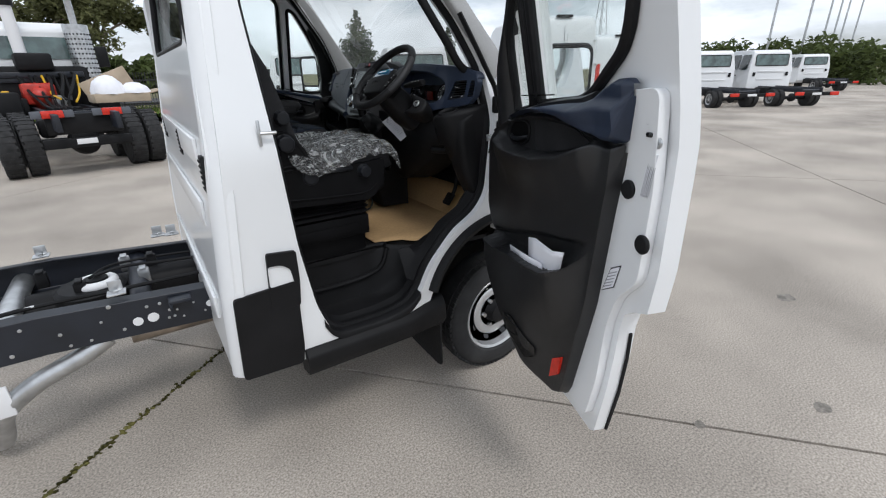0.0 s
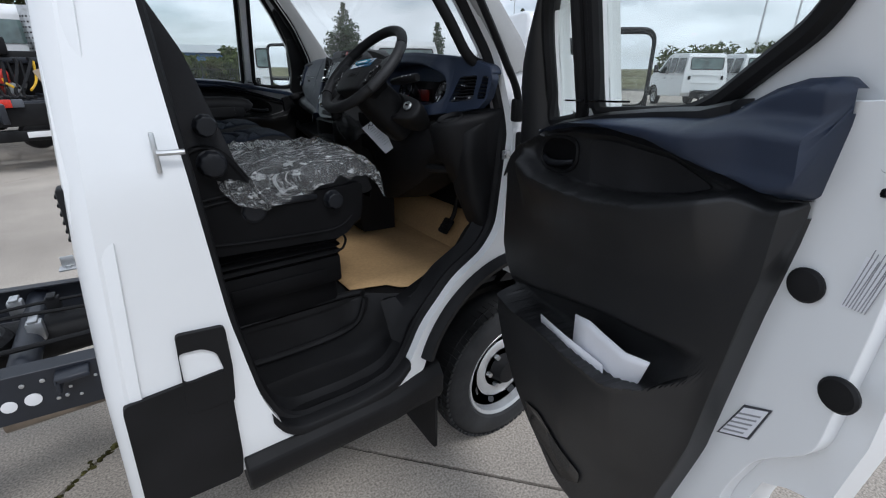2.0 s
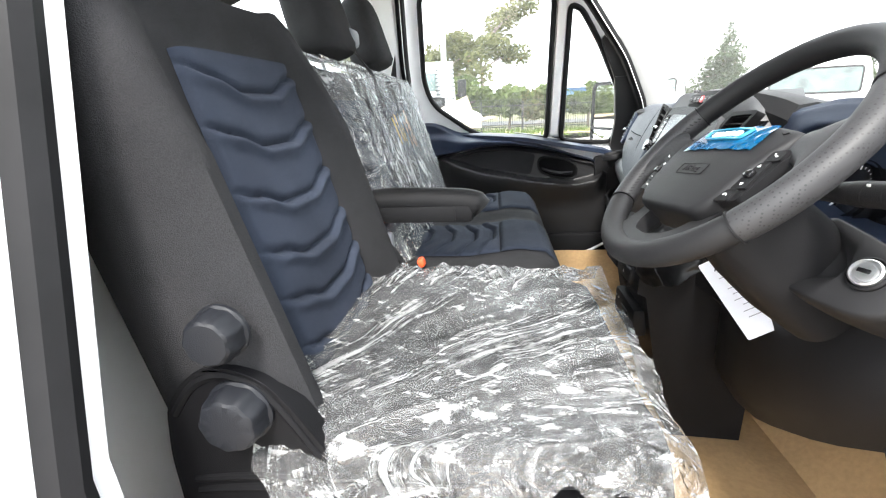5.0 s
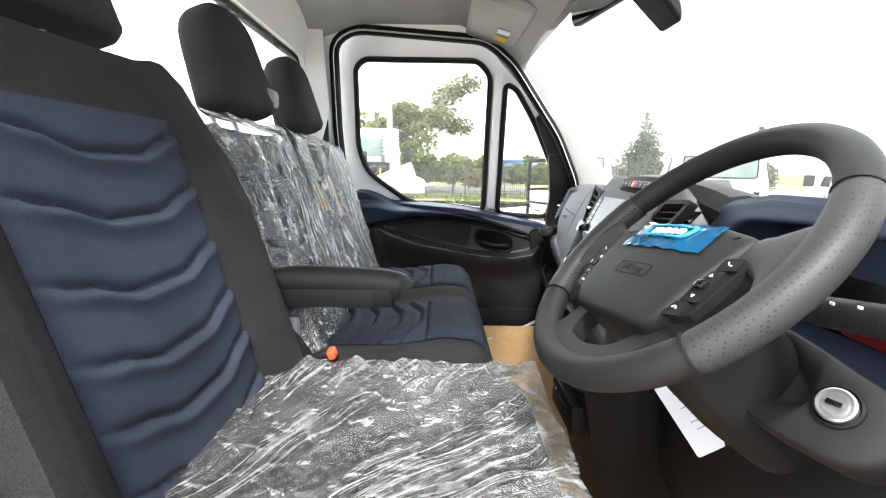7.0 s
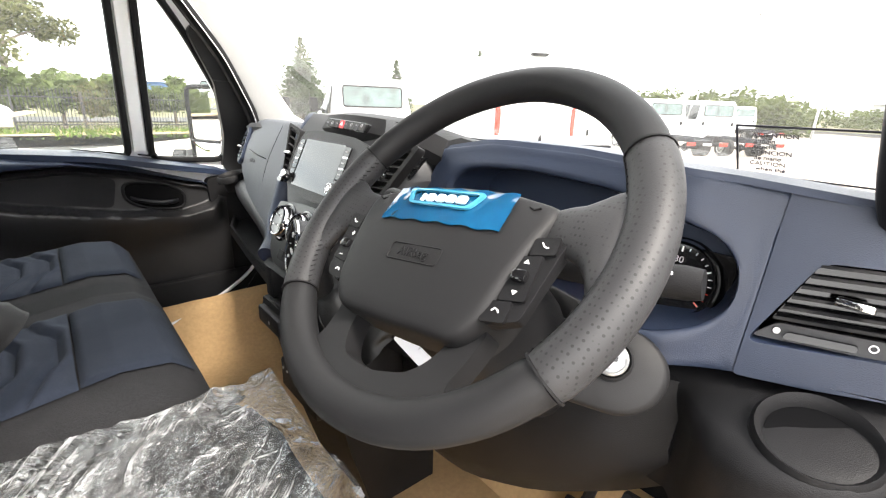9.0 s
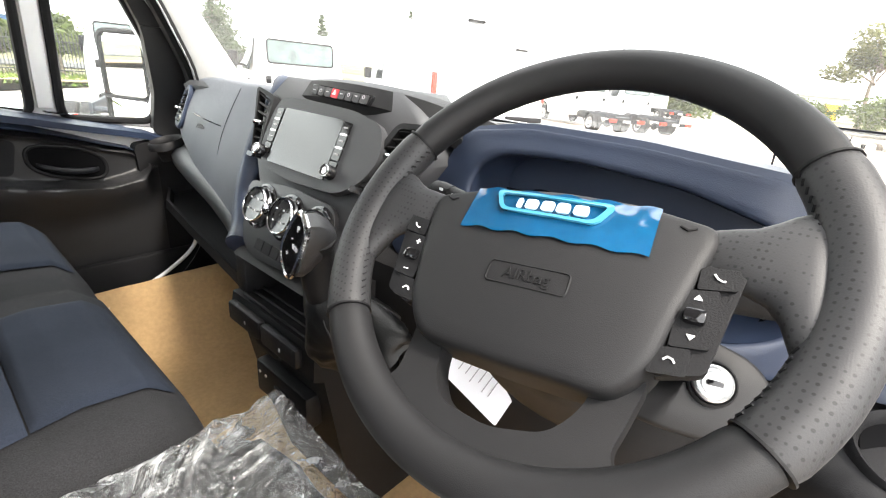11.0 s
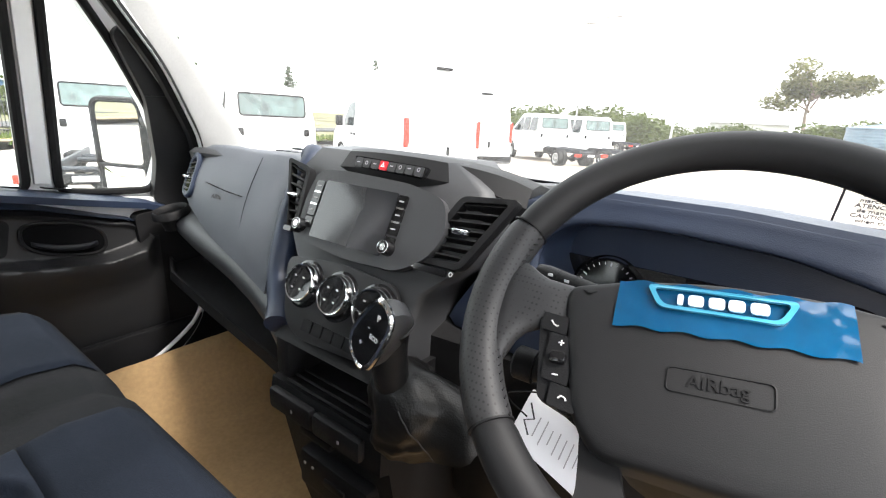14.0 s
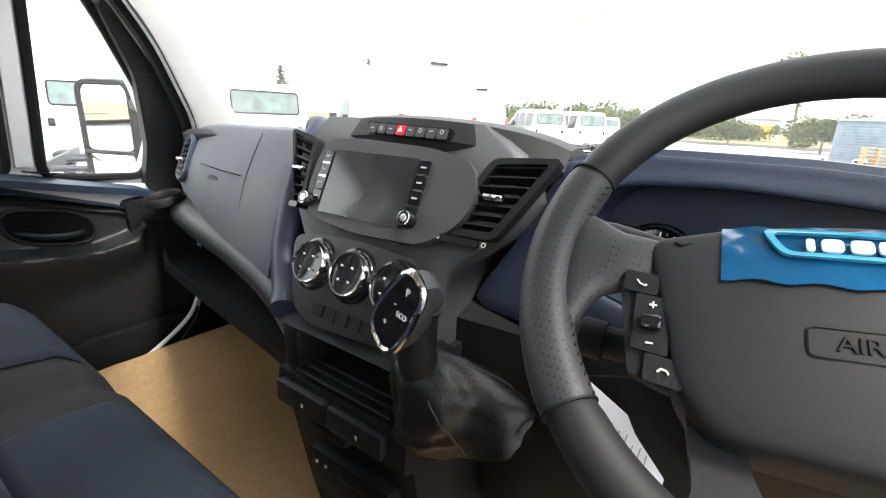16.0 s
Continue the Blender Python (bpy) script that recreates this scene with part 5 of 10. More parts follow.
def vent_slats(parent, corners, place, rows, material, knob=True, back=0.03):
    """A louvred outlet: dark box, slats and a chrome slider."""
    tl, tr, br, bl = [Vector(c) for c in corners]
    bm = B()
    plate(bm, [[tuple(tl), tuple(tr), tuple(br), tuple(bl)]], 0.004, place(-back))
    vent = part("air_vent", bm, GLOSS_BLACK, parent, "louvred air vent")
    for k in range(rows):
        t = (k + 0.5) / rows
        a, b = tl.lerp(bl, t), tr.lerp(br, t)
        bm = B()
        dz = (tl - bl).length / rows * 0.30
        loft(bm, [[place(-0.020)(p.x, p.y + dz * 0.2, 0), place(0.0)(p.x, p.y + dz, 0), place(0.003)(p.x, p.y + dz * 0.4, 0), place(-0.020)(p.x, p.y - dz * 0.5, 0)] for p in (a.lerp(b, 0.02), a.lerp(b, 0.98))])
        part("slat", bm, material, vent)
    if knob:
        c = (tl + tr + br + bl) / 4
        bm = B()
        bx(bm, (0, 0, 0), (0.010, 0.028, 0.009), 0.003, M=Matrix.Translation(place(0.006)(c.x, c.y, 0)))
        part("slider", bm, CHROME, vent, "chrome vent slider")
    return vent


def build_dash():
    dash = thing("dashboard", (0.0, MID, 1.3), "dark grey and navy truck dashboard with centre screen", "dashboard")
    # top pad
    bm = B()
    rings = []
    for y in np.linspace(0.085, 1.775, 33):
        s = (y - MID) / 0.89
        zc = 1.655 + 0.012 * math.exp(-((y - 0.96) / 0.16) ** 2) - 0.02 * abs(s) ** 4
        xf = -0.115 - 0.03 * math.exp(-((y - 0.96) / 0.2) ** 2) + 0.06 * abs(s) ** 6
        xb = 0.085 + 0.10 * (1 - s * s)
        if y < 0.74:
            xf = 0.055
        rings.append([Vector((xf, y, zc - 0.03)), Vector((xf - 0.006, y, zc - 0.012)), Vector((xf + 0.012, y, zc)), Vector((xf * 0.4 + xb * 0.6, y, zc - 0.004)), Vector((xb, y, zc - 0.022)), Vector((xb, y, zc - 0.06)), Vector((xf + 0.03, y, zc - (0.045 if y < 0.74 else 0.07)))])
    loft(bm, rings)
    part("top_pad", bm, DARK_PL, dash)
    bm = B()
    for y0, y1 in ((0.40, 0.90), (1.05, 1.55)):
        bx(bm, (0.10, (y0 + y1) / 2, 1.653), (0.018, y1 - y0, 0.006), 0.002)
    part("defrost_slot", bm, GLOSS_BLACK, dash)
    # navy instrument surround with openings
    lip = rounded([(0.668, 1.575), (0.655, 1.615), (0.62, 1.634), (0.52, 1.641), (0.40, 1.636), (0.325, 1.620), (0.280, 1.606), (0.259, 1.582), (0.252, 1.555), (0.257, 1.530), (0.276, 1.510), (0.312, 1.498), (0.37, 1.49), (0.55, 1.488), (0.64, 1.51)], 0.02)
    v1 = rounded([(0.196, 1.596), (0.122, 1.602), (0.122, 1.524), (0.234, 1.508)], 0.012)
    v2 = rounded([(0.097, 1.602), (0.072, 1.598), (0.070, 1.530), (0.105, 1.526)], 0.01)
    def reach(loop, a):
        """How far a loop lies from the middle of the instruments in direction a."""
        best, d = 0.01, Vector((math.cos(a), math.sin(a)))
        for p, q in zip(loop, loop[1:] + loop[:1]):
            p, q = Vector(p) - mid, Vector(q) - mid
            e = q - p
            den = d.x * e.y - d.y * e.x
            if abs(den) > 1e-9:
                u, w = (p.x * e.y - p.y * e.x) / den, (p.x * d.y - p.y * d.x) / den
                if u > 0 and -1e-6 <= w <= 1 + 1e-6:
                    best = max(best, u)
        return best
    mid = Vector((0.455, 1.565))
    part_a = [(0.70, 1.655), (0.715, 1.62), (0.75, 1.54), (0.795, 1.462), (0.79, 1.448), (0.60, 1.43), (0.42, 1.44), (0.30, 1.463), (0.235, 1.4725), (0.235, 1.656), (0.30, 1.662), (0.45, 1.672), (0.60, 1.672)]
    rings = []
    for k, dx in ((0.0, 0.02), (0.0, 0.004), (0.06, -0.003), (0.14, -0.005), (0.3, -0.004), (0.5, -0.002), (0.75, 0.0), (0.93, 0.0), (1.0, 0.002), (1.0, 0.03)):
        ring = []
        for m_ in range(144):
            a = 2 * math.pi * m_ / 144
            r0, r1 = reach(lip, a), reach(part_a, a)
            r = r0 + (r1 - r0) * k
            u, v = mid.x + r * math.cos(a), mid.y + r * math.sin(a)
            ring.append(Vector((face_x(u, v) + dx, u, v)))
        rings.append(ring)
    bm = B()
    loft(bm, rings, caps=False)
    part("instrument_surround", bm, BLUE_PL, dash, "navy blue instrument surround", angle=60)
    bm = B()
    plate(bm, [dense(rounded([(0.235, 1.656), (0.235, 1.4725), (0.18, 1.48), (0.09, 1.497), (0.062, 1.53), (0.056, 1.59), (0.075, 1.628), (0.15, 1.648)], 0.006), 0.03), v1, v2], -0.03, face(0.0))
    part("vent_surround", bm, BLUE_PL, dash, "navy blue vent surround", bev=0.005, bseg=3)
    # hood roof running forward and cavity walls
    bm = B()
    topline = [p for p in rounded([(0.70, 1.648), (0.69, 1.658), (0.60, 1.675), (0.45, 1.675), (0.30, 1.665), (0.15, 1.650), (0.07, 1.628), (0.058, 1.60)], 0.02)]
    rings = []
    for dx, dz in ((0.0, -0.004), (0.004, 0.003), (0.05, 0.002), (0.12, -0.004), (0.16, -0.014)):
        rings.append([Vector((face_x(u, v) + dx, u, v + dz)) for u, v in topline])
    loft(bm, rings, wrap=False)
    part("hood_top", bm, BLUE_PL, dash, "navy blue instrument hood")
    bm = B()
    rings = []
    for dx, sc in ((0.0, 1.0), (0.05, 0.97), (0.085, 0.9)):
        rings.append([Vector((face_x(u, v) + dx, 0.455 + (u - 0.455) * sc, 1.565 + (v - 1.565) * sc)) for u, v in lip])
    loft(bm, rings, caps=False)
    part("instrument_cavity", bm, BLUE_PL, dash)
    # dials
    ix = face_x(0.4, 1.56) + 0.070
    for y, z, r in ((0.325, 1.533, 0.046), (0.585, 1.533, 0.046)):
        bm = B()
        c = Vector((ix, y, z))
        lathe(bm, c, (-0.96, 0, 0.28), [(0, r), (0.012, r), (0.014, r * 0.96), (0.006, r * 0.92), (0.006, 0.001)], n=40)
        part("dial_well", lathe(B(), c, (-0.96, 0, 0.28), [(-0.010, r * 1.12), (0.004, r * 1.12), (0.006, r * 1.09), (0.002, r * 1.04), (0.0, 0.001)], n=40), GLOSS_BLACK, dash)
        dial = part("dial", bm, GLOSS_BLACK, dash, "round black instrument dial")
        u, v, d = axes((-0.96, 0, 0.28))
        for k in range(21):
            a = radians(215 - k * 12.5)
            e = (Vector((0, -1, 0)) * math.cos(a) + Vector((0.28, 0, 0.96)) * math.sin(a))
            p0, p1 = c + d * 0.0075 + e * r * (0.74 if k % 5 == 0 else 0.80), c + d * 0.0075 + e * r * 0.88
            bm = B()
            tube(bm, [p0, p1], 0.0011 if k % 5 == 0 else 0.0006, 4)
            part("tick", bm, SYMBOL if k < 18 else RED_LENS, dial)
        bm = B()
        e = (Vector((0, -1, 0)) * math.cos(radians(240)) + Vector((0.28, 0, 0.96)) * math.sin(radians(240)))
        tube(bm, [c + d * 0.010, c + d * 0.010 + e * r * 0.8], 0.0018, 6)
        part("needle", bm, SYMBOL, dial)
        bm = B()
        lathe(bm, c + d * 0.006, d, [(0, 0.011), (0.008, 0.010), (0.009, 0.001)], n=16)
        part("needle_cap", bm, GLOSS_BLACK, dial)
    for body, y, z in (("10", 0.355, 1.520), ("30", 0.325, 1.559), ("40", 0.300, 1.550), ("0", 0.345, 1.505)):
        writing("dial_number", body, 0.011, at_axes((ix - 0.010 + (z - 1.533) * 0.28, y, z), (0, -1, 0), (0.28, 0, 0.96), (-0.96, 0, 0.28)), SYMBOL, dash)
    bm = B()
    bx(bm, (ix - 0.004, 0.455, 1.522), (0.01, 0.066, 0.045), 0.004)
    part("display", bm, mat("red_display", (0.10, 0.008, 0.006), 0.2, var=0.05), dash, "dark red instrument display")
    for nm, loop, mt, dx in (("cavity_back", lip, BLUE_PL, 0.010), ("instrument_panel", [(u, min(v, 1.575)) for u, v in lip], GLOSS_BLACK, 0.006)):
        bm = B()
        plate(bm, [rounded(loop, 0.004, 1)], 0.004, lambda u, v, dpt: Vector((ix + dx + dpt, 0.455 + (u - 0.455) * 0.93, 1.565 + (v - 1.565) * 0.93)))
        part(nm, bm, mt, dash)
    # vents right of the driver
    vent_slats(dash, [(0.196, 1.596), (0.122, 1.602), (0.122, 1.540), (0.222, 1.530)], face, 6, BLACK_PL)
    vent_slats(dash, [(0.097, 1.602), (0.072, 1.598), (0.070, 1.530), (0.105, 1.526)], face, 6, BLACK_PL, knob=False)
    bm = B()
    plate(bm, [rounded([(0.215, 1.531), (0.128, 1.538), (0.128, 1.522), (0.232, 1.513)], 0.006)], 0.006, face(-0.014))
    part("vent_base", bm, DARK_PL, dash)
    bm = B()
    plate(bm, [rounded([(0.205, 1.526), (0.155, 1.530), (0.154, 1.524), (0.207, 1.519)], 0.003)], 0.004, face(-0.006))
    part("vent_wheel", bm, GLOSS_BLACK, dash)
    bm = B()
    glyph(bm, face, 0.213, 1.524, 0.003, -0.0065, "dot")
    glyph(bm, face, 0.145, 1.530, 0.0035, -0.0065, "ring")
    part("vent_mark", bm, SYMBOL, dash, smooth=False)
    # lower driver panel with cup holder
    bm = B()
    rings = []
    for y, xt, zt, e in ((0.055, -0.05, 1.495, 0.0), (0.075, -0.075, 1.492, 0.3), (0.10, -0.10, 1.488, 0.8), (0.13, -0.115, 1.484, 1.0), (0.18, -0.125, 1.476, 1.0), (0.215, -0.13, 1.470, 0.9), (0.245, -0.135, 1.464, 0.5), (0.27, -0.135, 1.460, 0.1), (0.30, -0.135, 1.455, 0.0), (0.42, -0.145, 1.44, 0.0), (0.60, -0.165, 1.43, 0.0), (0.80, -0.21, 1.445, 0.0)):
        drop = 0.30 if y < 0.2 else 0.21
        rings.append([Vector((xt + 0.04, y, zt + 0.005)), Vector((xt, y, zt - 0.008)), Vector((xt - 0.075 * e, y, zt - 0.022)), Vector((xt - 0.098 * e, y, zt - 0.032)), Vector((xt - 0.102 * e, y, zt - 0.046)), Vector((xt - 0.085 * e, y, zt - 0.10)), Vector((xt - 0.065 * e, y, zt - 0.16)), Vector((xt - 0.045 * e + 0.02, y, zt - drop * 0.8)), Vector((xt + 0.06, y, zt - drop)), Vector((xt + 0.2, y, zt - drop)), Vector((xt + 0.2, y, zt))])
    loft(bm, rings)
    part("lower_panel", bm, BLACK_PL, dash, angle=60)
    # outer end panel reaching down to the toe board
    bm = B()
    rings = []
    for z, x0, x1, w in ((1.49, -0.06, 0.12, 0.10), (1.42, -0.165, 0.12, 0.13), (1.33, -0.165, 0.12, 0.135), (1.2, -0.14, 0.12, 0.13), (1.08, -0.09, 0.12, 0.115), (0.98, -0.02, 0.12, 0.08), (0.94, 0.03, 0.10, 0.05)):
        ring = [Vector((x1, 0.062, z))]
        for a in np.linspace(0, 180, 13):
            c, q = math.cos(radians(a)), math.sin(radians(a))
            ring.append(Vector((x0 + 0.05 - 0.05 * q ** 0.6, 0.068 + w * (0.5 - 0.5 * math.copysign(abs(c) ** 0.7, c)), z)))
        ring.append(Vector((x1, 0.068 + w, z)))
        rings.append(ring)
    loft(bm, rings)
    part("end_panel", bm, BLACK_PL, dash, "black dashboard end panel", angle=60)
    bm = B()
    lathe(bm, (-0.172, 0.158, 1.462), (-0.35, 0, 0.94), [(-0.05, 0.030), (-0.005, 0.036), (0.004, 0.040), (0.008, 0.044), (0.004, 0.047), (-0.012, 0.048)], n=32, caps=False)
    cup = part("cup_holder", bm, BLACK_PL, dash, "round cup holder")
    # black disc painted in for the shade down the cup
    bm = B()
    lathe(bm, (-0.167, 0.158, 1.457), (-0.35, 0, 0.94), [(0, 0.037), (0.003, 0.036), (0.0035, 0.001)], n=28)
    part("cup_well", bm, SHADE_BLACK, cup)
    # knee bolster that hangs under the column
    bm = B()
    rings = []
    for y in np.linspace(0.27, 0.78, 12):
        t = (y - 0.27) / 0.51
        sag = math.sin(math.pi * min(1, max(0, t))) ** 0.6
        zb = float(np.interp(y, [0.27, 0.43, 0.58, 0.70, 0.78], [1.28, 1.165, 1.085, 1.05, 1.05]))
        xf = -0.155 - 0.045 * sag
        rings.append([Vector((-0.10, y, 1.45)), Vector((xf + 0.02, y, 1.44)), Vector((xf, y, 1.36)), Vector((xf + 0.01, y, zb + 0.06)), Vector((xf + 0.05, y, zb)), Vector((0.02, y, zb - 0.02)), Vector((0.1, y, zb + 0.1)), Vector((0.1, y, 1.45))])
    loft(bm, rings)
    part("knee_bolster", bm, BLACK_PL, dash)
    bm = B()
    tube(bm, [(-0.17, 0.30, 1.27), (-0.16, 0.20, 1.28), (-0.1, 0.10, 1.30)], 0.016, 8, k=4)
    part("lower_rail", bm, BLACK_PL, dash)
    # centre stack: body
    bm = B()
    rings = []
    for z, y0, y1, dep in ((1.695, 0.80, 1.125, 0.10), (1.66, 0.745, 1.155, 0.10), (1.60, 0.715, 1.165, 0.12), (1.55, 0.745, 1.13, 0.14), (1.51, 0.795, 1.09, 0.16), (1.45, 0.80, 1.06, 0.16), (1.40, 0.80, 1.045, 0.16)):
        x = stack_x(z) + 0.012
        rings.append([Vector((x + dep, y1, z)), Vector((x + 0.015, y1, z)), Vector((x, y1 - 0.012, z)), Vector((x, y0 + 0.012, z)), Vector((x + 0.015, y0, z)), Vector((x + dep, y0, z))])
    loft(bm, rings)
    part("stack_body", bm, SATIN_PL, dash, "grey centre stack housing", angle=50)
    # crown above the screen
    bm = B()
    rings = []
    for y in np.linspace(0.70, 1.16, 20):
        t = (y - 0.93) / 0.23
        z = 1.703 - 0.02 * t * t - 0.012 * abs(t) ** 6
        x = -0.178 + 0.05 * t * t
        rings.append([Vector((x, y, z - 0.05)), Vector((x - 0.004, y, z - 0.03)), Vector((x + 0.012, y, z - 0.004)), Vector((x + 0.04, y, z)), Vector((x + 0.12, y, z - 0.02)), Vector((x + 0.13, y, z - 0.06))])
    loft(bm, rings)
    part("stack_crown", bm, MID_PL, dash)
    # button bar
    bm = B()
    plate(bm, [rounded([(0.998, 1.687), (0.838, 1.683), (0.844, 1.667), (0.985, 1.671)], 0.005)], 0.006, stack(0.004))
    bar = part("button_bar", bm, GLOSS_BLACK, dash)
    for k in range(8):
        y0 = 0.990 - k * 0.0182
        bm = B()
        plate(bm, [rounded([(y0, 1.6845 - k * 0.0004), (y0 - 0.0168, 1.6842 - k * 0.0004), (y0 - 0.0162, 1.6705 - k * 0.0003), (y0 - 0.001, 1.6708 - k * 0.0003)], 0.002)], 0.004, stack(0.009))
        b = part("button", bm, mat("hazard_red", (0.55, 0.02, 0.03), 0.35, var=0.05) if k == 3 else DARK_PL, bar, "red hazard warning button" if k == 3 else "")
        bm = B()
        glyph(bm, stack, y0 - 0.0085, 1.677, 0.0042 if k == 3 else 0.003, 0.0135, "tri" if k == 3 else "ring" if k % 2 else "bar")
        part("symbol", bm, SYMBOL if k == 3 else PRINT_GREY, b, smooth=False)
    # screen bezel
    bez = rounded([(1.068, 1.655), (1.0, 1.660), (0.86, 1.656), (0.79, 1.643), (0.772, 1.60), (0.79, 1.565), (0.835, 1.537), (0.95, 1.532), (1.05, 1.540), (1.075, 1.565), (1.078, 1.61)], 0.02)
    bm = B()
    plate(bm, [bez], 0.014, stack(0.0))
    unit = part("screen_unit", bm, DARK_PL, dash, "dark infotainment unit", bev=0.004)
    bm = B()
    plate(bm, [rect(0.874, 1.550, 1.036, 1.640, 0.003)], 0.002, stack(0.0145))
    part("screen", bm, SCREEN, unit, "dark glossy touch screen", smooth=False)
    bm = B()
    plate(bm, [[(1.0345, 1.636), (0.955, 1.6385), (0.995, 1.615), (1.0345, 1.575)]], 0.0006, stack(0.0168))
    for side_, yc in ((1, 1.049), (-1, 0.862)):
        for k in range(4):
            zc = 1.629 - k * 0.0195
            bm = B()
            plate(bm, [rect(yc - 0.009, zc - 0.0085, yc + 0.009, zc + 0.0085, 0.002)], 0.003, stack(0.0145))
            kb = part("key", bm, GLOSS_BLACK, unit)
            bm2 = B()
            glyph(bm2, stack, yc, zc, 0.0045, 0.018, "bar")
            part("key_mark", bm2, PRINT_GREY, kb, smooth=False)
            if k in (1, 2):
                bm2 = B()
                plate(bm2, [rect(yc - 0.008, zc + 0.0085, yc + 0.008, zc + 0.011, 0.0008)], 0.003, stack(0.015))
                part("key_trim", bm2, CHROME, kb)
        bm2 = B()
        zc = 1.563
        yk = 1.063 if side_ > 0 else 0.861
        c = stack(0.014)(yk, zc, 0)
        lathe(bm2, c, (-0.9, 0, 0.43), [(0, 0.0115), (0.014, 0.0105), (0.016, 0.009), (0.0155, 0.001)], n=24)
        part("rotary_knob", bm2, GLOSS_BLACK, unit)
        bm2 = B()
        lathe(bm2, c + Vector((-0.9, 0, 0.43)) * 0.0150, (-0.9, 0, 0.43), [(0, 0.0100), (0.0010, 0.0096), (0.0008, 0.0088)], n=24)
        part("knob_ring", bm2, CHROME, unit)
    bm.free()
    # centre vents
    for corners in ([(0.762, 1.646), (0.695, 1.652), (0.745, 1.568), (0.806, 1.566)], [(1.160, 1.662), (1.108, 1.650), (1.094, 1.560), (1.112, 1.556)]):
        cu_, cv_ = sum(c[0] for c in corners) / 4, sum(c[1] for c in corners) / 4
        bm = B()
        big = [(cu_ + (u - cu_) * 1.16 + math.copysign(0.006, u - cu_), cv_ + (v - cv_) * 1.04 + math.copysign(0.006, v - cv_)) for u, v in corners]
        plate(bm, [rounded(big, 0.012), rounded(list(corners), 0.006)], 0.016, stack(-0.008))
        part("vent_frame", bm, BLACK_PL, dash, bev=0.003)
        vent_slats(dash, corners, lambda b: stack(b + 0.004), 7, BLACK_PL)
    for y0, y1 in ((0.806, 0.752), (1.105, 1.085)):
        bm = B()
        plate(bm, [rect(min(y0, y1), 1.548, max(y0, y1), 1.556, 0.003)], 0.006, stack(0.012))
        part("vent_wheel", bm, GLOSS_BLACK, dash)
    bm = B()
    glyph(bm, stack, 0.812, 1.5525, 0.0028, 0.0125, "dot")
    glyph(bm, stack, 0.746, 1.5535, 0.003, 0.0125, "ring")
    part("vent_mark", bm, SYMBOL, dash, smooth=False)
    # climate panel with three chrome knobs
    pan = rounded([(1.078, 1.512), (0.95, 1.525), (0.83, 1.520), (0.81, 1.49), (0.845, 1.41), (0.99, 1.402), (1.035, 1.42)], 0.025)
    bm = B()
    plate(bm, [pan], 0.008, stack(0.002))
    clim = part("climate_panel", bm, CLIMATE_PL, dash, "black climate control panel", bev=0.003)
    for y in (1.010, 0.930, 0.852):
        z = 1.480
        c = stack(0.010)(y, z, 0)
        ax = (-0.9, 0, 0.43)
        bm = B()
        lathe(bm, c, ax, [(0, 0.0325), (0.014, 0.0318), (0.0175, 0.0303), (0.0165, 0.0285)], n=36, caps=False)
        part("knob_well", lathe(B(), c, ax, [(-0.004, 0.041), (0.0015, 0.040), (0.0025, 0.036), (0.001, 0.034)], n=36), GLOSS_BLACK, clim)
        kn = part("climate_knob", bm, CHROME, clim, "chrome-ringed climate knob")
        bm = B()
        lathe(bm, c, ax, [(0.0, 0.029), (0.0155, 0.0287), (0.0145, 0.024), (0.0150, 0.001)], n=36)
        part("knob_face", bm, GLOSS_BLACK, kn)
        for a in range(4):
            bm = B()
            e = (Vector((0, -1, 0)) * math.cos(radians(90 * a + 45)) + Vector((0.43, 0, 0.9)) * math.sin(radians(90 * a + 45))) * 0.014
            p = c + Vector(ax).normalized() * 0.018 + e
            bx(bm, tuple(p), (0.0012, 0.004, 0.003), 0.0004)
            part("knob_mark", bm, SYMBOL, kn, smooth=False)
    for k in range(5):
        y = 0.985 - k * 0.0245
        bm = B()
        plate(bm, [rect(y - 0.0215, 1.416, y, 1.433, 0.0015)], 0.004, stack(0.009))
        part("blank_switch", bm, BLACK_PL, clim)
    # lower console
    bm = B()
    sec = lambda y: [Vector((-0.305, y, 1.402)), Vector((-0.315, y, 1.395)), Vector((-0.318, y, 1.392)), Vector((-0.22, y, 1.392)), Vector((-0.22, y, 1.325)), Vector((-0.325, y, 1.318)), Vector((-0.328, y, 1.30)), Vector((-0.33, y, 1.26)), Vector((-0.31, y, 1.25)), Vector((-0.30, y, 1.2)), Vector((-0.27, y, 1.05)), Vector((-0.22, y, 0.87)), Vector((-0.05, y, 0.86)), Vector((-0.05, y, 1.40))]
    loft(bm, [sec(y) for y in (0.79, 0.82, 0.90, 0.98, 1.035, 1.05)])
    part("lower_console", bm, BLACK_PL, dash, "black lower console with an open tray")
    for y in (0.80, 1.03):
        bm = B()
        bx(bm, (-0.268, y, 1.357), (0.10, 0.035, 0.072), 0.006)
        part("tray_cheek", bm, BLACK_PL, dash)
    for k in range(3):
        bm = B()
        tube(bm, [(-0.322 + 0.018 * k, 0.82, 1.327), (-0.322 + 0.018 * k, 1.01, 1.327)], 0.003, 6)
        part("tray_ridge", bm, BLACK_PL, dash)
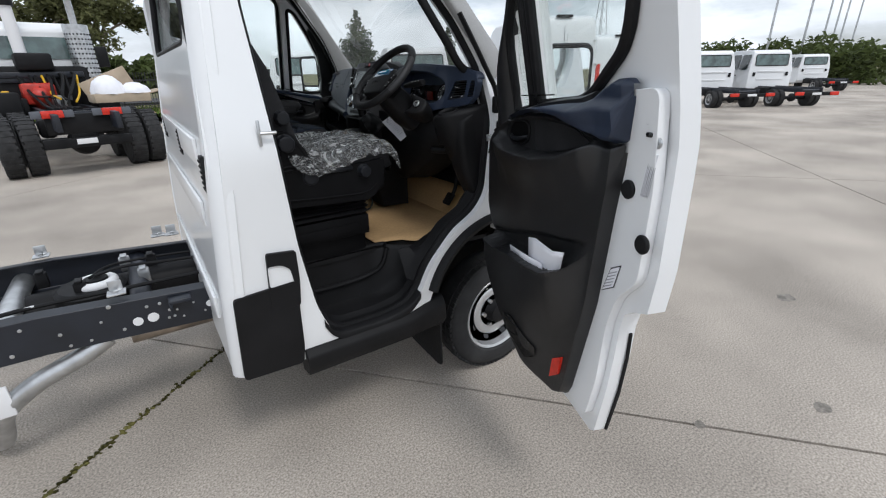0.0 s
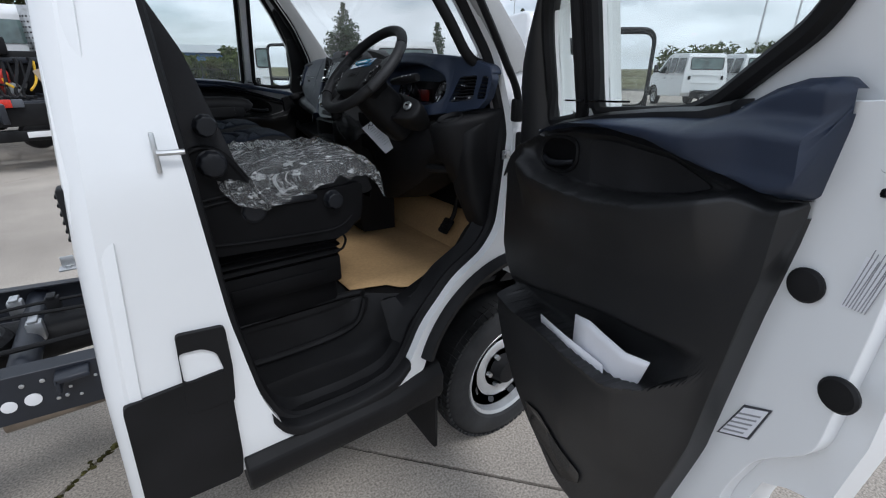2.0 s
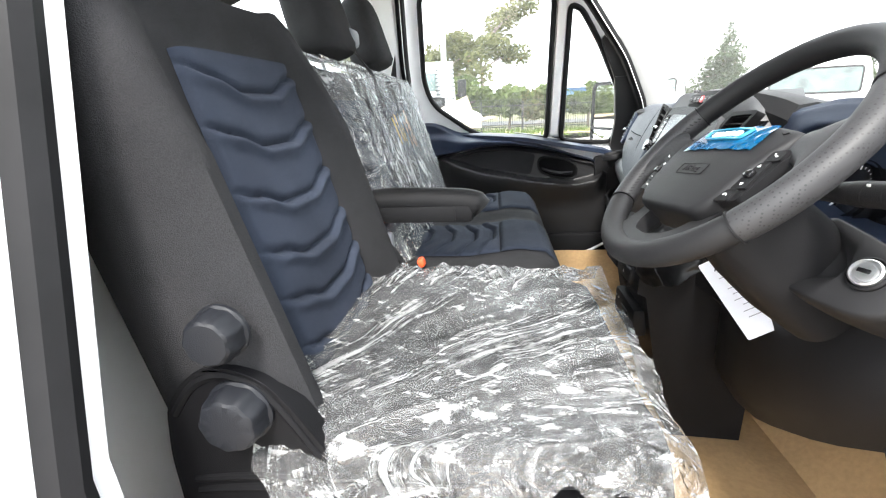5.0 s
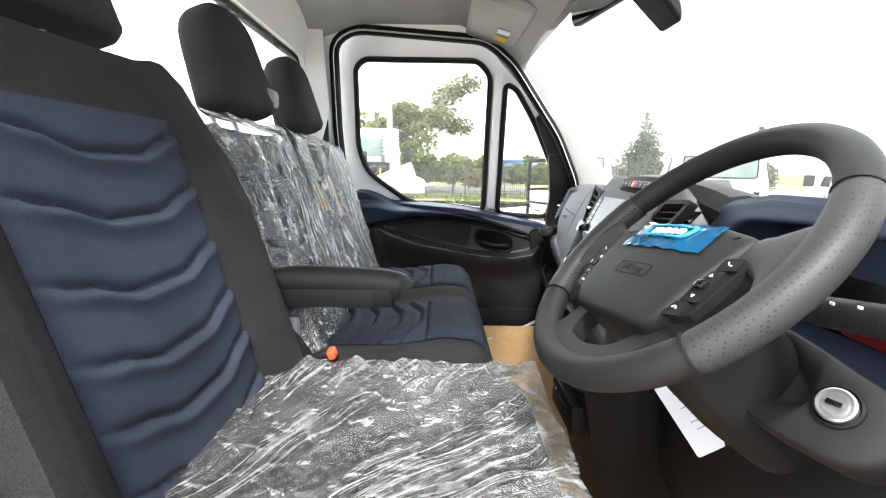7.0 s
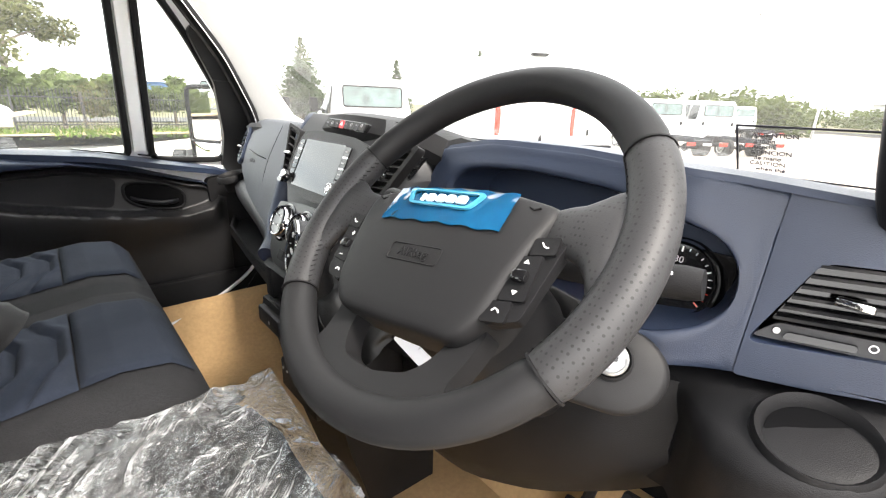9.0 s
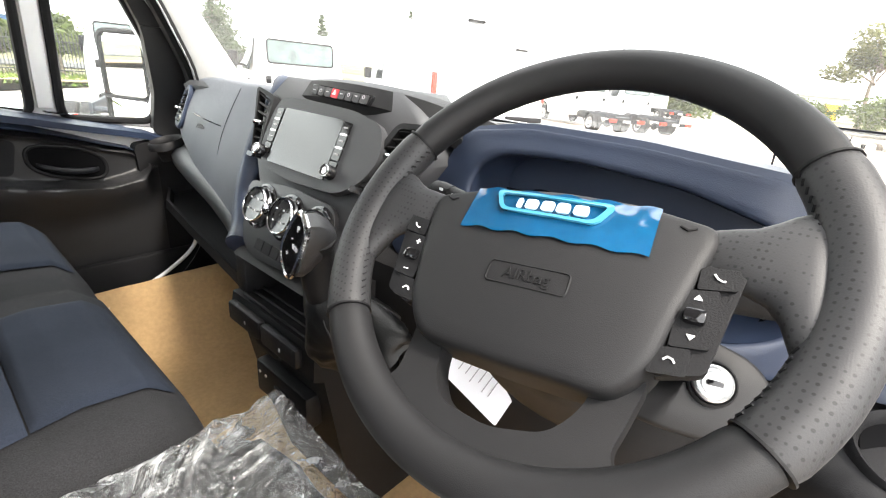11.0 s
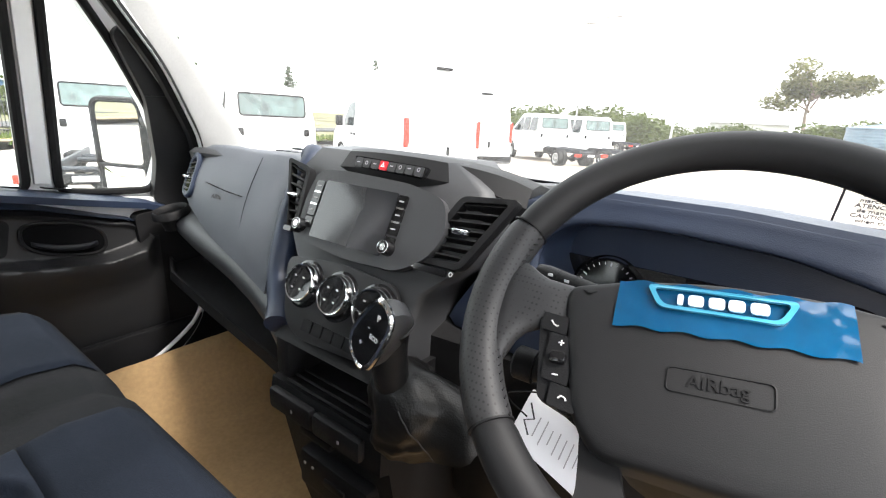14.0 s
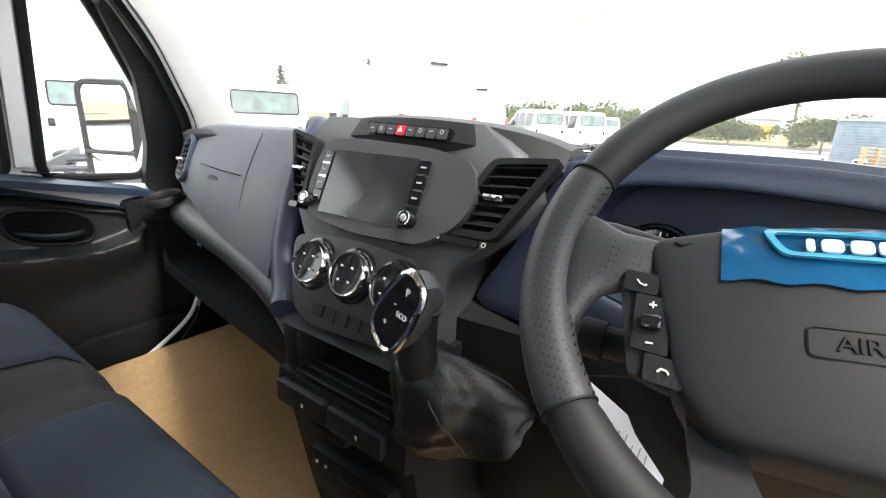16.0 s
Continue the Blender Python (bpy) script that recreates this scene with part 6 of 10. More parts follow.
    for y0, y1 in ((0.93, 1.038), (0.82, 0.926)):
        bm = B()
        bx(bm, (-0.335, (y0 + y1) / 2, 1.29), (0.016, y1 - y0, 0.038), 0.006)
        dr = part("drawer", bm, BLACK_PL, dash)
        bm = B()
        bx(bm, (-0.344, (y0 + y1) / 2 - 0.01, 1.290), (0.001, 0.004, 0.006), 0.0003)
        part("drawer_mark", bm, PRINT_GREY, dr, smooth=False)
    bm = B()
    bx(bm, (-0.306, 0.905, 1.165), (0.036, 0.165, 0.072), 0.008)
    bx(bm, (-0.325, 0.895, 1.17), (0.006, 0.05, 0.014), 0.003)
    bx(bm, (-0.31, 0.95, 1.235), (0.02, 0.08, 0.014), 0.004)
    part("socket_box", bm, BLACK_PL, dash)
    for y in (0.96, 0.98):
        bm = B()
        lathe(bm, (-0.3235, y - 0.01, 1.180), (-1, 0, 0), [(0, 0.003), (0.002, 0.0028), (0.0025, 0.0005)], n=8)
        part("box_screw", bm, STEEL, dash)
    # passenger side: airbag panel, navy rim, cup holder, shelf
    def panel_x(y, z):
        return -0.166 + 0.42 * (z - 1.559) - 0.10 * max(0.0, 1.44 - y) + 0.19 * max(0.0, y - 1.44)
    bm = B()
    rings = []
    for y, zt, zb in ((1.735, 1.60, 1.53), (1.722, 1.632, 1.510), (1.68, 1.650, 1.495), (1.60, 1.656, 1.480), (1.50, 1.660, 1.462), (1.40, 1.662, 1.45), (1.30, 1.664, 1.435), (1.22, 1.665, 1.42), (1.175, 1.66, 1.412)):
        sec = []
        for t in np.linspace(0, 1, 9):
            z = zt + (zb - zt) * t
            sec.append(Vector((panel_x(y, z) - 0.014 * math.sin(math.pi * t), y, z)))
        sec += [Vector((panel_x(y, zb) + 0.08, y, zb)), Vector((panel_x(y, zt) + 0.08, y, zt - 0.01)), Vector((panel_x(y, zt) + 0.015, y, zt + 0.006))]
        rings.append(sec)
    loft(bm, rings)
    part("airbag_panel", bm, GREY_PL, dash, "grey passenger airbag panel")
    bm = B()
    for yy in (1.335,):
        tube(bm, [Vector((panel_x(yy, z) - 0.0148 * math.sin(math.pi * max(0, min(1, (1.66 - z) / 0.21))) - 0.0005, yy - 0.06 * (1.66 - z), z)) for z in np.linspace(1.655, 1.48, 8)], 0.0007, 5)
    tube(bm, [Vector((panel_x(y, 1.572) - 0.0155, y, 1.572 + 0.01 * (y - 1.45))) for y in np.linspace(1.35, 1.57, 6)], 0.0014, 5)
    part("panel_seam", bm, GLOSS_BLACK, dash)
    bm = text_mesh("AIRbag", 0.016, at_axes((panel_x(1.46, 1.556) - 0.0158, 1.465, 1.553), (0.10, -0.99, 0), (0.38, 0, 0.92), (-0.92, 0, 0.38)))
    part("airbag_mark", bm, DARK_PL, dash, "moulded airbag lettering", smooth=False)
    bm = B()
    tube(bm, [(-0.118, 1.19, 1.672), (-0.128, 1.172, 1.665), (-0.165, 1.165, 1.62), (-0.205, 1.155, 1.55), (-0.245, 1.13, 1.47), (-0.275, 1.09, 1.42), (-0.30, 1.065, 1.40)], 0.024, 12, k=5)
    part("navy_rim", bm, BLUE_PL, dash, "navy blue panel rim")
    bm = B()
    on_panel = lambda b: (lambda u, v, dpt: Vector((panel_x(u, v) - 0.024 - b - dpt, u, v)))
    ring_ = rounded([(1.716, 1.612), (1.690, 1.630), (1.664, 1.620), (1.660, 1.540), (1.676, 1.522), (1.712, 1.530)], 0.014)
    tube(bm, [on_panel(-0.010)(u, v, 0) for u, v in ring_], 0.008, 8, closed=True)
    part("vent_rim", bm, BLUE_PL, dash, "navy blue vent rim")
    vent_slats(dash, [(1.710, 1.608), (1.668, 1.618), (1.668, 1.535), (1.710, 1.536)], on_panel, 6, DARK_PL, back=0.008)
    # grey sweep with the cup holder
    bm = B()
    rings = []
    for x, y, z in ((-0.10, 1.86, 1.448), (-0.115, 1.80, 1.455), (-0.135, 1.72, 1.450), (-0.15, 1.62, 1.438), (-0.168, 1.50, 1.430), (-0.188, 1.38, 1.424), (-0.212, 1.26, 1.414), (-0.236, 1.16, 1.398), (-0.26, 1.09, 1.382), (-0.278, 1.05, 1.368)):
        c = Vector((x, y, z))
        w = 0.045
        rings.append([c + Vector((0.10, 0, 0.02)), c + Vector((0.03, 0, 0.015)), c + Vector((-0.01, 0, 0.0)), c + Vector((-0.028, 0, -0.02)), c + Vector((-0.025, 0, -w)), c + Vector((0.0, 0, -w - 0.012)), c + Vector((0.10, 0, -w))])
    loft(bm, rings)
    part("dash_sweep", bm, SATIN_PL, dash, "grey sweeping dash shelf edge", angle=60)
    bm = B()
    lathe(bm, (-0.150, 1.79, 1.462), (-0.25, 0, 1), [(-0.05, 0.032), (-0.004, 0.038), (0.006, 0.041), (0.009, 0.045), (0.005, 0.049), (-0.012, 0.052)], n=36, caps=False)
    cup = part("cup_holder", bm, BLACK_PL, dash, "round cup holder")
    # black disc in place of the dark depth of the cup
    bm = B()
    lathe(bm, (-0.148, 1.79, 1.452), (-0.25, 0, 1), [(0, 0.038), (0.003, 0.037), (0.0032, 0.001)], n=28)
    part("cup_well", bm, SHADE_BLACK, cup)
    # open shelf below
    bm = B()
    loft(bm, [[Vector((-0.02, y, 1.42)), Vector((-0.02, y, z + 0.0)), Vector((x, y, z - 0.012)), Vector((x - 0.008, y, z + 0.012)), Vector((x - 0.016, y, z + 0.014)), Vector((x - 0.02, y, z - 0.01)), Vector((x + 0.02, y, z - 0.05)), Vector((0.1, y, z - 0.08)), Vector((0.1, y, 1.42))] for x, y, z in ((-0.12, 1.87, 1.29), (-0.17, 1.75, 1.285), (-0.20, 1.5, 1.275), (-0.23, 1.2, 1.262), (-0.25, 1.04, 1.255))])
    part("open_shelf", bm, BLACK_PL, dash, "black open shelf under the dash")
    bm = B()
    loft(bm, [[Vector((0.05, y, 1.30)), Vector((-0.08, y, 1.22)), Vector((-0.02, y, 1.1)), Vector((0.1, y, 0.95)), Vector((0.2, y, 1.3))] for y in (1.05, 1.86)])
    part("footwell_panel", bm, BLACK_PL, dash)
    return dash


DASH = build_dash()


# ---- steering wheel and column ----
def build_wheel():
    C = Vector((-0.355, 0.437, 1.618))
    L, U, N = Vector((0, -1, 0)), Vector((0.703, 0, 0.711)), Vector((-0.711, 0, 0.703))
    sw = thing("steering_wheel", tuple(C), "dark grey leather steering wheel with airbag pad and blue film", "steering wheel")

    turn = (math.cos(radians(9)), math.sin(radians(9)))

    def W(u, v, w=0.0):
        """across to the right, up in the rim's plane, towards the driver; the wheel is turned a little to the left"""
        return C + L * (u * turn[0] - v * turn[1]) + U * (u * turn[1] + v * turn[0]) + N * w

    def F(u, v, w=0.0):
        """the same axes on the column, which doesn't turn"""
        return C + L * u + U * v + N * w
    place = lambda b: (lambda u, v, dpt: W(u, v, b + dpt))
    R = 0.180
    for name, a0, a1, rr, lab in (("rim_top", 27, 153, 0.0182, "smooth dark rim leather"), ("rim_left", 153, 215, 0.0192, "perforated rim leather"), ("rim_right", -35, 27, 0.0192, "perforated rim leather"), ("rim_bottom", 215, 325, 0.0182, "smooth dark rim leather")):
        bm = B()
        pts = []
        for k in range(29):
            a = radians(a0 + (a1 - a0) * k / 28)
            pts.append(W(R * math.cos(a), R * math.sin(a) * (0.985 if math.sin(a) < -0.6 else 1.0)))
        tube(bm, pts, lambda t, q=rr: q * (1.0 - 0.05 * (1 if t < 0.012 or t > 0.988 else 0)), 16, flat=0.95)
        part(name, bm, LEATHER if "t" in name[-2:] or "left" in name else MID_PL, sw, lab)
    for a in (27, 153, 215, 325):
        bm = B()
        p = W(R * math.cos(radians(a)), R * math.sin(radians(a)))
        tg = W(-math.sin(radians(a)), math.cos(radians(a))) - C
        lathe(bm, p - tg * 0.0008, tg, [(0, 0.0194), (0.0016, 0.0194)], n=20)
        part("rim_seam", bm, RUBBER, sw)
    # stitching along the inner side
    for a0, a1 in ((153, 215), (-35, 27)):
        for k in range(26):
            a = radians(a0 + (a1 - a0) * (k + 0.5) / 26)
            q = radians(a0 + (a1 - a0) * (k + 0.95) / 26)
            bm = B()
            r_ = R - 0.0185
            tube(bm, [W(r_ * math.cos(a), r_ * math.sin(a), 0.004), W((r_ + 0.001) * math.cos(q), (r_ + 0.001) * math.sin(q), 0.0075)], 0.0009, 4)
            part("stitch", bm, RUBBER, sw)
    # spokes
    for sg in (-1, 1):
        bm = B()
        rings = []
        for u, v, hh, w, th in ((0.080, 0.008, 0.018, -0.012, 0.006), (0.106, 0.009, 0.020, -0.007, 0.008), (0.118, 0.009, 0.021, -0.004, 0.010), (0.130, 0.008, 0.024, -0.003, 0.011), (0.140, 0.008, 0.029, -0.002, 0.0115), (0.148, 0.006, 0.037, -0.002, 0.012), (0.156, -0.003, 0.050, -0.002, 0.0125), (0.163, -0.004, 0.062, -0.002, 0.012), (0.170, -0.004, 0.066, -0.002, 0.008)):
            rings.append([W(sg * u, v + hh * math.copysign(abs(math.cos(a)) ** 0.8, math.cos(a)), w + th * math.sin(a)) for a in np.linspace(0, 2 * math.pi, 25)[:-1]])
        loft(bm, rings)
        part("side_spoke", bm, LEATHER, sw, "perforated leather spoke", angle=60)
    # dark hub behind the pad
    bm = B()
    loft(bm, [[W(u * k, -0.03 + v * k, w) for u, v in rounded([(-0.11, 0.05), (0.11, 0.05), (0.085, -0.07), (-0.085, -0.07)], 0.02)] for w, k in ((-0.014, 0.98), (-0.03, 0.95), (-0.06, 0.72), (-0.085, 0.6))])
    part("hub", bm, BLACK_PL, sw)
    # lower spoke: two arms round an opening, widening into the rim
    out_l = rounded([(-0.085, -0.080), (0.090, -0.080), (0.082, -0.118), (0.078, -0.134), (0.094, -0.150), (0.055, -0.168), (0.0, -0.176), (-0.055, -0.168), (-0.094, -0.150), (-0.078, -0.134), (-0.080, -0.115)], 0.010, 4)
    hole = rounded([(-0.056, -0.094), (0.061, -0.091), (0.055, -0.116), (0.041, -0.135), (0.005, -0.145), (-0.034, -0.141), (-0.049, -0.122)], 0.010, 4)
    bm = B()
    plate(bm, [dense(out_l, 0.012), dense(hole, 0.012)], 0.022, lambda u, v, dpt: W(u, v, -0.030 + dpt + 0.20 * max(0.0, -0.10 - v)))
    part("lower_spoke", bm, MID_PL, sw, bev=0.007, bseg=3)
    # airbag pad, domed
    out = dense(rounded([(-0.110, 0.027), (-0.06, 0.037), (0.0, 0.040), (0.06, 0.037), (0.110, 0.027), (0.113, 0.016), (0.100, -0.040), (0.091, -0.080), (0.072, -0.104), (0.0, -0.106), (-0.072, -0.104), (-0.091, -0.080), (-0.100, -0.040), (-0.113, 0.016)], 0.012, 3), 0.012)
    pz = lambda u, v: 0.017 - 1.3 * (v + 0.040) ** 2 - 0.55 * u * u
    bm = B()
    rings = []
    for k, w in ((1.0, -0.06), (1.0, -0.012), (0.992, -0.0065), (0.975, -0.0030), (0.95, -0.001), (0.9, 0.0), (0.75, 0.0), (0.5, 0.0), (0.25, 0.0), (0.02, 0.0)):
        ring = []
        for u, v in out:
            uu, vv = u * k, -0.033 + (v + 0.033) * k
            ring.append(W(uu, vv, (pz(uu, vv) if w > -0.05 else 0.02) + w))
        rings.append(ring)
    loft(bm, rings)
    part("airbag_pad", bm, MID_PL, sw, "dark grey airbag pad", angle=60)
    bm = B()
    tube(bm, [W(u, v, pz(u, v) + 0.0002) for u, v in rect(-0.030, -0.051, 0.031, -0.034, 0.004)], 0.0008, 4, closed=True)
    part("pad_mark_frame", bm, RUBBER, sw)
    part("pad_mark", text_mesh("AIRbag", 0.0125, at_axes(W(0.0, -0.0425, pz(0.0, -0.0425) + 0.0002), W(1, 0) - C, W(0, 1) - C, N)), RUBBER, sw, "moulded airbag lettering", smooth=False)
    for sg in (-1, 1):
        bm = B()
        tube(bm, [W(sg * 0.092 - 0.005, 0.0205, pz(0.09, 0.0205) + 0.0005), W(sg * 0.092, 0.018, pz(0.092, 0.018) + 0.0005), W(sg * 0.092 + 0.005, 0.0205, pz(0.097, 0.0205) + 0.0005)], 0.0009, 5)
        part("horn_mark", bm, RUBBER, sw)
    # protective film with a raised badge
    fz = lambda u, v: pz(u, v) + 0.0015
    bm = B()
    rows = []
    for v in np.linspace(-0.009, 0.0325, 13):
        row = []
        for u in np.linspace(-0.070, 0.074, 44):
            wob = 0.0011 * noise.noise((u * 70, v * 70, 2))
            edge = 0.0012 * math.sin(u * 210) * (1 if v < -0.006 or v > 0.030 else 0)
            row.append(W(u, v + edge - 0.01 * u, fz(u, v) + abs(wob)))
        rows.append(row)
    loft(bm, rows, wrap=False)
    film = part("protective_film", bm, FILM_BLUE, sw, "glossy blue protective film")
    bm = B()
    bl = rounded([(-0.050, 0.029), (0.046, 0.027), (0.036, 0.007), (-0.040, 0.009)], 0.006)
    bl2 = rounded([(-0.045, 0.0265), (0.041, 0.0245), (0.033, 0.0095), (-0.037, 0.0115)], 0.005)
    plate(bm, [dense(bl, 0.01), dense(bl2, 0.01)], 0.003, lambda u, v, dpt: W(u, v - 0.01 * u, fz(u, v) + 0.001 + dpt))
    part("badge_frame", bm, FILM_LIGHT, film, "raised badge outline under the film")
    for k, (u0, wd) in enumerate(((-0.028, 0.004), (-0.021, 0.010), (-0.008, 0.010), (0.004, 0.010), (0.017, 0.011))):
        bm = B()
        plate(bm, [rounded([(u0, 0.013), (u0 + wd, 0.013), (u0 + wd, 0.0225), (u0, 0.0225)], 0.003)], 0.002, lambda u, v, dpt: W(u, v - 0.01 * u, fz(u, v) + 0.0012 + dpt))
        part("badge_bar", bm, FILM_PALE, film)
    L0, U0 = W(1, 0) - C, W(0, 1) - C
    # spoke switches
    for sg in (-1, 1):
        bm = B()
        blk = [(sg * 0.094, 0.020), (sg * 0.118, 0.017), (sg * 0.106, -0.050), (sg * 0.080, -0.059)]
        W0 = W
        W = lambda u, v, w=0.0: W0(u + sg * 0.011, v - 0.0235, w - 0.017)
        place = lambda b: (lambda u, v, dpt: W(u, v, b + dpt))
        plate(bm, [rounded(blk, 0.004)], 0.010, place(0.012))
        sb = part("switch_block", bm, BLACK_PL, sw, bev=0.002)
        for k, (v0, v1) in enumerate(((0.003, 0.018), (-0.037, 0.001), (-0.056, -0.039))):
            bm = B()
            um = sg * (0.1035 - 0.0085 * k)
            plate(bm, [rounded([(um - 0.0105, v0 - 0.002 * sg), (um + 0.0105, v0 + 0.001 * sg), (um + 0.0105, v1 + 0.001 * sg), (um - 0.0105, v1 - 0.002 * sg)], 0.002)], 0.003, place(0.0222))
            kb = part("switch", bm, BLACK_PL, sb)
            if k == 1:
                bm = B()
                bx(bm, (0, 0, 0), (0.013, 0.010, 0.008), 0.003, M=at_axes(W(um, -0.018, 0.027), L0, U0, N))
                part("roller", bm, GLOSS_BLACK, kb)
                for vv in (-0.005, -0.031):
                    bm = B()
                    if sg < 0:
                        bx(bm, (0, 0, 0), (0.0045, 0.0010, 0.0008), 0, M=at_axes(W(um, vv, 0.0257), L0, U0, N))
                        if vv > -0.01:
                            bx(bm, (0, 0, 0), (0.0010, 0.0045, 0.0008), 0, M=at_axes(W(um, vv, 0.0257), L0, U0, N))
                    else:
                        s_ = 1 if vv > -0.01 else -1
                        plate(bm, [[(um - 0.0025, vv - 0.0016 * s_), (um + 0.0025, vv - 0.0016 * s_), (um, vv + 0.002 * s_)]], 0.0006, place(0.0255))
                    part("mark", bm, SYMBOL, kb, smooth=False)
            else:
                bm = B()
                vm = (v0 + v1) / 2
                pts = [W(um - 0.004, vm + (0.003 if k == 0 else -0.001), 0.0258), W(um - 0.001, vm - 0.001 if k == 0 else vm + 0.002, 0.0258), W(um + 0.003, vm - 0.003 if k == 0 else vm + 0.001, 0.0258), W(um + 0.005, vm - 0.002, 0.0258)]
                tube(bm, [W(um, vm, 0.0258).lerp(q, 0.7) for q in pts], 0.0007, 5)
                part("mark", bm, SYMBOL, kb, smooth=False)
        W = W0
    # column shroud
    col = thing("steering_column", (-0.25, 0.437, 1.45), "dark grey steering column shroud with ignition lock and stalks", "steering column")
    bm = B()
    rings = []
    for w, ru, rv in ((-0.045, 0.045, 0.04), (-0.055, 0.062, 0.05), (-0.09, 0.068, 0.055), (-0.14, 0.07, 0.06), (-0.20, 0.07, 0.06), (-0.27, 0.06, 0.05)):
        rings.append([F(ru * math.copysign(abs(math.cos(a)) ** 0.7, math.cos(a)), -0.03 + rv * math.copysign(abs(math.sin(a)) ** 0.7, math.sin(a)) - (0.018 if math.sin(a) < 0 else 0), w) for a in np.linspace(0, 2 * math.pi, 25)[:-1]])
    loft(bm, rings)
    part("shroud", bm, BLACK_PL, col)
    # ignition housing at the right: a rounded slab with the lock in its face
    ig = Vector((-0.249, 0.309, 1.497))
    iax = Vector((-0.76, -0.30, 0.58)).normalized()
    ix_ = (Vector((0.0, -1.0, 0.05)) - iax * Vector((0.0, -1.0, 0.05)).dot(iax)).normalized()
    iy_ = iax.cross(ix_)
    iy_ = iy_ if iy_.z > 0 else -iy_
    slab = rounded([(-0.105, 0.055), (-0.02, 0.040), (0.030, 0.034), (0.054, 0.012), (0.052, -0.022), (0.028, -0.046), (-0.03, -0.056), (-0.105, -0.055)], 0.02, 5)
    bm = B()
    rings = []
    for w, k in ((-0.11, 0.75), (-0.07, 0.92), (-0.035, 1.0), (-0.012, 1.0), (-0.004, 0.965), (-0.001, 0.90), (-0.001, 0.5), (-0.001, 0.05)):
        rings.append([ig + ix_ * (-0.02 + (u + 0.02) * k) + iy_ * (-0.006 + (v + 0.006) * k) + iax * (w - 0.35 * max(0.0, -u - 0.035)) for u, v in slab])
    loft(bm, rings)
    part("ignition_housing", bm, MID_PL, col, angle=55)
    bm = B()
    lathe(bm, ig - iax * 0.004, iax, [(0, 0.021), (0.006, 0.0205), (0.008, 0.0185), (0.003, 0.0165)], n=32, caps=False)
    part("lock_surround", bm, RUBBER, col)
    bm = B()
    lathe(bm, ig - iax * 0.004, iax, [(0, 0.0165), (0.010, 0.0162), (0.0115, 0.0145), (0.0085, 0.0125), (0.0085, 0.0105), (0.0115, 0.0095), (0.0115, 0.001)], n=32)
    lk = part("ignition_lock", bm, STEEL, col, "bright steel ignition lock")
    bm = B()
    u_, v_, _ = axes(iax)
    bx(bm, (0, 0, 0), (0.013, 0.005, 0.002), 0.0008, M=at_axes(ig + iax * 0.0095, u_, v_, iax))
    part("key_slot", bm, GLOSS_BLACK, lk)
    # stalks
    for p0, p1 in ((F(-0.06, 0.020, -0.055), F(-0.165, 0.032, -0.045)), (F(0.06, 0.030, -0.09), Vector((-0.247, 0.246, 1.594)))):
        bm = B()
        d = (p1 - p0)
        tube(bm, [p0, p0 + d * 0.35], lambda t: 0.010 + 0.004 * t, 12)
        tube(bm, [p0 + d * 0.35, p0 + d * 0.9, p1], lambda t: 0.0145 if t < 0.6 else 0.0125, 14)
        st = part("stalk", bm, BLACK_PL, col)
        for t in (0.45, 0.62, 0.78):
            bm = B()
            q = p0 + d * t
            lathe(bm, q, d, [(0, 0.0149), (0.0012, 0.0149)], n=16)
            part("stalk_band", bm, RUBBER, st)
            bm = B()
            bx(bm, tuple(q + N * 0.0146 + d * 0.05), (0.001, 0.005, 0.003), 0.0004)
            part("stalk_mark", bm, SYMBOL, st, smooth=False)
    bm = B()
    p0 = F(-0.085, -0.05, -0.06)
    tube(bm, [F(-0.06, -0.045, -0.07), F(-0.135, -0.055, -0.06)], 0.013, 14)
    lathe(bm, F(-0.135, -0.055, -0.06), F(-0.16, -0.056, -0.058) - F(-0.135, -0.055, -0.06), [(0, 0.016), (0.018, 0.016), (0.021, 0.012), (0.021, 0.001)], n=18)
    part("stalk", bm, BLACK_PL, col)
    # key tag hanging from the column
    tagob = thing("key_tag", (-0.22, 0.55, 1.40), "white paper tag with unreadable print hanging from the column", "tag")
    A, Bq = Vector((-0.252, 0.622, 1.408)), Vector((-0.200, 0.515, 1.311))
    a_ = (Bq - A).normalized()
    b_ = Vector((0.86, 0.0, 0.50))
    b_ = (b_ - a_ * b_.dot(a_)).normalized()
    c_ = b_.cross(a_)
    if c_.x > 0:
        c_ = -c_
    M = at_axes(A, b_, a_, c_)
    bm = B()
    plate(bm, [rounded([(-0.036, 0), (0.036, 0), (0.037, 0.150), (-0.037, 0.150)], 0.004)], 0.0006, lambda u, v, dpt: M @ Vector((u, v, dpt + 0.004 * math.sin(v * 20))))
    part("card", bm, PAPER, tagob)
    for k in range(9):
        bm = B()
        wd = (0.016, 0.02, 0.012, 0.018)[k % 4]
        plate(bm, [[(-wd, 0.026 + k * 0.0112), (wd * 0.7, 0.026 + k * 0.0112), (wd * 0.7, 0.0275 + k * 0.0112), (-wd, 0.0275 + k * 0.0112)]], 0.0004, lambda u, v, dpt: M @ Vector((u, v, dpt + 0.0009 + 0.004 * math.sin(v * 20))))
        part("print_line", bm, PRINT_GREY, tagob, smooth=False)
    bm = B()
    tube(bm, [M @ Vector((-0.018, 0.022, 0.002)), M @ Vector((-0.006, 0.008, 0.002)), M @ Vector((0.004, 0.02, 0.002)), M @ Vector((0.018, 0.006, 0.002))], 0.0012, 5)
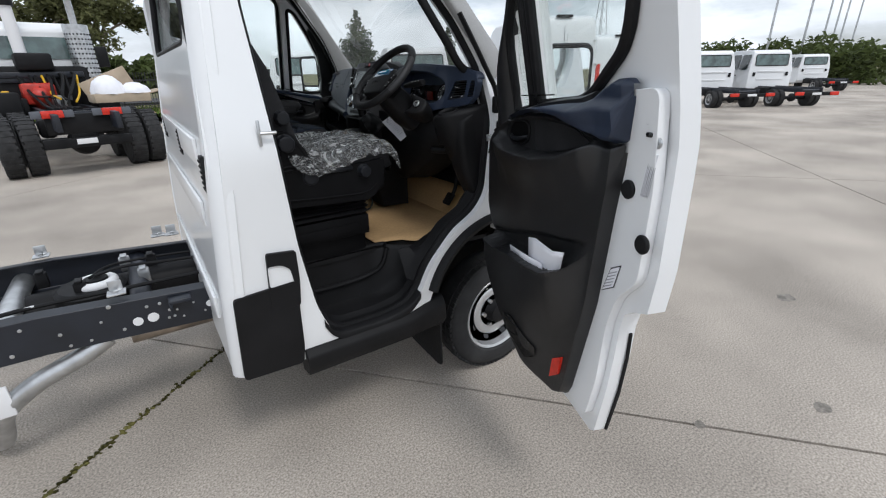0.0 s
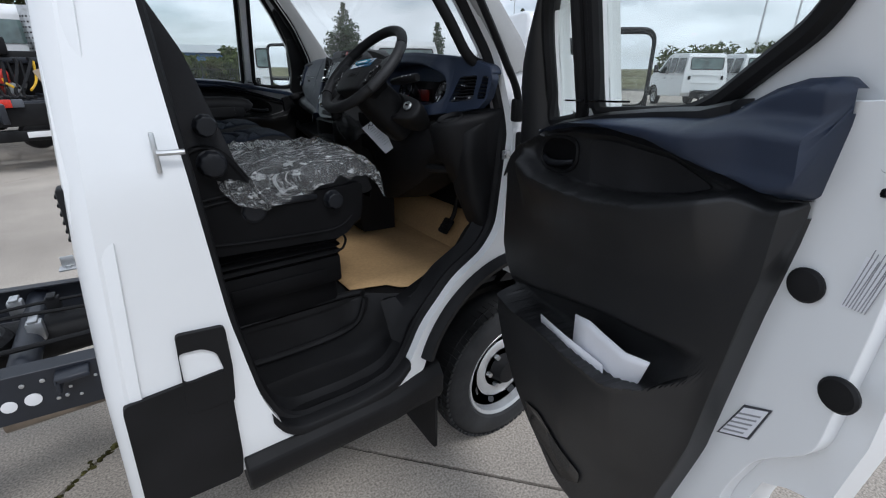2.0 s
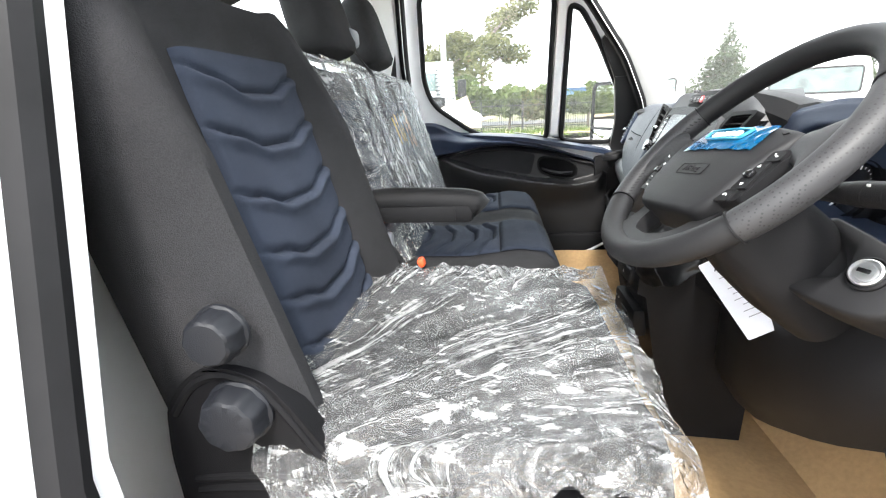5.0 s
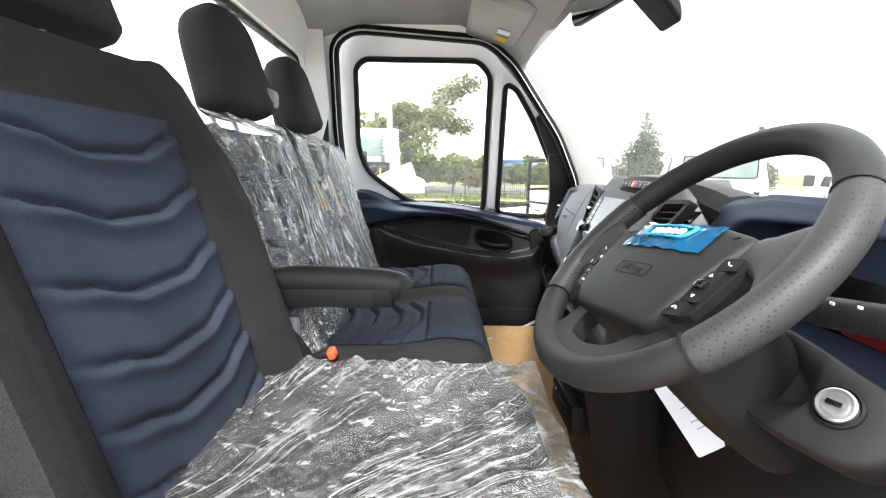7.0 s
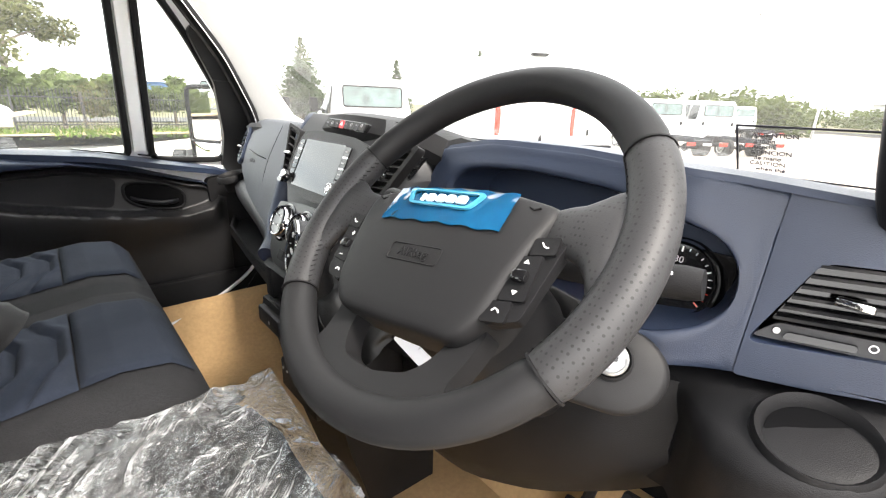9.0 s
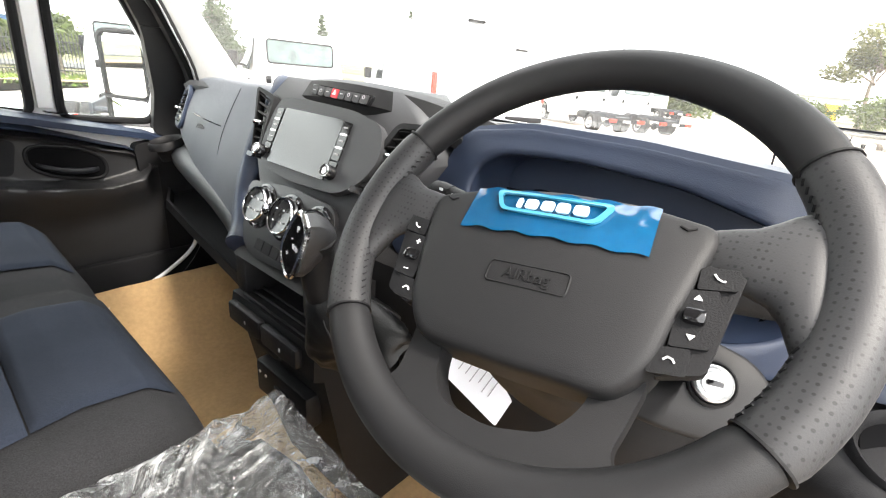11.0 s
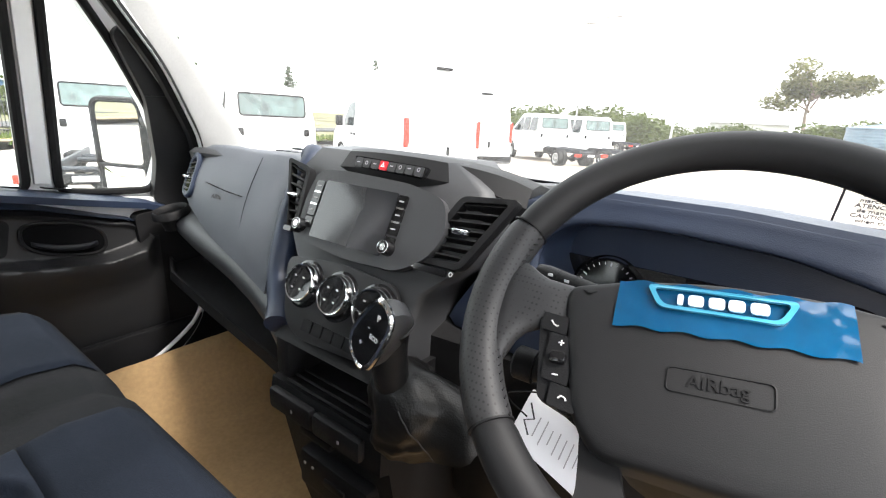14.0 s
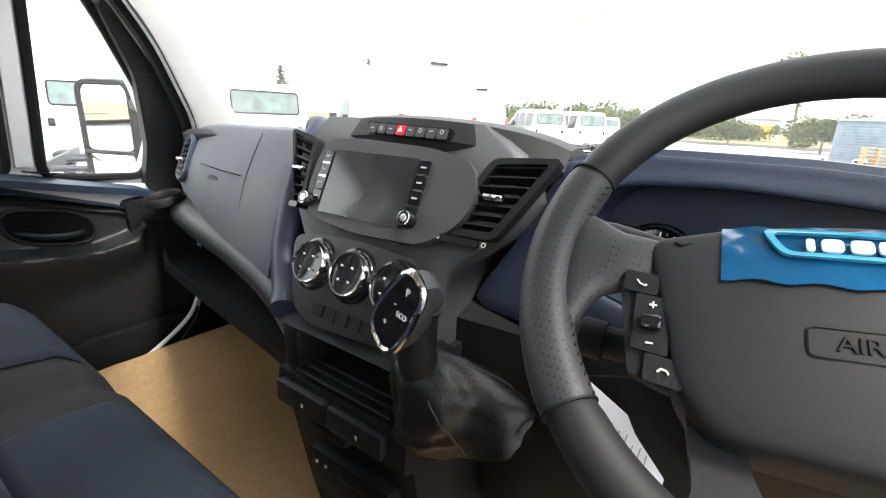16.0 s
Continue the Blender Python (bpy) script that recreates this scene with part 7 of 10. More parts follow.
    part("print_zigzag", bm, PRINT, tagob, smooth=False)
    bm = B()
    tube(bm, [M @ Vector((0, 0.01, 0.001)), M @ Vector((0.005, -0.03, 0.01)), Vector((-0.25, 0.52, 1.47))], 0.0012, 5, k=4)
    part("tie", bm, RUBBER, tagob)
    # pedals
    for y, x, z, hgt in ((0.46, 0.035, 0.945, 0.20), (0.33, 0.05, 0.915, 0.16)):
        pd = thing("pedal", (x, y, z), "black rubber pedal on a steel arm", "pedal", group="pedals")
        bm = B()
        Mp = Matrix.Translation((x, y, z)) @ Matrix.Rotation(radians(-52), 4, "Y")
        bx(bm, (0, 0, 0), (0.075, 0.062, 0.02), 0.008, M=Mp)
        part("pedal_pad", bm, RUBBER, pd)
        for k in range(4):
            bm = B()
            bx(bm, (-0.024 + k * 0.016, 0, 0.011), (0.006, 0.05, 0.004), 0.0015, M=Mp)
            part("pad_rib", bm, RUBBER, pd)
        bm = B()
        tube(bm, [(x + 0.012, y, z + 0.005), (x + 0.04, y - 0.01, z + 0.06), (x + 0.06, y - 0.015, z + hgt), (x + 0.05, y - 0.015, z + hgt + 0.15)], 0.011, 8, k=4)
        part("pedal_arm", bm, BLACK_PL, pd)


FILM_PALE = mat("pale_film", (0.62, 0.78, 0.86), 0.15, var=0.05, coat=0.4)
LEATHER = mat("perforated_leather", (0.027, 0.027, 0.0288), 0.52, var=0.06, vscale=8, bump=0.08, bscale=900, spec=0.35)


def perforate():
    nt = LEATHER.node_tree
    b = nt.nodes["Principled BSDF"]
    old = b.inputs["Base Color"].links[0].from_socket
    v = nt.nodes.new("ShaderNodeTexVoronoi")
    v.inputs["Scale"].default_value, v.inputs["Randomness"].default_value = 250.0, 0.1
    r = nt.nodes.new("ShaderNodeMapRange")
    r.inputs["From Min"].default_value, r.inputs["From Max"].default_value = 0.20, 0.32
    r.inputs["To Min"].default_value = 0.3
    s = nt.nodes.new("ShaderNodeVectorMath")
    s.operation = "SCALE"
    nt.links.new(nt.nodes["Texture Coordinate"].outputs["Object"], v.inputs["Vector"])
    nt.links.new(v.outputs["Distance"], r.inputs["Value"])
    nt.links.new(old, s.inputs[0])
    nt.links.new(r.outputs["Result"], s.inputs["Scale"])
    nt.links.new(s.outputs["Vector"], b.inputs["Base Color"])


perforate()
build_wheel()


# ---- gear lever ----
def build_lever():
    gl = thing("gear_lever", (-0.32, 0.80, 1.30), "gear lever with glossy black chrome-edged knob and leather boot", "gear lever")
    a, b = Vector((-0.362, 0.748, 1.547)), Vector((-0.358, 0.806, 1.462))
    ax = (b - a).normalized()
    nrm = Vector((-0.83, 0.0, 0.4))
    nrm = (nrm - ax * nrm.dot(ax)).normalized()
    sd = ax.cross(nrm)
    shape = [(0.0, 0.011), (0.010, 0.019), (0.03, 0.0235), (0.055, 0.0265), (0.078, 0.0275), (0.093, 0.023), (0.102, 0.012)]
    outl = [(-w, t) for t, w in shape] + [(w, t) for t, w in reversed(shape)]
    outl = [(u, v) for u, v in outl]
    bm = B()
    rings = []
    for dep, k in ((0.004, 0.90), (0.0, 1.0), (-0.012, 1.02), (-0.03, 0.85), (-0.045, 0.55)):
        rings.append([a + ax * (0.054 + (v - 0.054) * k) + sd * (u * k) + nrm * dep for u, v in outl])
    loft(bm, rings)
    part("knob", bm, DARK_PL, gl)
    bm = B()
    loop = rounded(outl, 0.008, 3)
    tube(bm, [a + ax * v + sd * u + nrm * 0.003 for u, v in loop], 0.0042, 8, closed=True)
    part("knob_trim", bm, CHROME, gl, "chrome knob edge")
    bm = B()
    plate(bm, [[(u * 0.9, 0.054 + (v - 0.054) * 0.93) for u, v in loop]], 0.002, lambda u, v, dpt: a + ax * v + sd * u + nrm * (0.0035 + dpt))
    part("knob_face", bm, GLOSS_BLACK, gl, "glossy black knob face")
    flip = 1 if sd.y < 0 else -1
    for body, u, v, sz in (("P", 0.0, 0.020, 0.012), ("ECO", 0.010, 0.046, 0.0085), ("-", -0.006, 0.044, 0.012), ("+", -0.004, 0.074, 0.011)):
        writing("knob_letter", body, sz, at_axes(a + ax * v + sd * (u * flip) + nrm * 0.0062, sd * (flip * 0.87) - ax * 0.5, -ax * 0.87 - sd * (flip * 0.5), nrm), SYMBOL, gl)
    bm = B()
    tube(bm, [a + ax * 0.03 - nrm * 0.022, a + ax * 0.062 - nrm * 0.030, Vector((-0.322, 0.782, 1.435)), Vector((-0.300, 0.785, 1.37))], 0.024, 14, k=4)
    part("lever_shaft", bm, BLACK_PL, gl)
    bm = B()
    rings = []
    top, low = Vector((-0.312, 0.784, 1.425)), Vector((-0.262, 0.772, 1.318))
    seams = [[], []]
    for k in range(20):
        t = k / 19
        c = top.lerp(low, t)
        r = 0.028 + 0.046 * t ** 0.6 - 0.012 * max(0.0, t - 0.75) * 4
        ring = []
        for n_, q in enumerate(np.linspace(0, 2 * math.pi, 65)[:-1]):
            cq, sq = math.cos(q), math.sin(q)
            fold = 0.22 * t * (1 - 0.6 * t) * math.copysign(abs(math.sin(3.5 * q + 4.5 * t + 0.6)) ** 0.5, math.sin(3.5 * q + 4.5 * t + 0.6))
            f = 1 + fold + 0.16 * noise.noise((1.8 * cq, 1.8 * sq, 2.2 * t)) + 0.05 * noise.noise((6 * cq, 6 * sq, 9 * t))
            v = c + Vector((0.85 * r * f * cq, (1.0 if sq > 0 else 1.0 + 0.75 * t) * r * f * sq, 0.45 * r * f * cq + (0.05 * t * sq * sq if sq < 0 else 0)))
            ring.append(v)
            if n_ in (38, 53) and k > 2:
                seams[0 if n_ == 38 else 1].append(v)
        rings.append(ring)
    loft(bm, rings)
    part("leather_boot", bm, mat("black_leather", (0.0062, 0.0062, 0.0066), 0.42, spec=0.4, var=0.1, vscale=9, bump=0.25, bscale=420), gl, "creased black leather boot", angle=60)
    for line in seams:
        bm = B()
        tube(bm, line, 0.0013, 6)
        part("stitched_seam", bm, DARK_PL, gl)


build_lever()


# ---- seats ----
def build_seat_back(parent, yc, width, x0, z0, x1, z1, depth=0.13, bolster=0.05, panel=0.56, head=0.138, lift=0.02, shift=0.0, top=0.815, tall=0.20, fwd=0.0):
    """Back with side bolsters; the front runs from (x0, z0) to (x1, z1)."""
    up = Vector((x1 - x0, 0, z1 - z0))
    ln = up.length
    up.normalize()
    fr = Vector((up.z, 0, -up.x))
    side = Vector((0, 1, 0))

    def S(u, v, w):
        return Vector((x0, yc, z0)) + side * u + up * v + fr * w
    bm = B()
    rings = []
    for t in np.linspace(0, 1, 22):
        hw = width / 2 * (1.0 - 0.02 * t - 0.34 * max(0.0, t - 0.72) ** 1.4 / 0.28 ** 0.4)
        if t > 0.97:
            hw *= 0.9
        dp = depth * (1 - 0.25 * t) * (1.0 if t < 0.96 else 0.55)
        ph = panel / 2 * width
        ring = []
        prof = [(-hw, -dp * 0.5), (-hw * 1.0, -0.01), (-hw * 0.97, bolster * 0.7), (-hw * 0.90, bolster), (-hw * 0.80, bolster * 0.92), (-ph * 1.02, 0.0), (-ph * 0.5, -0.005), (0, -0.006), (ph * 0.5, -0.005), (ph * 1.02, 0.0), (hw * 0.80, bolster * 0.92), (hw * 0.90, bolster), (hw * 0.97, bolster * 0.7), (hw, -0.01), (hw, -dp * 0.5), (hw * 0.92, -dp), (0, -dp * 1.08), (-hw * 0.92, -dp)]
        fade = 1.0 if t < 0.62 else max(0.25, 1 - (t - 0.62) / 0.38 * 0.75)
        for u, w in prof:
            ring.append(S(u, ln * t, w * fade if w > 0 else w))
        rings.append(ring)
    loft(bm, rings)
    part("backrest", bm, FABRIC, parent, "black woven fabric backrest", angle=50)
    # navy centre with stitched waves
    bm = B()
    rows = []
    lines = [0.085, 0.212, 0.335, 0.475, 0.623, 0.755]
    nv, nu = 170, 61
    for j in range(nv):
        t = 0.03 + top * j / (nv - 1)
        row = []
        for i in range(nu):
            s = -1 + 2 * i / (nu - 1)
            rise = float(np.interp(abs(s) * panel / 2 * width, [0.0, 0.045, 0.065, 0.095, 0.12, 0.16], [0.0, 0.0, 0.010, 0.034, 0.042, 0.072]))
            offs = [t - (l + (rise if l < 0.80 else 0.0)) for l in lines]
            dmin = min(abs(q) for q in offs) * ln
            gap = min(q for q in [-v for v in offs if v <= 0] + [1.0]) * ln
            puff = 0.011 * (1 - math.exp(-(dmin / 0.006) ** 1.5)) + 0.008 * math.exp(-((gap - 0.010) / 0.010) ** 2)
            edge = max(0.0, 1 - (abs(s) ** 10)) ** 0.5
            ph = panel / 2 * width * (1.0 if t < 0.74 else 1 - (t - 0.74) * 0.35)
            row.append(S(shift + s * ph * 1.03, ln * t, 0.004 + puff * edge - 0.004 * (1 - edge)))
        rows.append(row)
    loft(bm, rows, wrap=False)
    part("centre_panel", bm, FABRIC_BLUE, parent, "navy fabric centre panel with stitched waves", angle=70)
    # headrest on two posts
    hz = ln + lift
    bm = B()
    rings = []
    for t in (0.0, 0.02, 0.08, 0.2, 0.35, 0.5, 0.62, 0.74, 0.84, 0.91, 0.96, 0.99, 1.0):
        hw = head * (1 - 0.16 * t) * (0.84 if t == 0 else 0.93 if t < 0.05 else max(0.05, 1 - max(0.0, (t - 0.55) / 0.45) ** 2.6) ** 0.5)
        dp = 0.060 * (1 - 0.15 * t) * (0.6 if t == 0 else 0.85 if t < 0.05 else max(0.05, 1 - max(0.0, (t - 0.7) / 0.3) ** 3) ** 0.5)
        rings.append([S(hw * math.copysign(abs(math.cos(a)) ** 0.6, math.cos(a)), hz + tall * t, fwd - 0.035 + dp * math.copysign(abs(math.sin(a)) ** 0.7, math.sin(a)) + 0.01 * t) for a in np.linspace(0, 2 * math.pi, 29)[:-1]])
    loft(bm, rings)
    part("headrest", bm, FABRIC, parent, "black fabric headrest", angle=60)
    for sg in (-1, 1):
        bm = B()
        cyl(bm, S(sg * 0.05, ln - 0.05, -0.04), S(sg * 0.05, hz + 0.03, -0.04), 0.007, n=10)
        part("headrest_post", bm, STEEL, parent)
    return S, ln


def plastic(name, white_sheen, most, base):
    """Thin clear film: see-through, glossy, milky along its folds, highlights painted into that white; folds run along
    the sheet's v.
    """
    m = bpy.data.materials.new(name)
    m.use_nodes = True
    nt = m.node_tree
    nt.nodes.clear()
    nd, L = nt.nodes.new, nt.links.new
    out, tr, gl = nd("ShaderNodeOutputMaterial"), nd("ShaderNodeBsdfTransparent"), nd("ShaderNodeBsdfGlossy")
    df, tl = nd("ShaderNodeBsdfDiffuse"), nd("ShaderNodeBsdfTranslucent")
    tr.inputs["Color"].default_value = (0.93, 0.94, 0.95, 1)
    gl.inputs["Roughness"].default_value = 0.2
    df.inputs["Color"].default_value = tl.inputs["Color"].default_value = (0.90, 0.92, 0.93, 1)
    uv = nd("ShaderNodeUVMap")
    uv.uv_map = "sheet"
    co = nd("ShaderNodeTexCoord")

    def streaks(src, sc, lo, hi):
        mp, n, r = nd("ShaderNodeMapping"), nd("ShaderNodeTexNoise"), nd("ShaderNodeMapRange")
        mp.inputs["Scale"].default_value = sc
        n.inputs["Scale"].default_value, n.inputs["Detail"].default_value, n.inputs["Roughness"].default_value = 1.0, 5.0, 0.6
        r.inputs["From Min"].default_value, r.inputs["From Max"].default_value = lo, hi
        L(src, mp.inputs["Vector"])
        L(mp.outputs["Vector"], n.inputs["Vector"])
        L(n.outputs["Fac"], r.inputs["Value"])
        return r.outputs["Result"]
    UV, OB = uv.outputs["UV"], co.outputs["Object"]
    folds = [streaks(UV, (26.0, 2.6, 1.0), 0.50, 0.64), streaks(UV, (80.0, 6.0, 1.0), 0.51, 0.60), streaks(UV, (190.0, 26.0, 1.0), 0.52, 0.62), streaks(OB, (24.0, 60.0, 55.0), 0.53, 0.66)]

    def crumple(src, sc, wide):
        """Sharp creases along the borders of stretched cells, and the cells' tilt."""
        warp, add, mp, vo, r = nd("ShaderNodeTexNoise"), nd("ShaderNodeVectorMath"), nd("ShaderNodeMapping"), nd("ShaderNodeTexVoronoi"), nd("ShaderNodeMapRange")
        warp.inputs["Scale"].default_value, warp.inputs["Detail"].default_value = 14.0, 3.0
        add.operation = "MULTIPLY_ADD"
        add.inputs[1].default_value = (0.10, 0.10, 0.10)
        L(src, warp.inputs["Vector"])
        L(warp.outputs["Color"], add.inputs[0])
        L(src, add.inputs[2])
        mp.inputs["Scale"].default_value = sc
        L(add.outputs["Vector"], mp.inputs["Vector"])
        vo.feature = "DISTANCE_TO_EDGE"
        vo.inputs["Scale"].default_value = 1.0
        L(mp.outputs["Vector"], vo.inputs["Vector"])
        r.inputs["From Min"].default_value, r.inputs["From Max"].default_value = wide, 0.0
        L(vo.outputs["Distance"], r.inputs["Value"])
        return r.outputs["Result"], vo.outputs["Distance"]
    line_a, cell_a = crumple(OB, (16.0, 34.0, 34.0), 0.05)
    line_b, cell_b = crumple(OB, (60.0, 95.0, 95.0), 0.09)
    patch = nd("ShaderNodeTexNoise")
    patch.inputs["Scale"].default_value, patch.inputs["Detail"].default_value = 3.2, 3.0
    pr = nd("ShaderNodeMapRange")
    pr.inputs["From Min"].default_value, pr.inputs["From Max"].default_value = 0.47, 0.60
    L(uv.outputs["UV"], patch.inputs["Vector"])
    L(patch.outputs["Fac"], pr.inputs["Value"])

    def calc(op, a, b):
        q = nd("ShaderNodeMath")
        q.operation = op
        for k, v in enumerate((a, b)):
            if isinstance(v, (int, float)):
                q.inputs[k].default_value = v
            else:
                L(v, q.inputs[k])
        return q.outputs["Value"]
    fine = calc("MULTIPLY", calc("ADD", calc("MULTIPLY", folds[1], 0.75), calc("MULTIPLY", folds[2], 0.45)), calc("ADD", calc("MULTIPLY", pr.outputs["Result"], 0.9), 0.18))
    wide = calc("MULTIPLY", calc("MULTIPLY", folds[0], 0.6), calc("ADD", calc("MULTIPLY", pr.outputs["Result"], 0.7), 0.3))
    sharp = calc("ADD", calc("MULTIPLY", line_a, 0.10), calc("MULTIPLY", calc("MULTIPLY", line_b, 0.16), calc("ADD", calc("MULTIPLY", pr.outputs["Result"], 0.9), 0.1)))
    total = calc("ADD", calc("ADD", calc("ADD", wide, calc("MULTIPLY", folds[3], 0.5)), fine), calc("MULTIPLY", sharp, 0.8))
    relief = calc("ADD", total, calc("ADD", calc("MULTIPLY", cell_a, 1.6), calc("MULTIPLY", cell_b, 0.9)))
    bp = nd("ShaderNodeBump")
    bp.inputs["Strength"].default_value, bp.inputs["Distance"].default_value = 1.0, 0.012
    L(relief, bp.inputs["Height"])
    for sh in (gl, df):
        L(bp.outputs["Normal"], sh.inputs["Normal"])
    m0, m1, m2 = nd("ShaderNodeMixShader"), nd("ShaderNodeMixShader"), nd("ShaderNodeMixShader")
    m0.inputs["Fac"].default_value = 0.15
    L(df.outputs["BSDF"], m0.inputs[1])
    L(tl.outputs["BSDF"], m0.inputs[2])
    lw = nd("ShaderNodeLayerWeight")
    lw.inputs["Blend"].default_value = 0.42
    L(bp.outputs["Normal"], lw.inputs["Normal"])
    L(calc("MINIMUM", calc("ADD", calc("ADD", calc("MULTIPLY", total, 0.34), calc("MULTIPLY", lw.outputs["Fresnel"], 0.85)), 0.02), 0.9), m1.inputs["Fac"])
    L(tr.outputs["BSDF"], m1.inputs[1])
    L(gl.outputs["BSDF"], m1.inputs[2])
    # fold highlights painted as diffuse white over the clear film
    L(calc("MINIMUM", calc("ADD", calc("MULTIPLY", calc("POWER", total, 1.3), white_sheen), base), most), m2.inputs["Fac"])
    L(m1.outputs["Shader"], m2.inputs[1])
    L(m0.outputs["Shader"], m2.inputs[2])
    L(m2.outputs["Shader"], out.inputs["Surface"])
    return m


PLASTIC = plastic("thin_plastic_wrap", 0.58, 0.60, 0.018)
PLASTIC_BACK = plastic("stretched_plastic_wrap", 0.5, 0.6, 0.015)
# more white here paints the brighter sheen of the hanging side
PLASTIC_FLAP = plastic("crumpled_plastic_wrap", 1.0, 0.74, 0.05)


def film_sheet(rows):
    """A sheet from rows of (place, (u, v))."""
    bm = B()
    lay = bm.loops.layers.uv.new("sheet")
    vs = [[bm.verts.new(p) for p, _ in r] for r in rows]
    for i in range(len(rows) - 1):
        for j in range(len(rows[0]) - 1):
            f = bm.faces.new((vs[i][j], vs[i + 1][j], vs[i + 1][j + 1], vs[i][j + 1]))
            for lp, (a, b) in zip(f.loops, ((i, j), (i + 1, j), (i + 1, j + 1), (i, j + 1))):
                lp[lay].uv = rows[a][b][1]
    return bm


def crease(u, v, s, amp=1.0):
    """Ridged folds that run along v."""
    n1 = noise.noise((u * 7 + 3, v * 1.2 + s, s))
    n2 = noise.noise((u * 17, v * 2.6 + s, s + 5))
    n3 = noise.noise((u * 40, v * 9, s + 9))
    return ((0.5 - abs(n1)) * 0.022 + (0.5 - abs(n2)) * 0.015 + (0.5 - abs(n3)) * 0.006) * amp


def build_driver_seat():
    st = thing("driver_chair", (-0.75, 0.45, 0.85), "black and navy suspension driver seat with armrest", "seat")
    # pedestal, with a long shallow pressing in its side
    bm = B()
    bx(bm, (-0.80, 0.46, 0.90), (0.42, 0.40, 0.12), 0.015)
    bx(bm, (-0.80, 0.46, 0.985), (0.436, 0.47, 0.10), 0.012)
    part("pedestal", bm, SEAT_PL, st)
    bm = B()
    bx(bm, (-0.79, 0.223, 0.975), (0.30, 0.008, 0.045), 0.004)
    part("pedestal_panel", bm, SEAT_PL, st)
    # suspension bellows, three folds under the shell
    bm = B()
    rings = []
    for k in range(8):
        z = 1.035 + 0.085 * k / 7
        g = 0.010 if k % 2 else -0.006
        rings.append([Vector((-0.80 + a * (0.212 + g), 0.46 + b * (0.236 + g), z)) for a, b in rounded([(-1, -1), (1, -1), (1, 1), (-1, 1)], 0.12)])
    loft(bm, rings)
    part("bellows", bm, SEAT_PL, st, "black rubber suspension bellows")
    # cable loop at the front of the bellows
    bm = B()
    tube(bm, [(-0.60, 0.226, 1.09), (-0.575, 0.222, 1.105), (-0.562, 0.222, 1.085), (-0.575, 0.224, 1.055), (-0.60, 0.228, 1.05)], 0.004, 6, k=5)
    part("cable", bm, SEAT_PL, st)
    # plastic side shell
    for sg, y in ((-1, 0.198), (1, 0.715)):
        bm = B()
        out = rounded([(-1.03, 1.20), (-0.97, 1.13), (-0.60, 1.11), (-0.555, 1.13), (-0.51, 1.22), (-0.505, 1.285), (-0.62, 1.275), (-0.78, 1.290), (-0.835, 1.325), (-0.87, 1.385), (-0.90, 1.425), (-0.945, 1.442), (-0.985, 1.430), (-1.02, 1.39), (-1.03, 1.32)], 0.02)
        plate(bm, [out], 0.03, lambda u, v, dpt: Vector((u, y + sg * (dpt - 0.015), v)))
        sh = part("side_shell", bm, SEAT_PL, st, "black moulded seat side shell", bev=0.009, bseg=3)
        if sg < 0:
            # raised arch round the lower knob, running down into two long ribs
            bm = B()
            tube(bm, [(-1.012, 0.1855, 1.378), (-0.980, 0.1855, 1.418), (-0.942, 0.1855, 1.430), (-0.904, 0.1855, 1.412), (-0.876, 0.1855, 1.374), (-0.845, 0.1855, 1.325), (-0.80, 0.1855, 1.300)], 0.0062, 8, k=5)
            part("shell_arch", bm, SEAT_PL, sh)
            for zz, x1 in ((1.300, -0.79), (1.284, -0.80)):
                bm = B()
                tube(bm, [(-1.005, 0.184, zz - 0.012), (-0.93, 0.183, zz - 0.002), (x1, 0.184, zz + 0.006)], 0.0052, 8, k=4)
                part("shell_rib", bm, SEAT_PL, sh)
            bm = B()
            tube(bm, [(-0.985, 0.184, 1.168), (-0.90, 0.182, 1.158), (-0.70, 0.182, 1.146), (-0.60, 0.182, 1.148), (-0.55, 0.184, 1.178)], 0.005, 8, k=4)
            part("shell_rib", bm, SEAT_PL, sh)
    bm = B()
    rings = []
    for x, zb in ((-0.99, 1.12), (-0.75, 1.10), (-0.58, 1.10), (-0.505, 1.14), (-0.485, 1.22)):
        rings.append([Vector((x, 0.215, zb)), Vector((x, 0.215, 1.26)), Vector((x, 0.705, 1.26)), Vector((x, 0.705, zb))])
    loft(bm, rings)
    part("seat_pan", bm, SEAT_PL, st, bev=0.012)
    # round knobs with scalloped sides, a bevelled edge and a flat face
    for x, z, r, y, flat in ((-0.930, 1.389, 0.0365, 0.182, 1.0), (-0.930, 1.486, 0.0290, 0.180, 1.0), (-0.611, 1.243, 0.0290, 0.182, 1.0), (-0.845, 1.245, 0.034, 0.182, 0.3)):
        bm = B()
        rings = []
        for dep, k, wave in ((0.0, 1.02, 0.0), (0.004, 1.02, 0.0), (0.006, 0.97, 0.03), (0.022, 0.93, 0.035), (0.029, 0.84, 0.03), (0.031, 0.74, 0.012), (0.0315, 0.4, 0.0), (0.0315, 0.01, 0.0)):
            rings.append([Vector((x + r * k * (1 - wave * (1 + math.cos(9 * q))) * math.cos(q), y - dep * flat, z + r * k * (1 - wave * (1 + math.cos(9 * q))) * math.sin(q))) for q in np.linspace(0, 2 * math.pi, 73)[:-1]])
        loft(bm, rings)
        part("adjuster_knob", bm, KNOB_PL, st, "ribbed black adjuster knob", angle=30)
    bm = B()
    bx(bm, (-0.735, 0.182, 1.262), (0.15, 0.02, 0.022), 0.008)
    part("adjuster_lever", bm, KNOB_PL, st)
    # cushion
    bm = B()
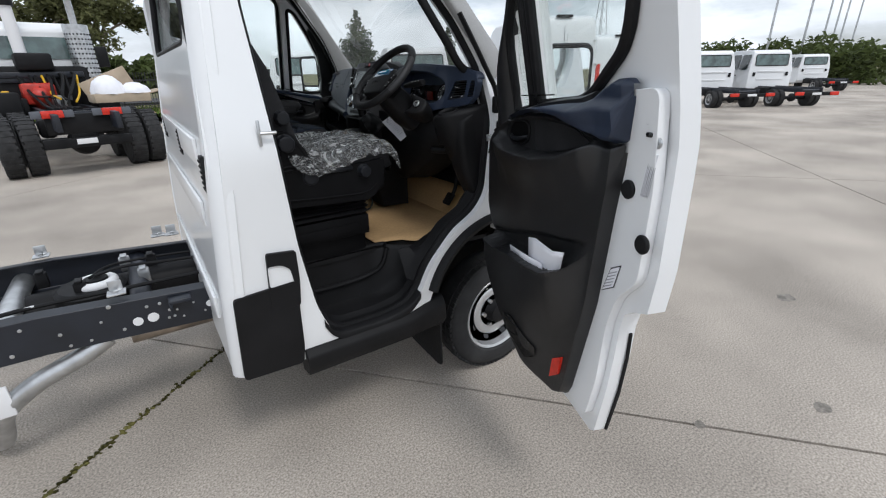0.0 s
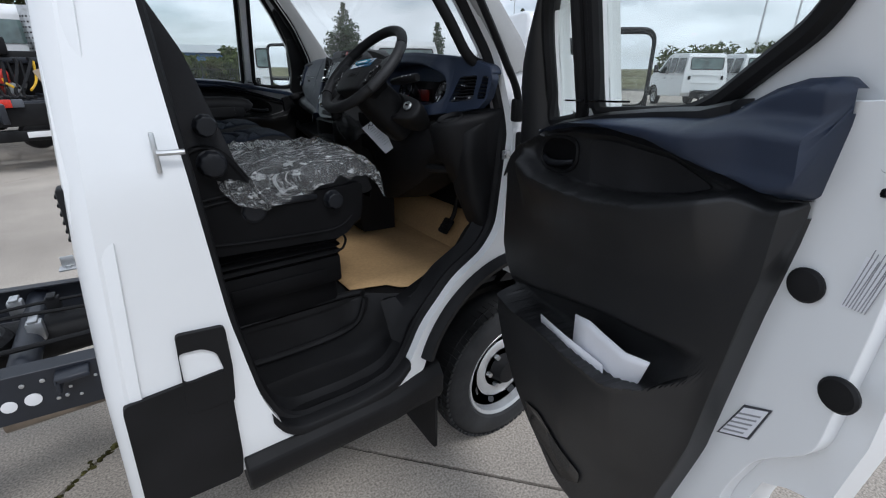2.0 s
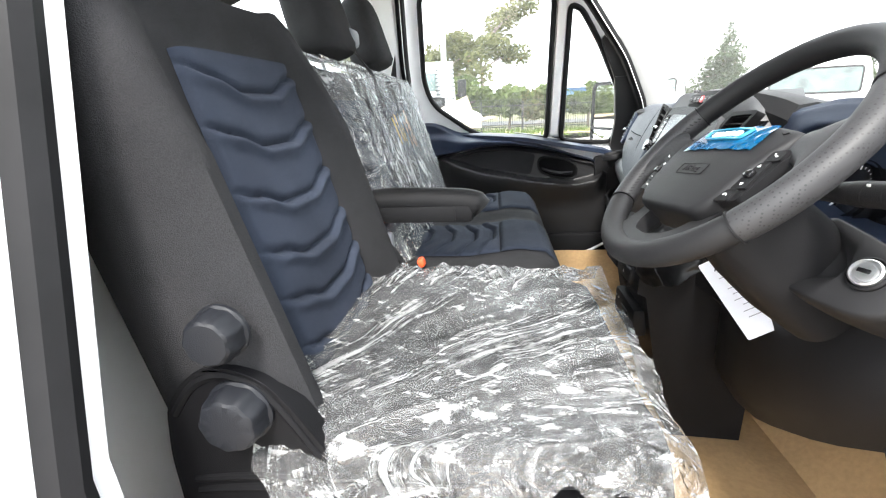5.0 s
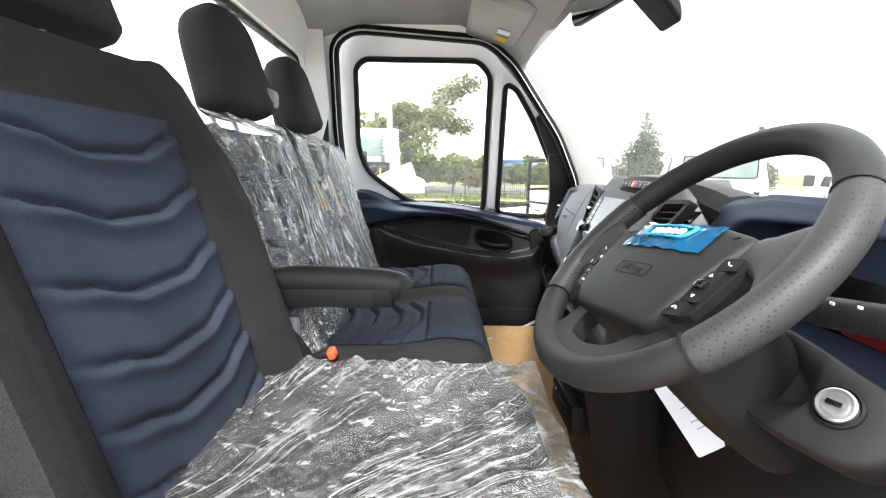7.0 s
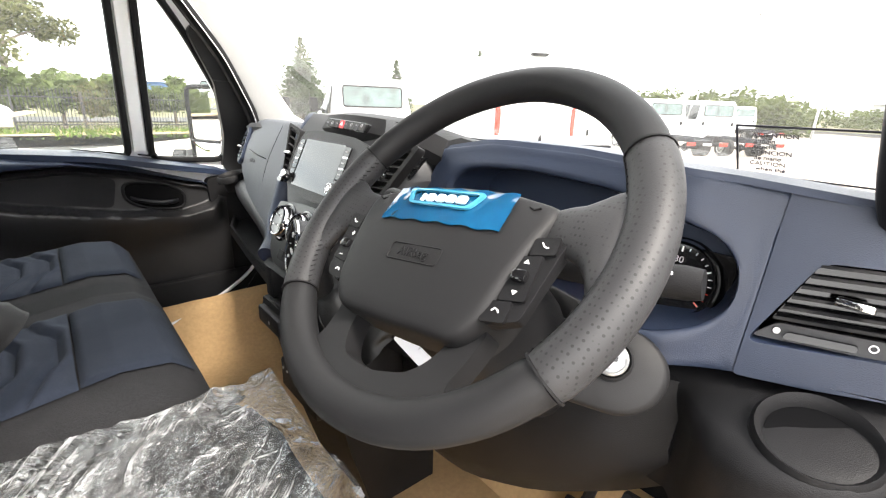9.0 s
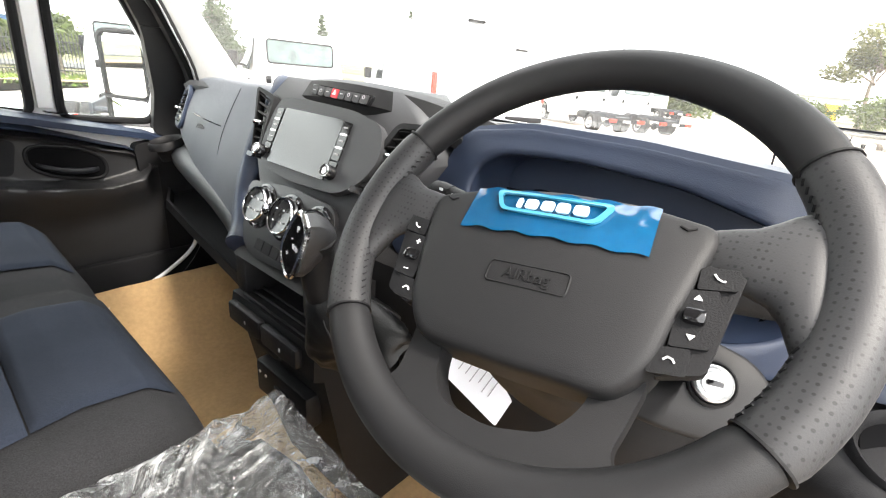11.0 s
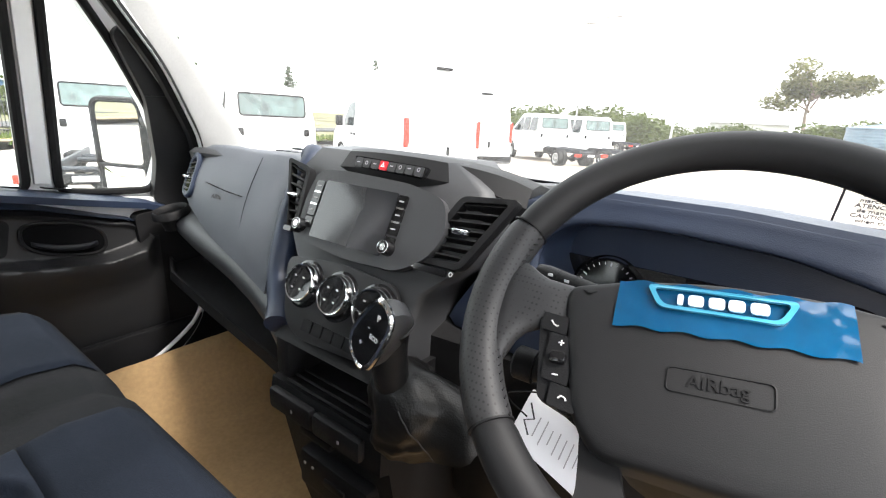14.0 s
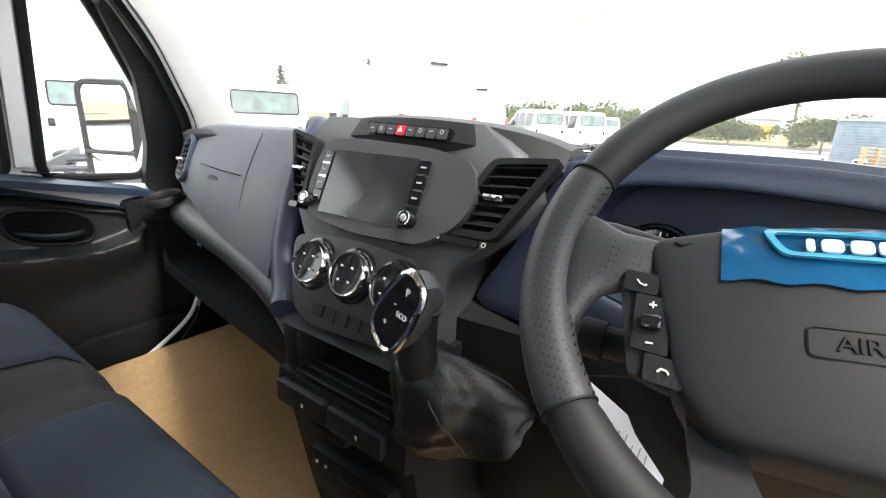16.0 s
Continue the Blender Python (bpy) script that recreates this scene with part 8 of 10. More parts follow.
    rings = []
    for x, zt, e in ((-1.0, 1.345, 0.9), (-0.95, 1.352, 1.0), (-0.8, 1.338, 1.0), (-0.65, 1.340, 1.0), (-0.53, 1.345, 1.0), (-0.475, 1.330, 0.97), (-0.452, 1.295, 0.92), (-0.455, 1.26, 0.88)):
        ring = []
        for s in np.linspace(-1, 1, 17):
            ring.append(Vector((x, 0.46 + 0.258 * e * s, zt - 0.012 * (1 - s * s) * 0.6 - 0.05 * max(0, abs(s) - 0.85) / 0.15 + 0.012 * math.exp(-((abs(s) - 0.8) / 0.12) ** 2))))
        ring += [Vector((x, 0.46 + 0.245 * e, 1.235)), Vector((x, 0.46 - 0.245 * e, 1.235))]
        rings.append(ring)
    loft(bm, rings)
    part("cushion", bm, FABRIC, st, "dark fabric seat cushion", angle=55)
    bm = B()
    rows = [[Vector((x, 0.46 + 0.15 * s, 1.3365 + 0.008 * math.exp(-((x + 0.53) / 0.05) ** 2) + 0.004 * (1 - s ** 6) + 0.006 * (1 - math.exp(-((((x + 0.9) * 9 + 0.35 * abs(s)) % 1.0 - 0.5) / 0.18) ** 2)))) for s in np.linspace(-1, 1, 25)] for x in np.linspace(-0.92, -0.48, 50)]
    loft(bm, rows, wrap=False)
    part("cushion_panel", bm, FABRIC, st, "dark fabric cushion centre", angle=70)
    build_seat_back(st, 0.455, 0.53, -0.90, 1.30, -1.055, 1.855, bolster=0.055, head=0.16, shift=0.018)
    # armrest
    bm = B()
    tube(bm, [(-1.0, 0.752, 1.485), (-0.9, 0.755, 1.495), (-0.75, 0.757, 1.492), (-0.70, 0.758, 1.485), (-0.685, 0.758, 1.475)], lambda t: 0.030 if t < 0.85 else 0.026, 14, k=4, flat=1.0)
    bx(bm, (-0.85, 0.756, 1.474), (0.30, 0.058, 0.05), 0.014)
    ar = part("armrest", bm, BLACK_PL, st, "black padded armrest")
    bm = B()
    bx(bm, (-0.85, 0.727, 1.470), (0.22, 0.004, 0.034), 0.0015)
    part("armrest_panel", bm, BLACK_PL, ar)
    # buckle
    bk = thing("belt_buckle", (-0.84, 0.745, 1.35), "seat belt buckle with orange button beside the driver seat", "seat belt")
    bm = B()
    Mb = Matrix.Translation((-0.838, 0.748, 1.352)) @ Matrix.Rotation(radians(66), 4, "Y")
    bx(bm, (0, 0, -0.03), (0.022, 0.03, 0.08), 0.006, M=Mb)
    part("stem", bm, BLACK_PL, bk)
    bm = B()
    bx(bm, (0.004, 0, 0.014), (0.02, 0.028, 0.016), 0.005, M=Mb)
    part("button", bm, ORANGE, bk, "orange release button")
    # grey bracket between seat and bench
    bm = B()
    bx(bm, (-0.93, 0.735, 1.36), (0.10, 0.02, 0.14), 0.008, M=None)
    part("seat_bracket", bm, GREY_PL, st)
    # plastic sheet on the cushion, hanging over the near side, its folds fanning out from the rear corner
    rows = []
    nx, na = 110, 120
    for i in range(nx):
        x0 = -0.925 + 0.485 * i / (nx - 1)
        hang = float(np.interp(x0, [-0.93, -0.88, -0.82, -0.74, -0.66, -0.58, -0.50, -0.44, -0.42], [0.02, 0.065, 0.085, 0.072, 0.045, 0.028, 0.03, 0.06, 0.085]))
        hang += 0.012 * noise.noise((x0 * 30, 1, 3))
        row = []
        for j in range(na):
            a = (0.545 + hang) * j / (na - 1)
            over = max(0.0, a - 0.545)
            y = 0.735 - min(a, 0.545) - 0.02 * (1 - math.exp(-over / 0.02)) + 0.012 * noise.noise((x0 * 24, 5, 1)) * min(1.0, over / 0.04)
            z = 1.352 - 0.93 * over - 0.03 * max(0.0, (0.26 - y) / 0.07) ** 2 * 0.5 - 0.05 * max(0.0, (y - 0.70) / 0.035) ** 1.4
            x = x0
            front = max(0.0, (x0 + 0.48) / 0.055)
            z -= 0.05 * front ** 1.4 * (0.5 + 0.8 * max(0.0, (0.5 - y) / 0.3))
            if x0 > -0.47 and y > 0.62:
                z += 0.035 * (y - 0.62) / 0.1 * front
            th, rad = math.atan2(y - 0.10 + 0.5 * over, x + 1.0), math.hypot(y - 0.10, x + 1.0)
            th += 0.05 * noise.noise((x * 5, y * 5, 4)) + 0.02 * noise.noise((x * 17, y * 17, 8)) + 0.3 * over * noise.noise((x * 9, over * 8, 2))
            c = crease(th, rad, 1.3)
            lift = min(1.0, over / 0.05)
            row.append((Vector((x + 0.010 * noise.noise((y * 16, 3, 2)) * min(1, front), y - c * 0.9 * lift, z + c * (1 - 0.7 * lift))), (th, rad + over)))
        rows.append(row)
    wrap = thing("seat_wrap", (-0.68, 0.46, 1.35), "crumpled clear plastic sheet draped over the driver seat cushion", "plastic sheet")
    cut = 86
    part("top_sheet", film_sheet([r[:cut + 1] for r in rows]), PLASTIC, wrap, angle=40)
    part("hanging_flap", film_sheet([r[cut:] for r in rows]), PLASTIC_FLAP, wrap, "crumpled edge of the sheet with painted white sheen", angle=40)
    rows = []
    for i in range(30):
        t = i / 29
        rows.append([(Vector((-0.515 + 0.03 * noise.noise((t * 5, q, 1)) + 0.02 * t, 0.68 + 0.02 * q * (1 - 0.6 * t) + 0.008 * noise.noise((t * 9, q * 2, 4)), 1.332 + 0.024 * t + 0.01 * noise.noise((q * 3, t * 8, 2)))), (q * 0.2, t * 0.3)) for q in np.linspace(-1, 1, 14)])
    bm = film_sheet(rows)
    single("plastic_tuft", bm, PLASTIC, "gathered tuft of clear plastic at the seat corner", "plastic sheet", angle=25)


build_driver_seat()


def build_bench():
    bn = thing("passenger_bench", (-0.75, 1.33, 0.85), "black and navy two-place passenger bench", "seat")
    bm = B()
    bx(bm, (-0.80, 1.20, 1.0), (0.46, 0.80, 0.32), 0.02)
    part("bench_base", bm, BLACK_PL, bn)
    bm = B()
    rings = []
    for x, zt, zb, e in ((-1.0, 1.33, 1.16, 0.97), (-0.9, 1.345, 1.15, 1.0), (-0.72, 1.345, 1.15, 1.0), (-0.60, 1.362, 1.15, 1.0), (-0.54, 1.355, 1.15, 0.99), (-0.505, 1.325, 1.155, 0.975), (-0.49, 1.27, 1.165, 0.965), (-0.495, 1.20, 1.175, 0.95)):
        ring = []
        for s in np.linspace(-1, 1, 25):
            ring.append(Vector((x, 1.165 + 0.44 * e * s, zt - 0.04 * max(0, abs(s) - 0.9) / 0.1 - 0.010 * math.exp(-(s / 0.05) ** 2))))
        ring += [Vector((x, 1.165 + 0.43 * e, zb)), Vector((x, 1.165 - 0.43 * e, zb))]
        rings.append(ring)
    loft(bm, rings)
    part("bench_cushion", bm, FABRIC, bn, "black fabric bench cushion", angle=55)
    for yc in (0.945, 1.385):
        bm = B()
        rows = []
        for x in np.linspace(-0.95, -0.645, 90):
            row = []
            for s in np.linspace(-1, 1, 49):
                rise = float(np.interp(abs(s) * 0.155, [0.0, 0.045, 0.065, 0.095, 0.12, 0.16], [0.0, 0.0, 0.006, 0.022, 0.027, 0.042]))
                offs = [x - (l - rise) for l in (-0.89, -0.83, -0.77, -0.71, -0.66)]
                dm = min(abs(q) for q in offs)
                gap = min([q for q in offs if q >= 0] + [1.0])
                z = float(np.interp(x, [-0.95, -0.9, -0.72, -0.60, -0.54, -0.505], [1.338, 1.345, 1.345, 1.362, 1.355, 1.325]))
                row.append(Vector((x, yc + 0.135 * s, z + 0.002 + (0.009 * (1 - math.exp(-(dm / 0.006) ** 1.5)) + 0.005 * math.exp(-((gap - 0.010) / 0.010) ** 2)) * max(0.0, 1 - abs(s) ** 10) ** 0.5)))
            rows.append(row)
        loft(bm, rows, wrap=False)
        part("cushion_panel", bm, FABRIC_BLUE, bn, "navy fabric cushion panel with stitched waves", angle=70)
        # plain dark front of each place, edged by a sewn seam
        bm = B()
        rows = []
        for x in np.linspace(-0.643, -0.512, 30):
            z = float(np.interp(x, [-0.72, -0.60, -0.54, -0.505], [1.345, 1.362, 1.355, 1.325]))
            rows.append([Vector((x, yc + 0.135 * q, z + 0.003 + 0.007 * max(0.0, 1 - abs(q) ** 14) ** 0.5 * min(1.0, (x + 0.643) / 0.008, (-0.512 - x) / 0.01))) for q in np.linspace(-1, 1, 41)])
        loft(bm, rows, wrap=False)
        part("cushion_front", bm, FABRIC_DARK, bn, "dark slate fabric cushion front", angle=70)
    for yc in (0.955, 1.39):
        build_seat_back(bn, yc, 0.43, -0.90, 1.30, -1.05, 1.785, bolster=0.03, panel=0.6, head=0.122, lift=0.035, tall=0.225, fwd=0.04)
    # plastic covers on the two backs
    for yc, sd in ((0.955, 2.0), (1.39, 6.0)):
        rows = []
        for i in range(80):
            t = i / 79
            row = []
            for j in range(64):
                q = -1 + 2 * j / 63
                th = q * 0.5 + 0.22 * t + 0.12 * math.sin(t * 3 + sd)
                x = -0.895 + (-1.05 + 0.895) * t + 0.05 + crease(th, t, sd, 1.3) - 0.06 * max(0, abs(q) - 0.85) / 0.15
                if t > 0.93:
                    x -= (t - 0.93) * 1.2
                row.append((Vector((x, yc + 0.232 * q * (1 - 0.12 * max(0, t - 0.7)), 1.29 + 0.525 * t + 0.012 * noise.noise((q * 4, t * 6, sd)))), (th * 0.55 + sd, t * 0.5)))
            rows.append(row)
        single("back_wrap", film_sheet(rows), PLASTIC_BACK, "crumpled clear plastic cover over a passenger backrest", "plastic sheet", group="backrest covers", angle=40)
    # middle belt with two hanging paper tags under the plastic
    mb = thing("seat_belt", (-1.0, 1.05, 1.83), "black middle seat belt with yellow and orange paper tags", "seat belt")
    bm = B()
    loft(bm, [[Vector((x, y - 0.022, z + 0.006)), Vector((x + 0.004, y + 0.022, z - 0.006))] for x, y, z in ((-1.04, 1.03, 1.86), (-0.985, 1.045, 1.79), (-0.962, 1.075, 1.70), (-0.938, 1.12, 1.56), (-0.905, 1.17, 1.42))], wrap=False)
    w = part("webbing", bm, FABRIC, mb)
    w.modifiers.new("thick", "SOLIDIFY").thickness = 0.002
    bm = B()
    bx(bm, (-1.03, 1.02, 1.865), (0.05, 0.07, 0.045), 0.012)
    part("belt_outlet", bm, GREY_PL, mb, "grey belt outlet cover")
    for y, z, ln_, wd, m_, lean in ((1.137, 1.63, 0.085, 0.022, YELLOW, 0.35), (1.30, 1.62, 0.13, 0.024, ORANGE_CARD, 0.40)):
        bm = B()
        bx(bm, (0, 0, 0), (0.002, wd * 1.5, ln_), 0.0006, M=Matrix.Translation((-0.938, y, z)) @ Matrix.Rotation(lean, 4, "X") @ Matrix.Rotation(-0.25, 4, "Y"))
        part("paper_tag", bm, m_, mb, "hanging paper tag")
    # belt on the far pillar
    bt = thing("seat_belt", (-1.08, 1.72, 1.9), "black seat belt hanging from the far pillar", "seat belt")
    bm = B()
    loft(bm, [[Vector((-1.075, 1.735, z)) + o for o in (Vector((-0.022, 0.0, 0)), Vector((0.022, -0.012, 0)))] for z in (2.03, 1.8, 1.55, 1.3)], wrap=False)
    w = part("webbing", bm, FABRIC, bt)
    md = w.modifiers.new("thick", "SOLIDIFY")
    md.thickness = 0.002
    bm = B()
    bx(bm, (-1.075, 1.735, 2.04), (0.05, 0.025, 0.04), 0.008)
    bx(bm, (-1.07, 1.74, 2.085), (0.022, 0.03, 0.03), 0.006)
    part("belt_guide", bm, BLACK_PL, bt)
    bm = B()
    bx(bm, (-1.06, 1.722, 1.67), (0.035, 0.004, 0.05), 0.001)
    part("belt_label", bm, PAPER, bt)


build_bench()


# ---- roof fittings ----
def build_roof_fittings():
    sh = thing("sun_visor", (-0.35, 1.55, 2.2), "folded grey sun visor with a small yellow and white label", "sun visor")
    bm = B()
    loft(bm, [[Vector((-0.34, y, 2.165)), Vector((-0.355, y, 2.15)), Vector((-0.52, y, 2.195)), Vector((-0.53, y, 2.21)), Vector((-0.52, y, 2.222)), Vector((-0.36, y, 2.18))] for y in (1.30, 1.33, 1.70, 1.72)])
    part("visor_panel", bm, HEADLINER, sh, bev=0.006)
    for y0, y1, m in ((1.57, 1.62, YELLOW), (1.50, 1.54, PAPER)):
        bm = B()
        loft(bm, [[Vector((-0.39, y, 2.156)), Vector((-0.43, y, 2.167)), Vector((-0.43, y, 2.1655)), Vector((-0.39, y, 2.1545))] for y in (y0, y1)])
        part("visor_label", bm, m, sh, smooth=False)
    sv = thing("sun_visor", (-0.35, 0.45, 2.2), "folded grey sun visor", "sun visor")
    bm = B()
    loft(bm, [[Vector((-0.34, y, 2.165)), Vector((-0.355, y, 2.15)), Vector((-0.52, y, 2.195)), Vector((-0.53, y, 2.21)), Vector((-0.52, y, 2.222)), Vector((-0.36, y, 2.18))] for y in (0.25, 0.28, 0.65, 0.68)])
    part("visor_panel", bm, HEADLINER, sv, bev=0.006)
    mr = thing("inner_mirror", (-0.20, 0.97, 2.10), "black interior mirror with a sensor housing", "mirror")
    M = Matrix.Translation((-0.255, 1.05, 2.105)) @ Matrix.Rotation(radians(12), 4, "Z") @ Matrix.Rotation(radians(-8), 4, "Y")
    bm = B()
    loft(bm, [[M @ Vector((x, u * k, v * k)) for u, v in rect(-0.125, -0.032, 0.125, 0.032, 0.025)] for x, k in ((0.0, 1.0), (0.012, 1.02), (0.03, 0.8), (0.036, 0.4))])
    part("mirror_shell", bm, BLACK_PL, mr)
    bm = B()
    plate(bm, [rect(-0.119, -0.028, 0.119, 0.028, 0.022)], 0.002, lambda u, v, dpt: M @ Vector((-0.002 - dpt, u, v)))
    part("mirror_pane", bm, MIRROR, mr, smooth=False)
    bm = B()
    loft(bm, [[Vector((x, 0.975 + a * w, z + b * h)) for a, b in ((-1, -1), (1, -1), (1, 1), (-1, 1))] for x, z, w, h in ((-0.20, 2.14, 0.045, 0.04), (-0.16, 2.095, 0.05, 0.03), (-0.12, 2.045, 0.045, 0.02), (-0.11, 2.03, 0.04, 0.01))])
    part("sensor_housing", bm, BLACK_PL, mr, bev=0.008)
    # grab handle on the driver's pillar
    gh = thing("grab_handle", (-0.12, 0.13, 1.75), "black grab handle on the windscreen pillar", "handle")
    bm = B()
    tube(bm, [(-0.315, 0.205, 1.985), (-0.285, 0.19, 1.93), (-0.24, 0.178, 1.86), (-0.165, 0.168, 1.755), (-0.11, 0.160, 1.672), (-0.065, 0.152, 1.638), (-0.02, 0.14, 1.64), (0.01, 0.115, 1.68)], 0.018, 12, k=5)
    part("grip", bm, BLACK_PL, gh)
    # tweeter grille on the far pillar
    bm = B()
    c = Vector((-0.045, 1.825, 1.735))
    ax_ = Vector((-0.55, -0.75, 0.3)).normalized()
    u, v, _ = axes(ax_)
    single("tweeter_grille", lathe(bm, c, ax_, [(0, 0.030), (0.004, 0.029), (0.006, 0.025), (0.006, 0.001)], n=20), GREY_PL, "grey hexagonal speaker grille on the pillar trim", "speaker grille")
    # warning label on the windscreen base
    wl = thing("windscreen_label", (0.15, 0.25, 1.64), "white windscreen label with a black border and printed caution", "label")
    A, dB, up = Vector((0.131, 0.345, 1.644)), Vector((-0.13, -1.0, 0)).normalized(), Vector((-0.60, 0, 0.80))
    nn = dB.cross(up).normalized()
    if nn.x > 0:
        nn = -nn
    pl = lambda b: (lambda a_, b_, dpt: A + dB * a_ + up * b_ + nn * (b + dpt))
    bm = B()
    plate(bm, [[(0, 0), (0.20, 0), (0.20, 0.085), (0, 0.085)], [(0.003, 0.003), (0.197, 0.003), (0.197, 0.082), (0.003, 0.082)]], 0.0005, pl(0.001))
    part("label_border", bm, PRINT, wl, smooth=False)
    bm = B()
    plate(bm, [[(0.001, 0.001), (0.199, 0.001), (0.199, 0.084), (0.001, 0.084)]], 0.0004, pl(0.0))
    part("label_sheet", bm, LABEL_CLEAR, wl, smooth=False)
    for k, body in enumerate(("ATTENTION", "a main", "marche", "ATENCION", "de mano", "CAUTION", "when the")):
        M = at_axes(pl(0.0016)(0.012 + 0.0045 * len(body) * 0.85, 0.070 - k * 0.0095, 0), dB, up, nn)
        writing("label_word", body, 0.0095, M, PRINT, wl)


LABEL_CLEAR = glass("clear_label", (0.9, 0.9, 0.9), 0.3, 0.2)
build_roof_fittings()


# ---- the yard around: vehicles ----
def frame_of(x, y, deg):
    """Axes of a parked vehicle: its own x runs forward, y to its left."""
    return Matrix.Translation((x, y, 0)) @ Matrix.Rotation(radians(deg), 4, "Z")


def at(M, bm):
    bm.transform(M)
    return bm


def road_wheel(parent, M, x, y, out, r=0.345, w=0.2, rim=SILVER, name="wheel"):
    """A wheel with its outer face towards out (+1 left, -1 right)."""
    c, ax = Vector((x, y, r)), Vector((0, out, 0))
    bm = B()
    lathe(bm, c, ax, [(-w / 2, r * 0.6), (-w / 2, r * 0.9), (-w * 0.36, r * 0.985), (w * 0.36, r * 0.985), (w / 2, r * 0.9), (w * 0.48, r * 0.66), (w * 0.3, r * 0.62)], n=36)
    t = part(name, at(M, bm), TYRE, parent)
    bm = B()
    lathe(bm, c, ax, [(w * 0.3, r * 0.62), (w * 0.47, r * 0.64), (w * 0.42, r * 0.55), (w * 0.1, r * 0.5), (w * 0.2, r * 0.32), (w * 0.24, r * 0.18), (w * 0.4, r * 0.16), (w * 0.4, 0.01)], n=28)
    part("rim", at(M, bm), rim, t)
    bm = B()
    for k in range(30):
        a = 2 * math.pi * k / 30
        for o in (-0.33, 0.0, 0.33):
            bx(bm, (0, 0, 0), (r * 0.11, w * 0.26, r * 0.035), 0, M=Matrix.Translation(c) @ Matrix.Rotation(a, 4, "Y") @ Matrix.Translation((0, o * w, r * 0.985)))
    tr = part("tread", at(M, bm), TYRE, t, smooth=False)
    tr["kind"] = "stuff"
    return t


def shell(parent, M, name, outline, width, material, inset=0.12, zmid=1.2, bev=0.04):
    """A body from a side outline, drawn in towards the roof."""
    bm = B()
    dn = dense(outline, 0.25)

    def pl(u, v, dpt):
        return Vector((u, dpt - width / 2, v))
    rings = []
    for s, sc in ((-1, 0.0), (-0.985, 0.0), (0.985, 0.0), (1, 0.0)):
        rings.append([Vector((x, s * (width / 2 - max(0.0, z - zmid) * inset), z)) for x, z in dn])
    bm2 = B()
    loft(bm2, [rings[0], rings[-1]])
    bm.free()
    return part(name, at(M, bm2), material, parent, bev=bev)


def pane_side(parent, M, name, loop, side, width, inset, zmid, material=None, proud=0.006):
    bm = B()
    plate(bm, [rounded(loop, 0.04)], 0.01, lambda u, v, dpt: Vector((u, side * (width / 2 - max(0.0, v - zmid) * inset + proud - dpt), v)))
    return part(name, at(M, bm), material or DARK_GLASS, parent, smooth=False)


def box_part(parent, M, name, c, s, material, bev=0.01, label=""):
    return part(name, at(M, bx(B(), c, s, bev)), material, parent, label)


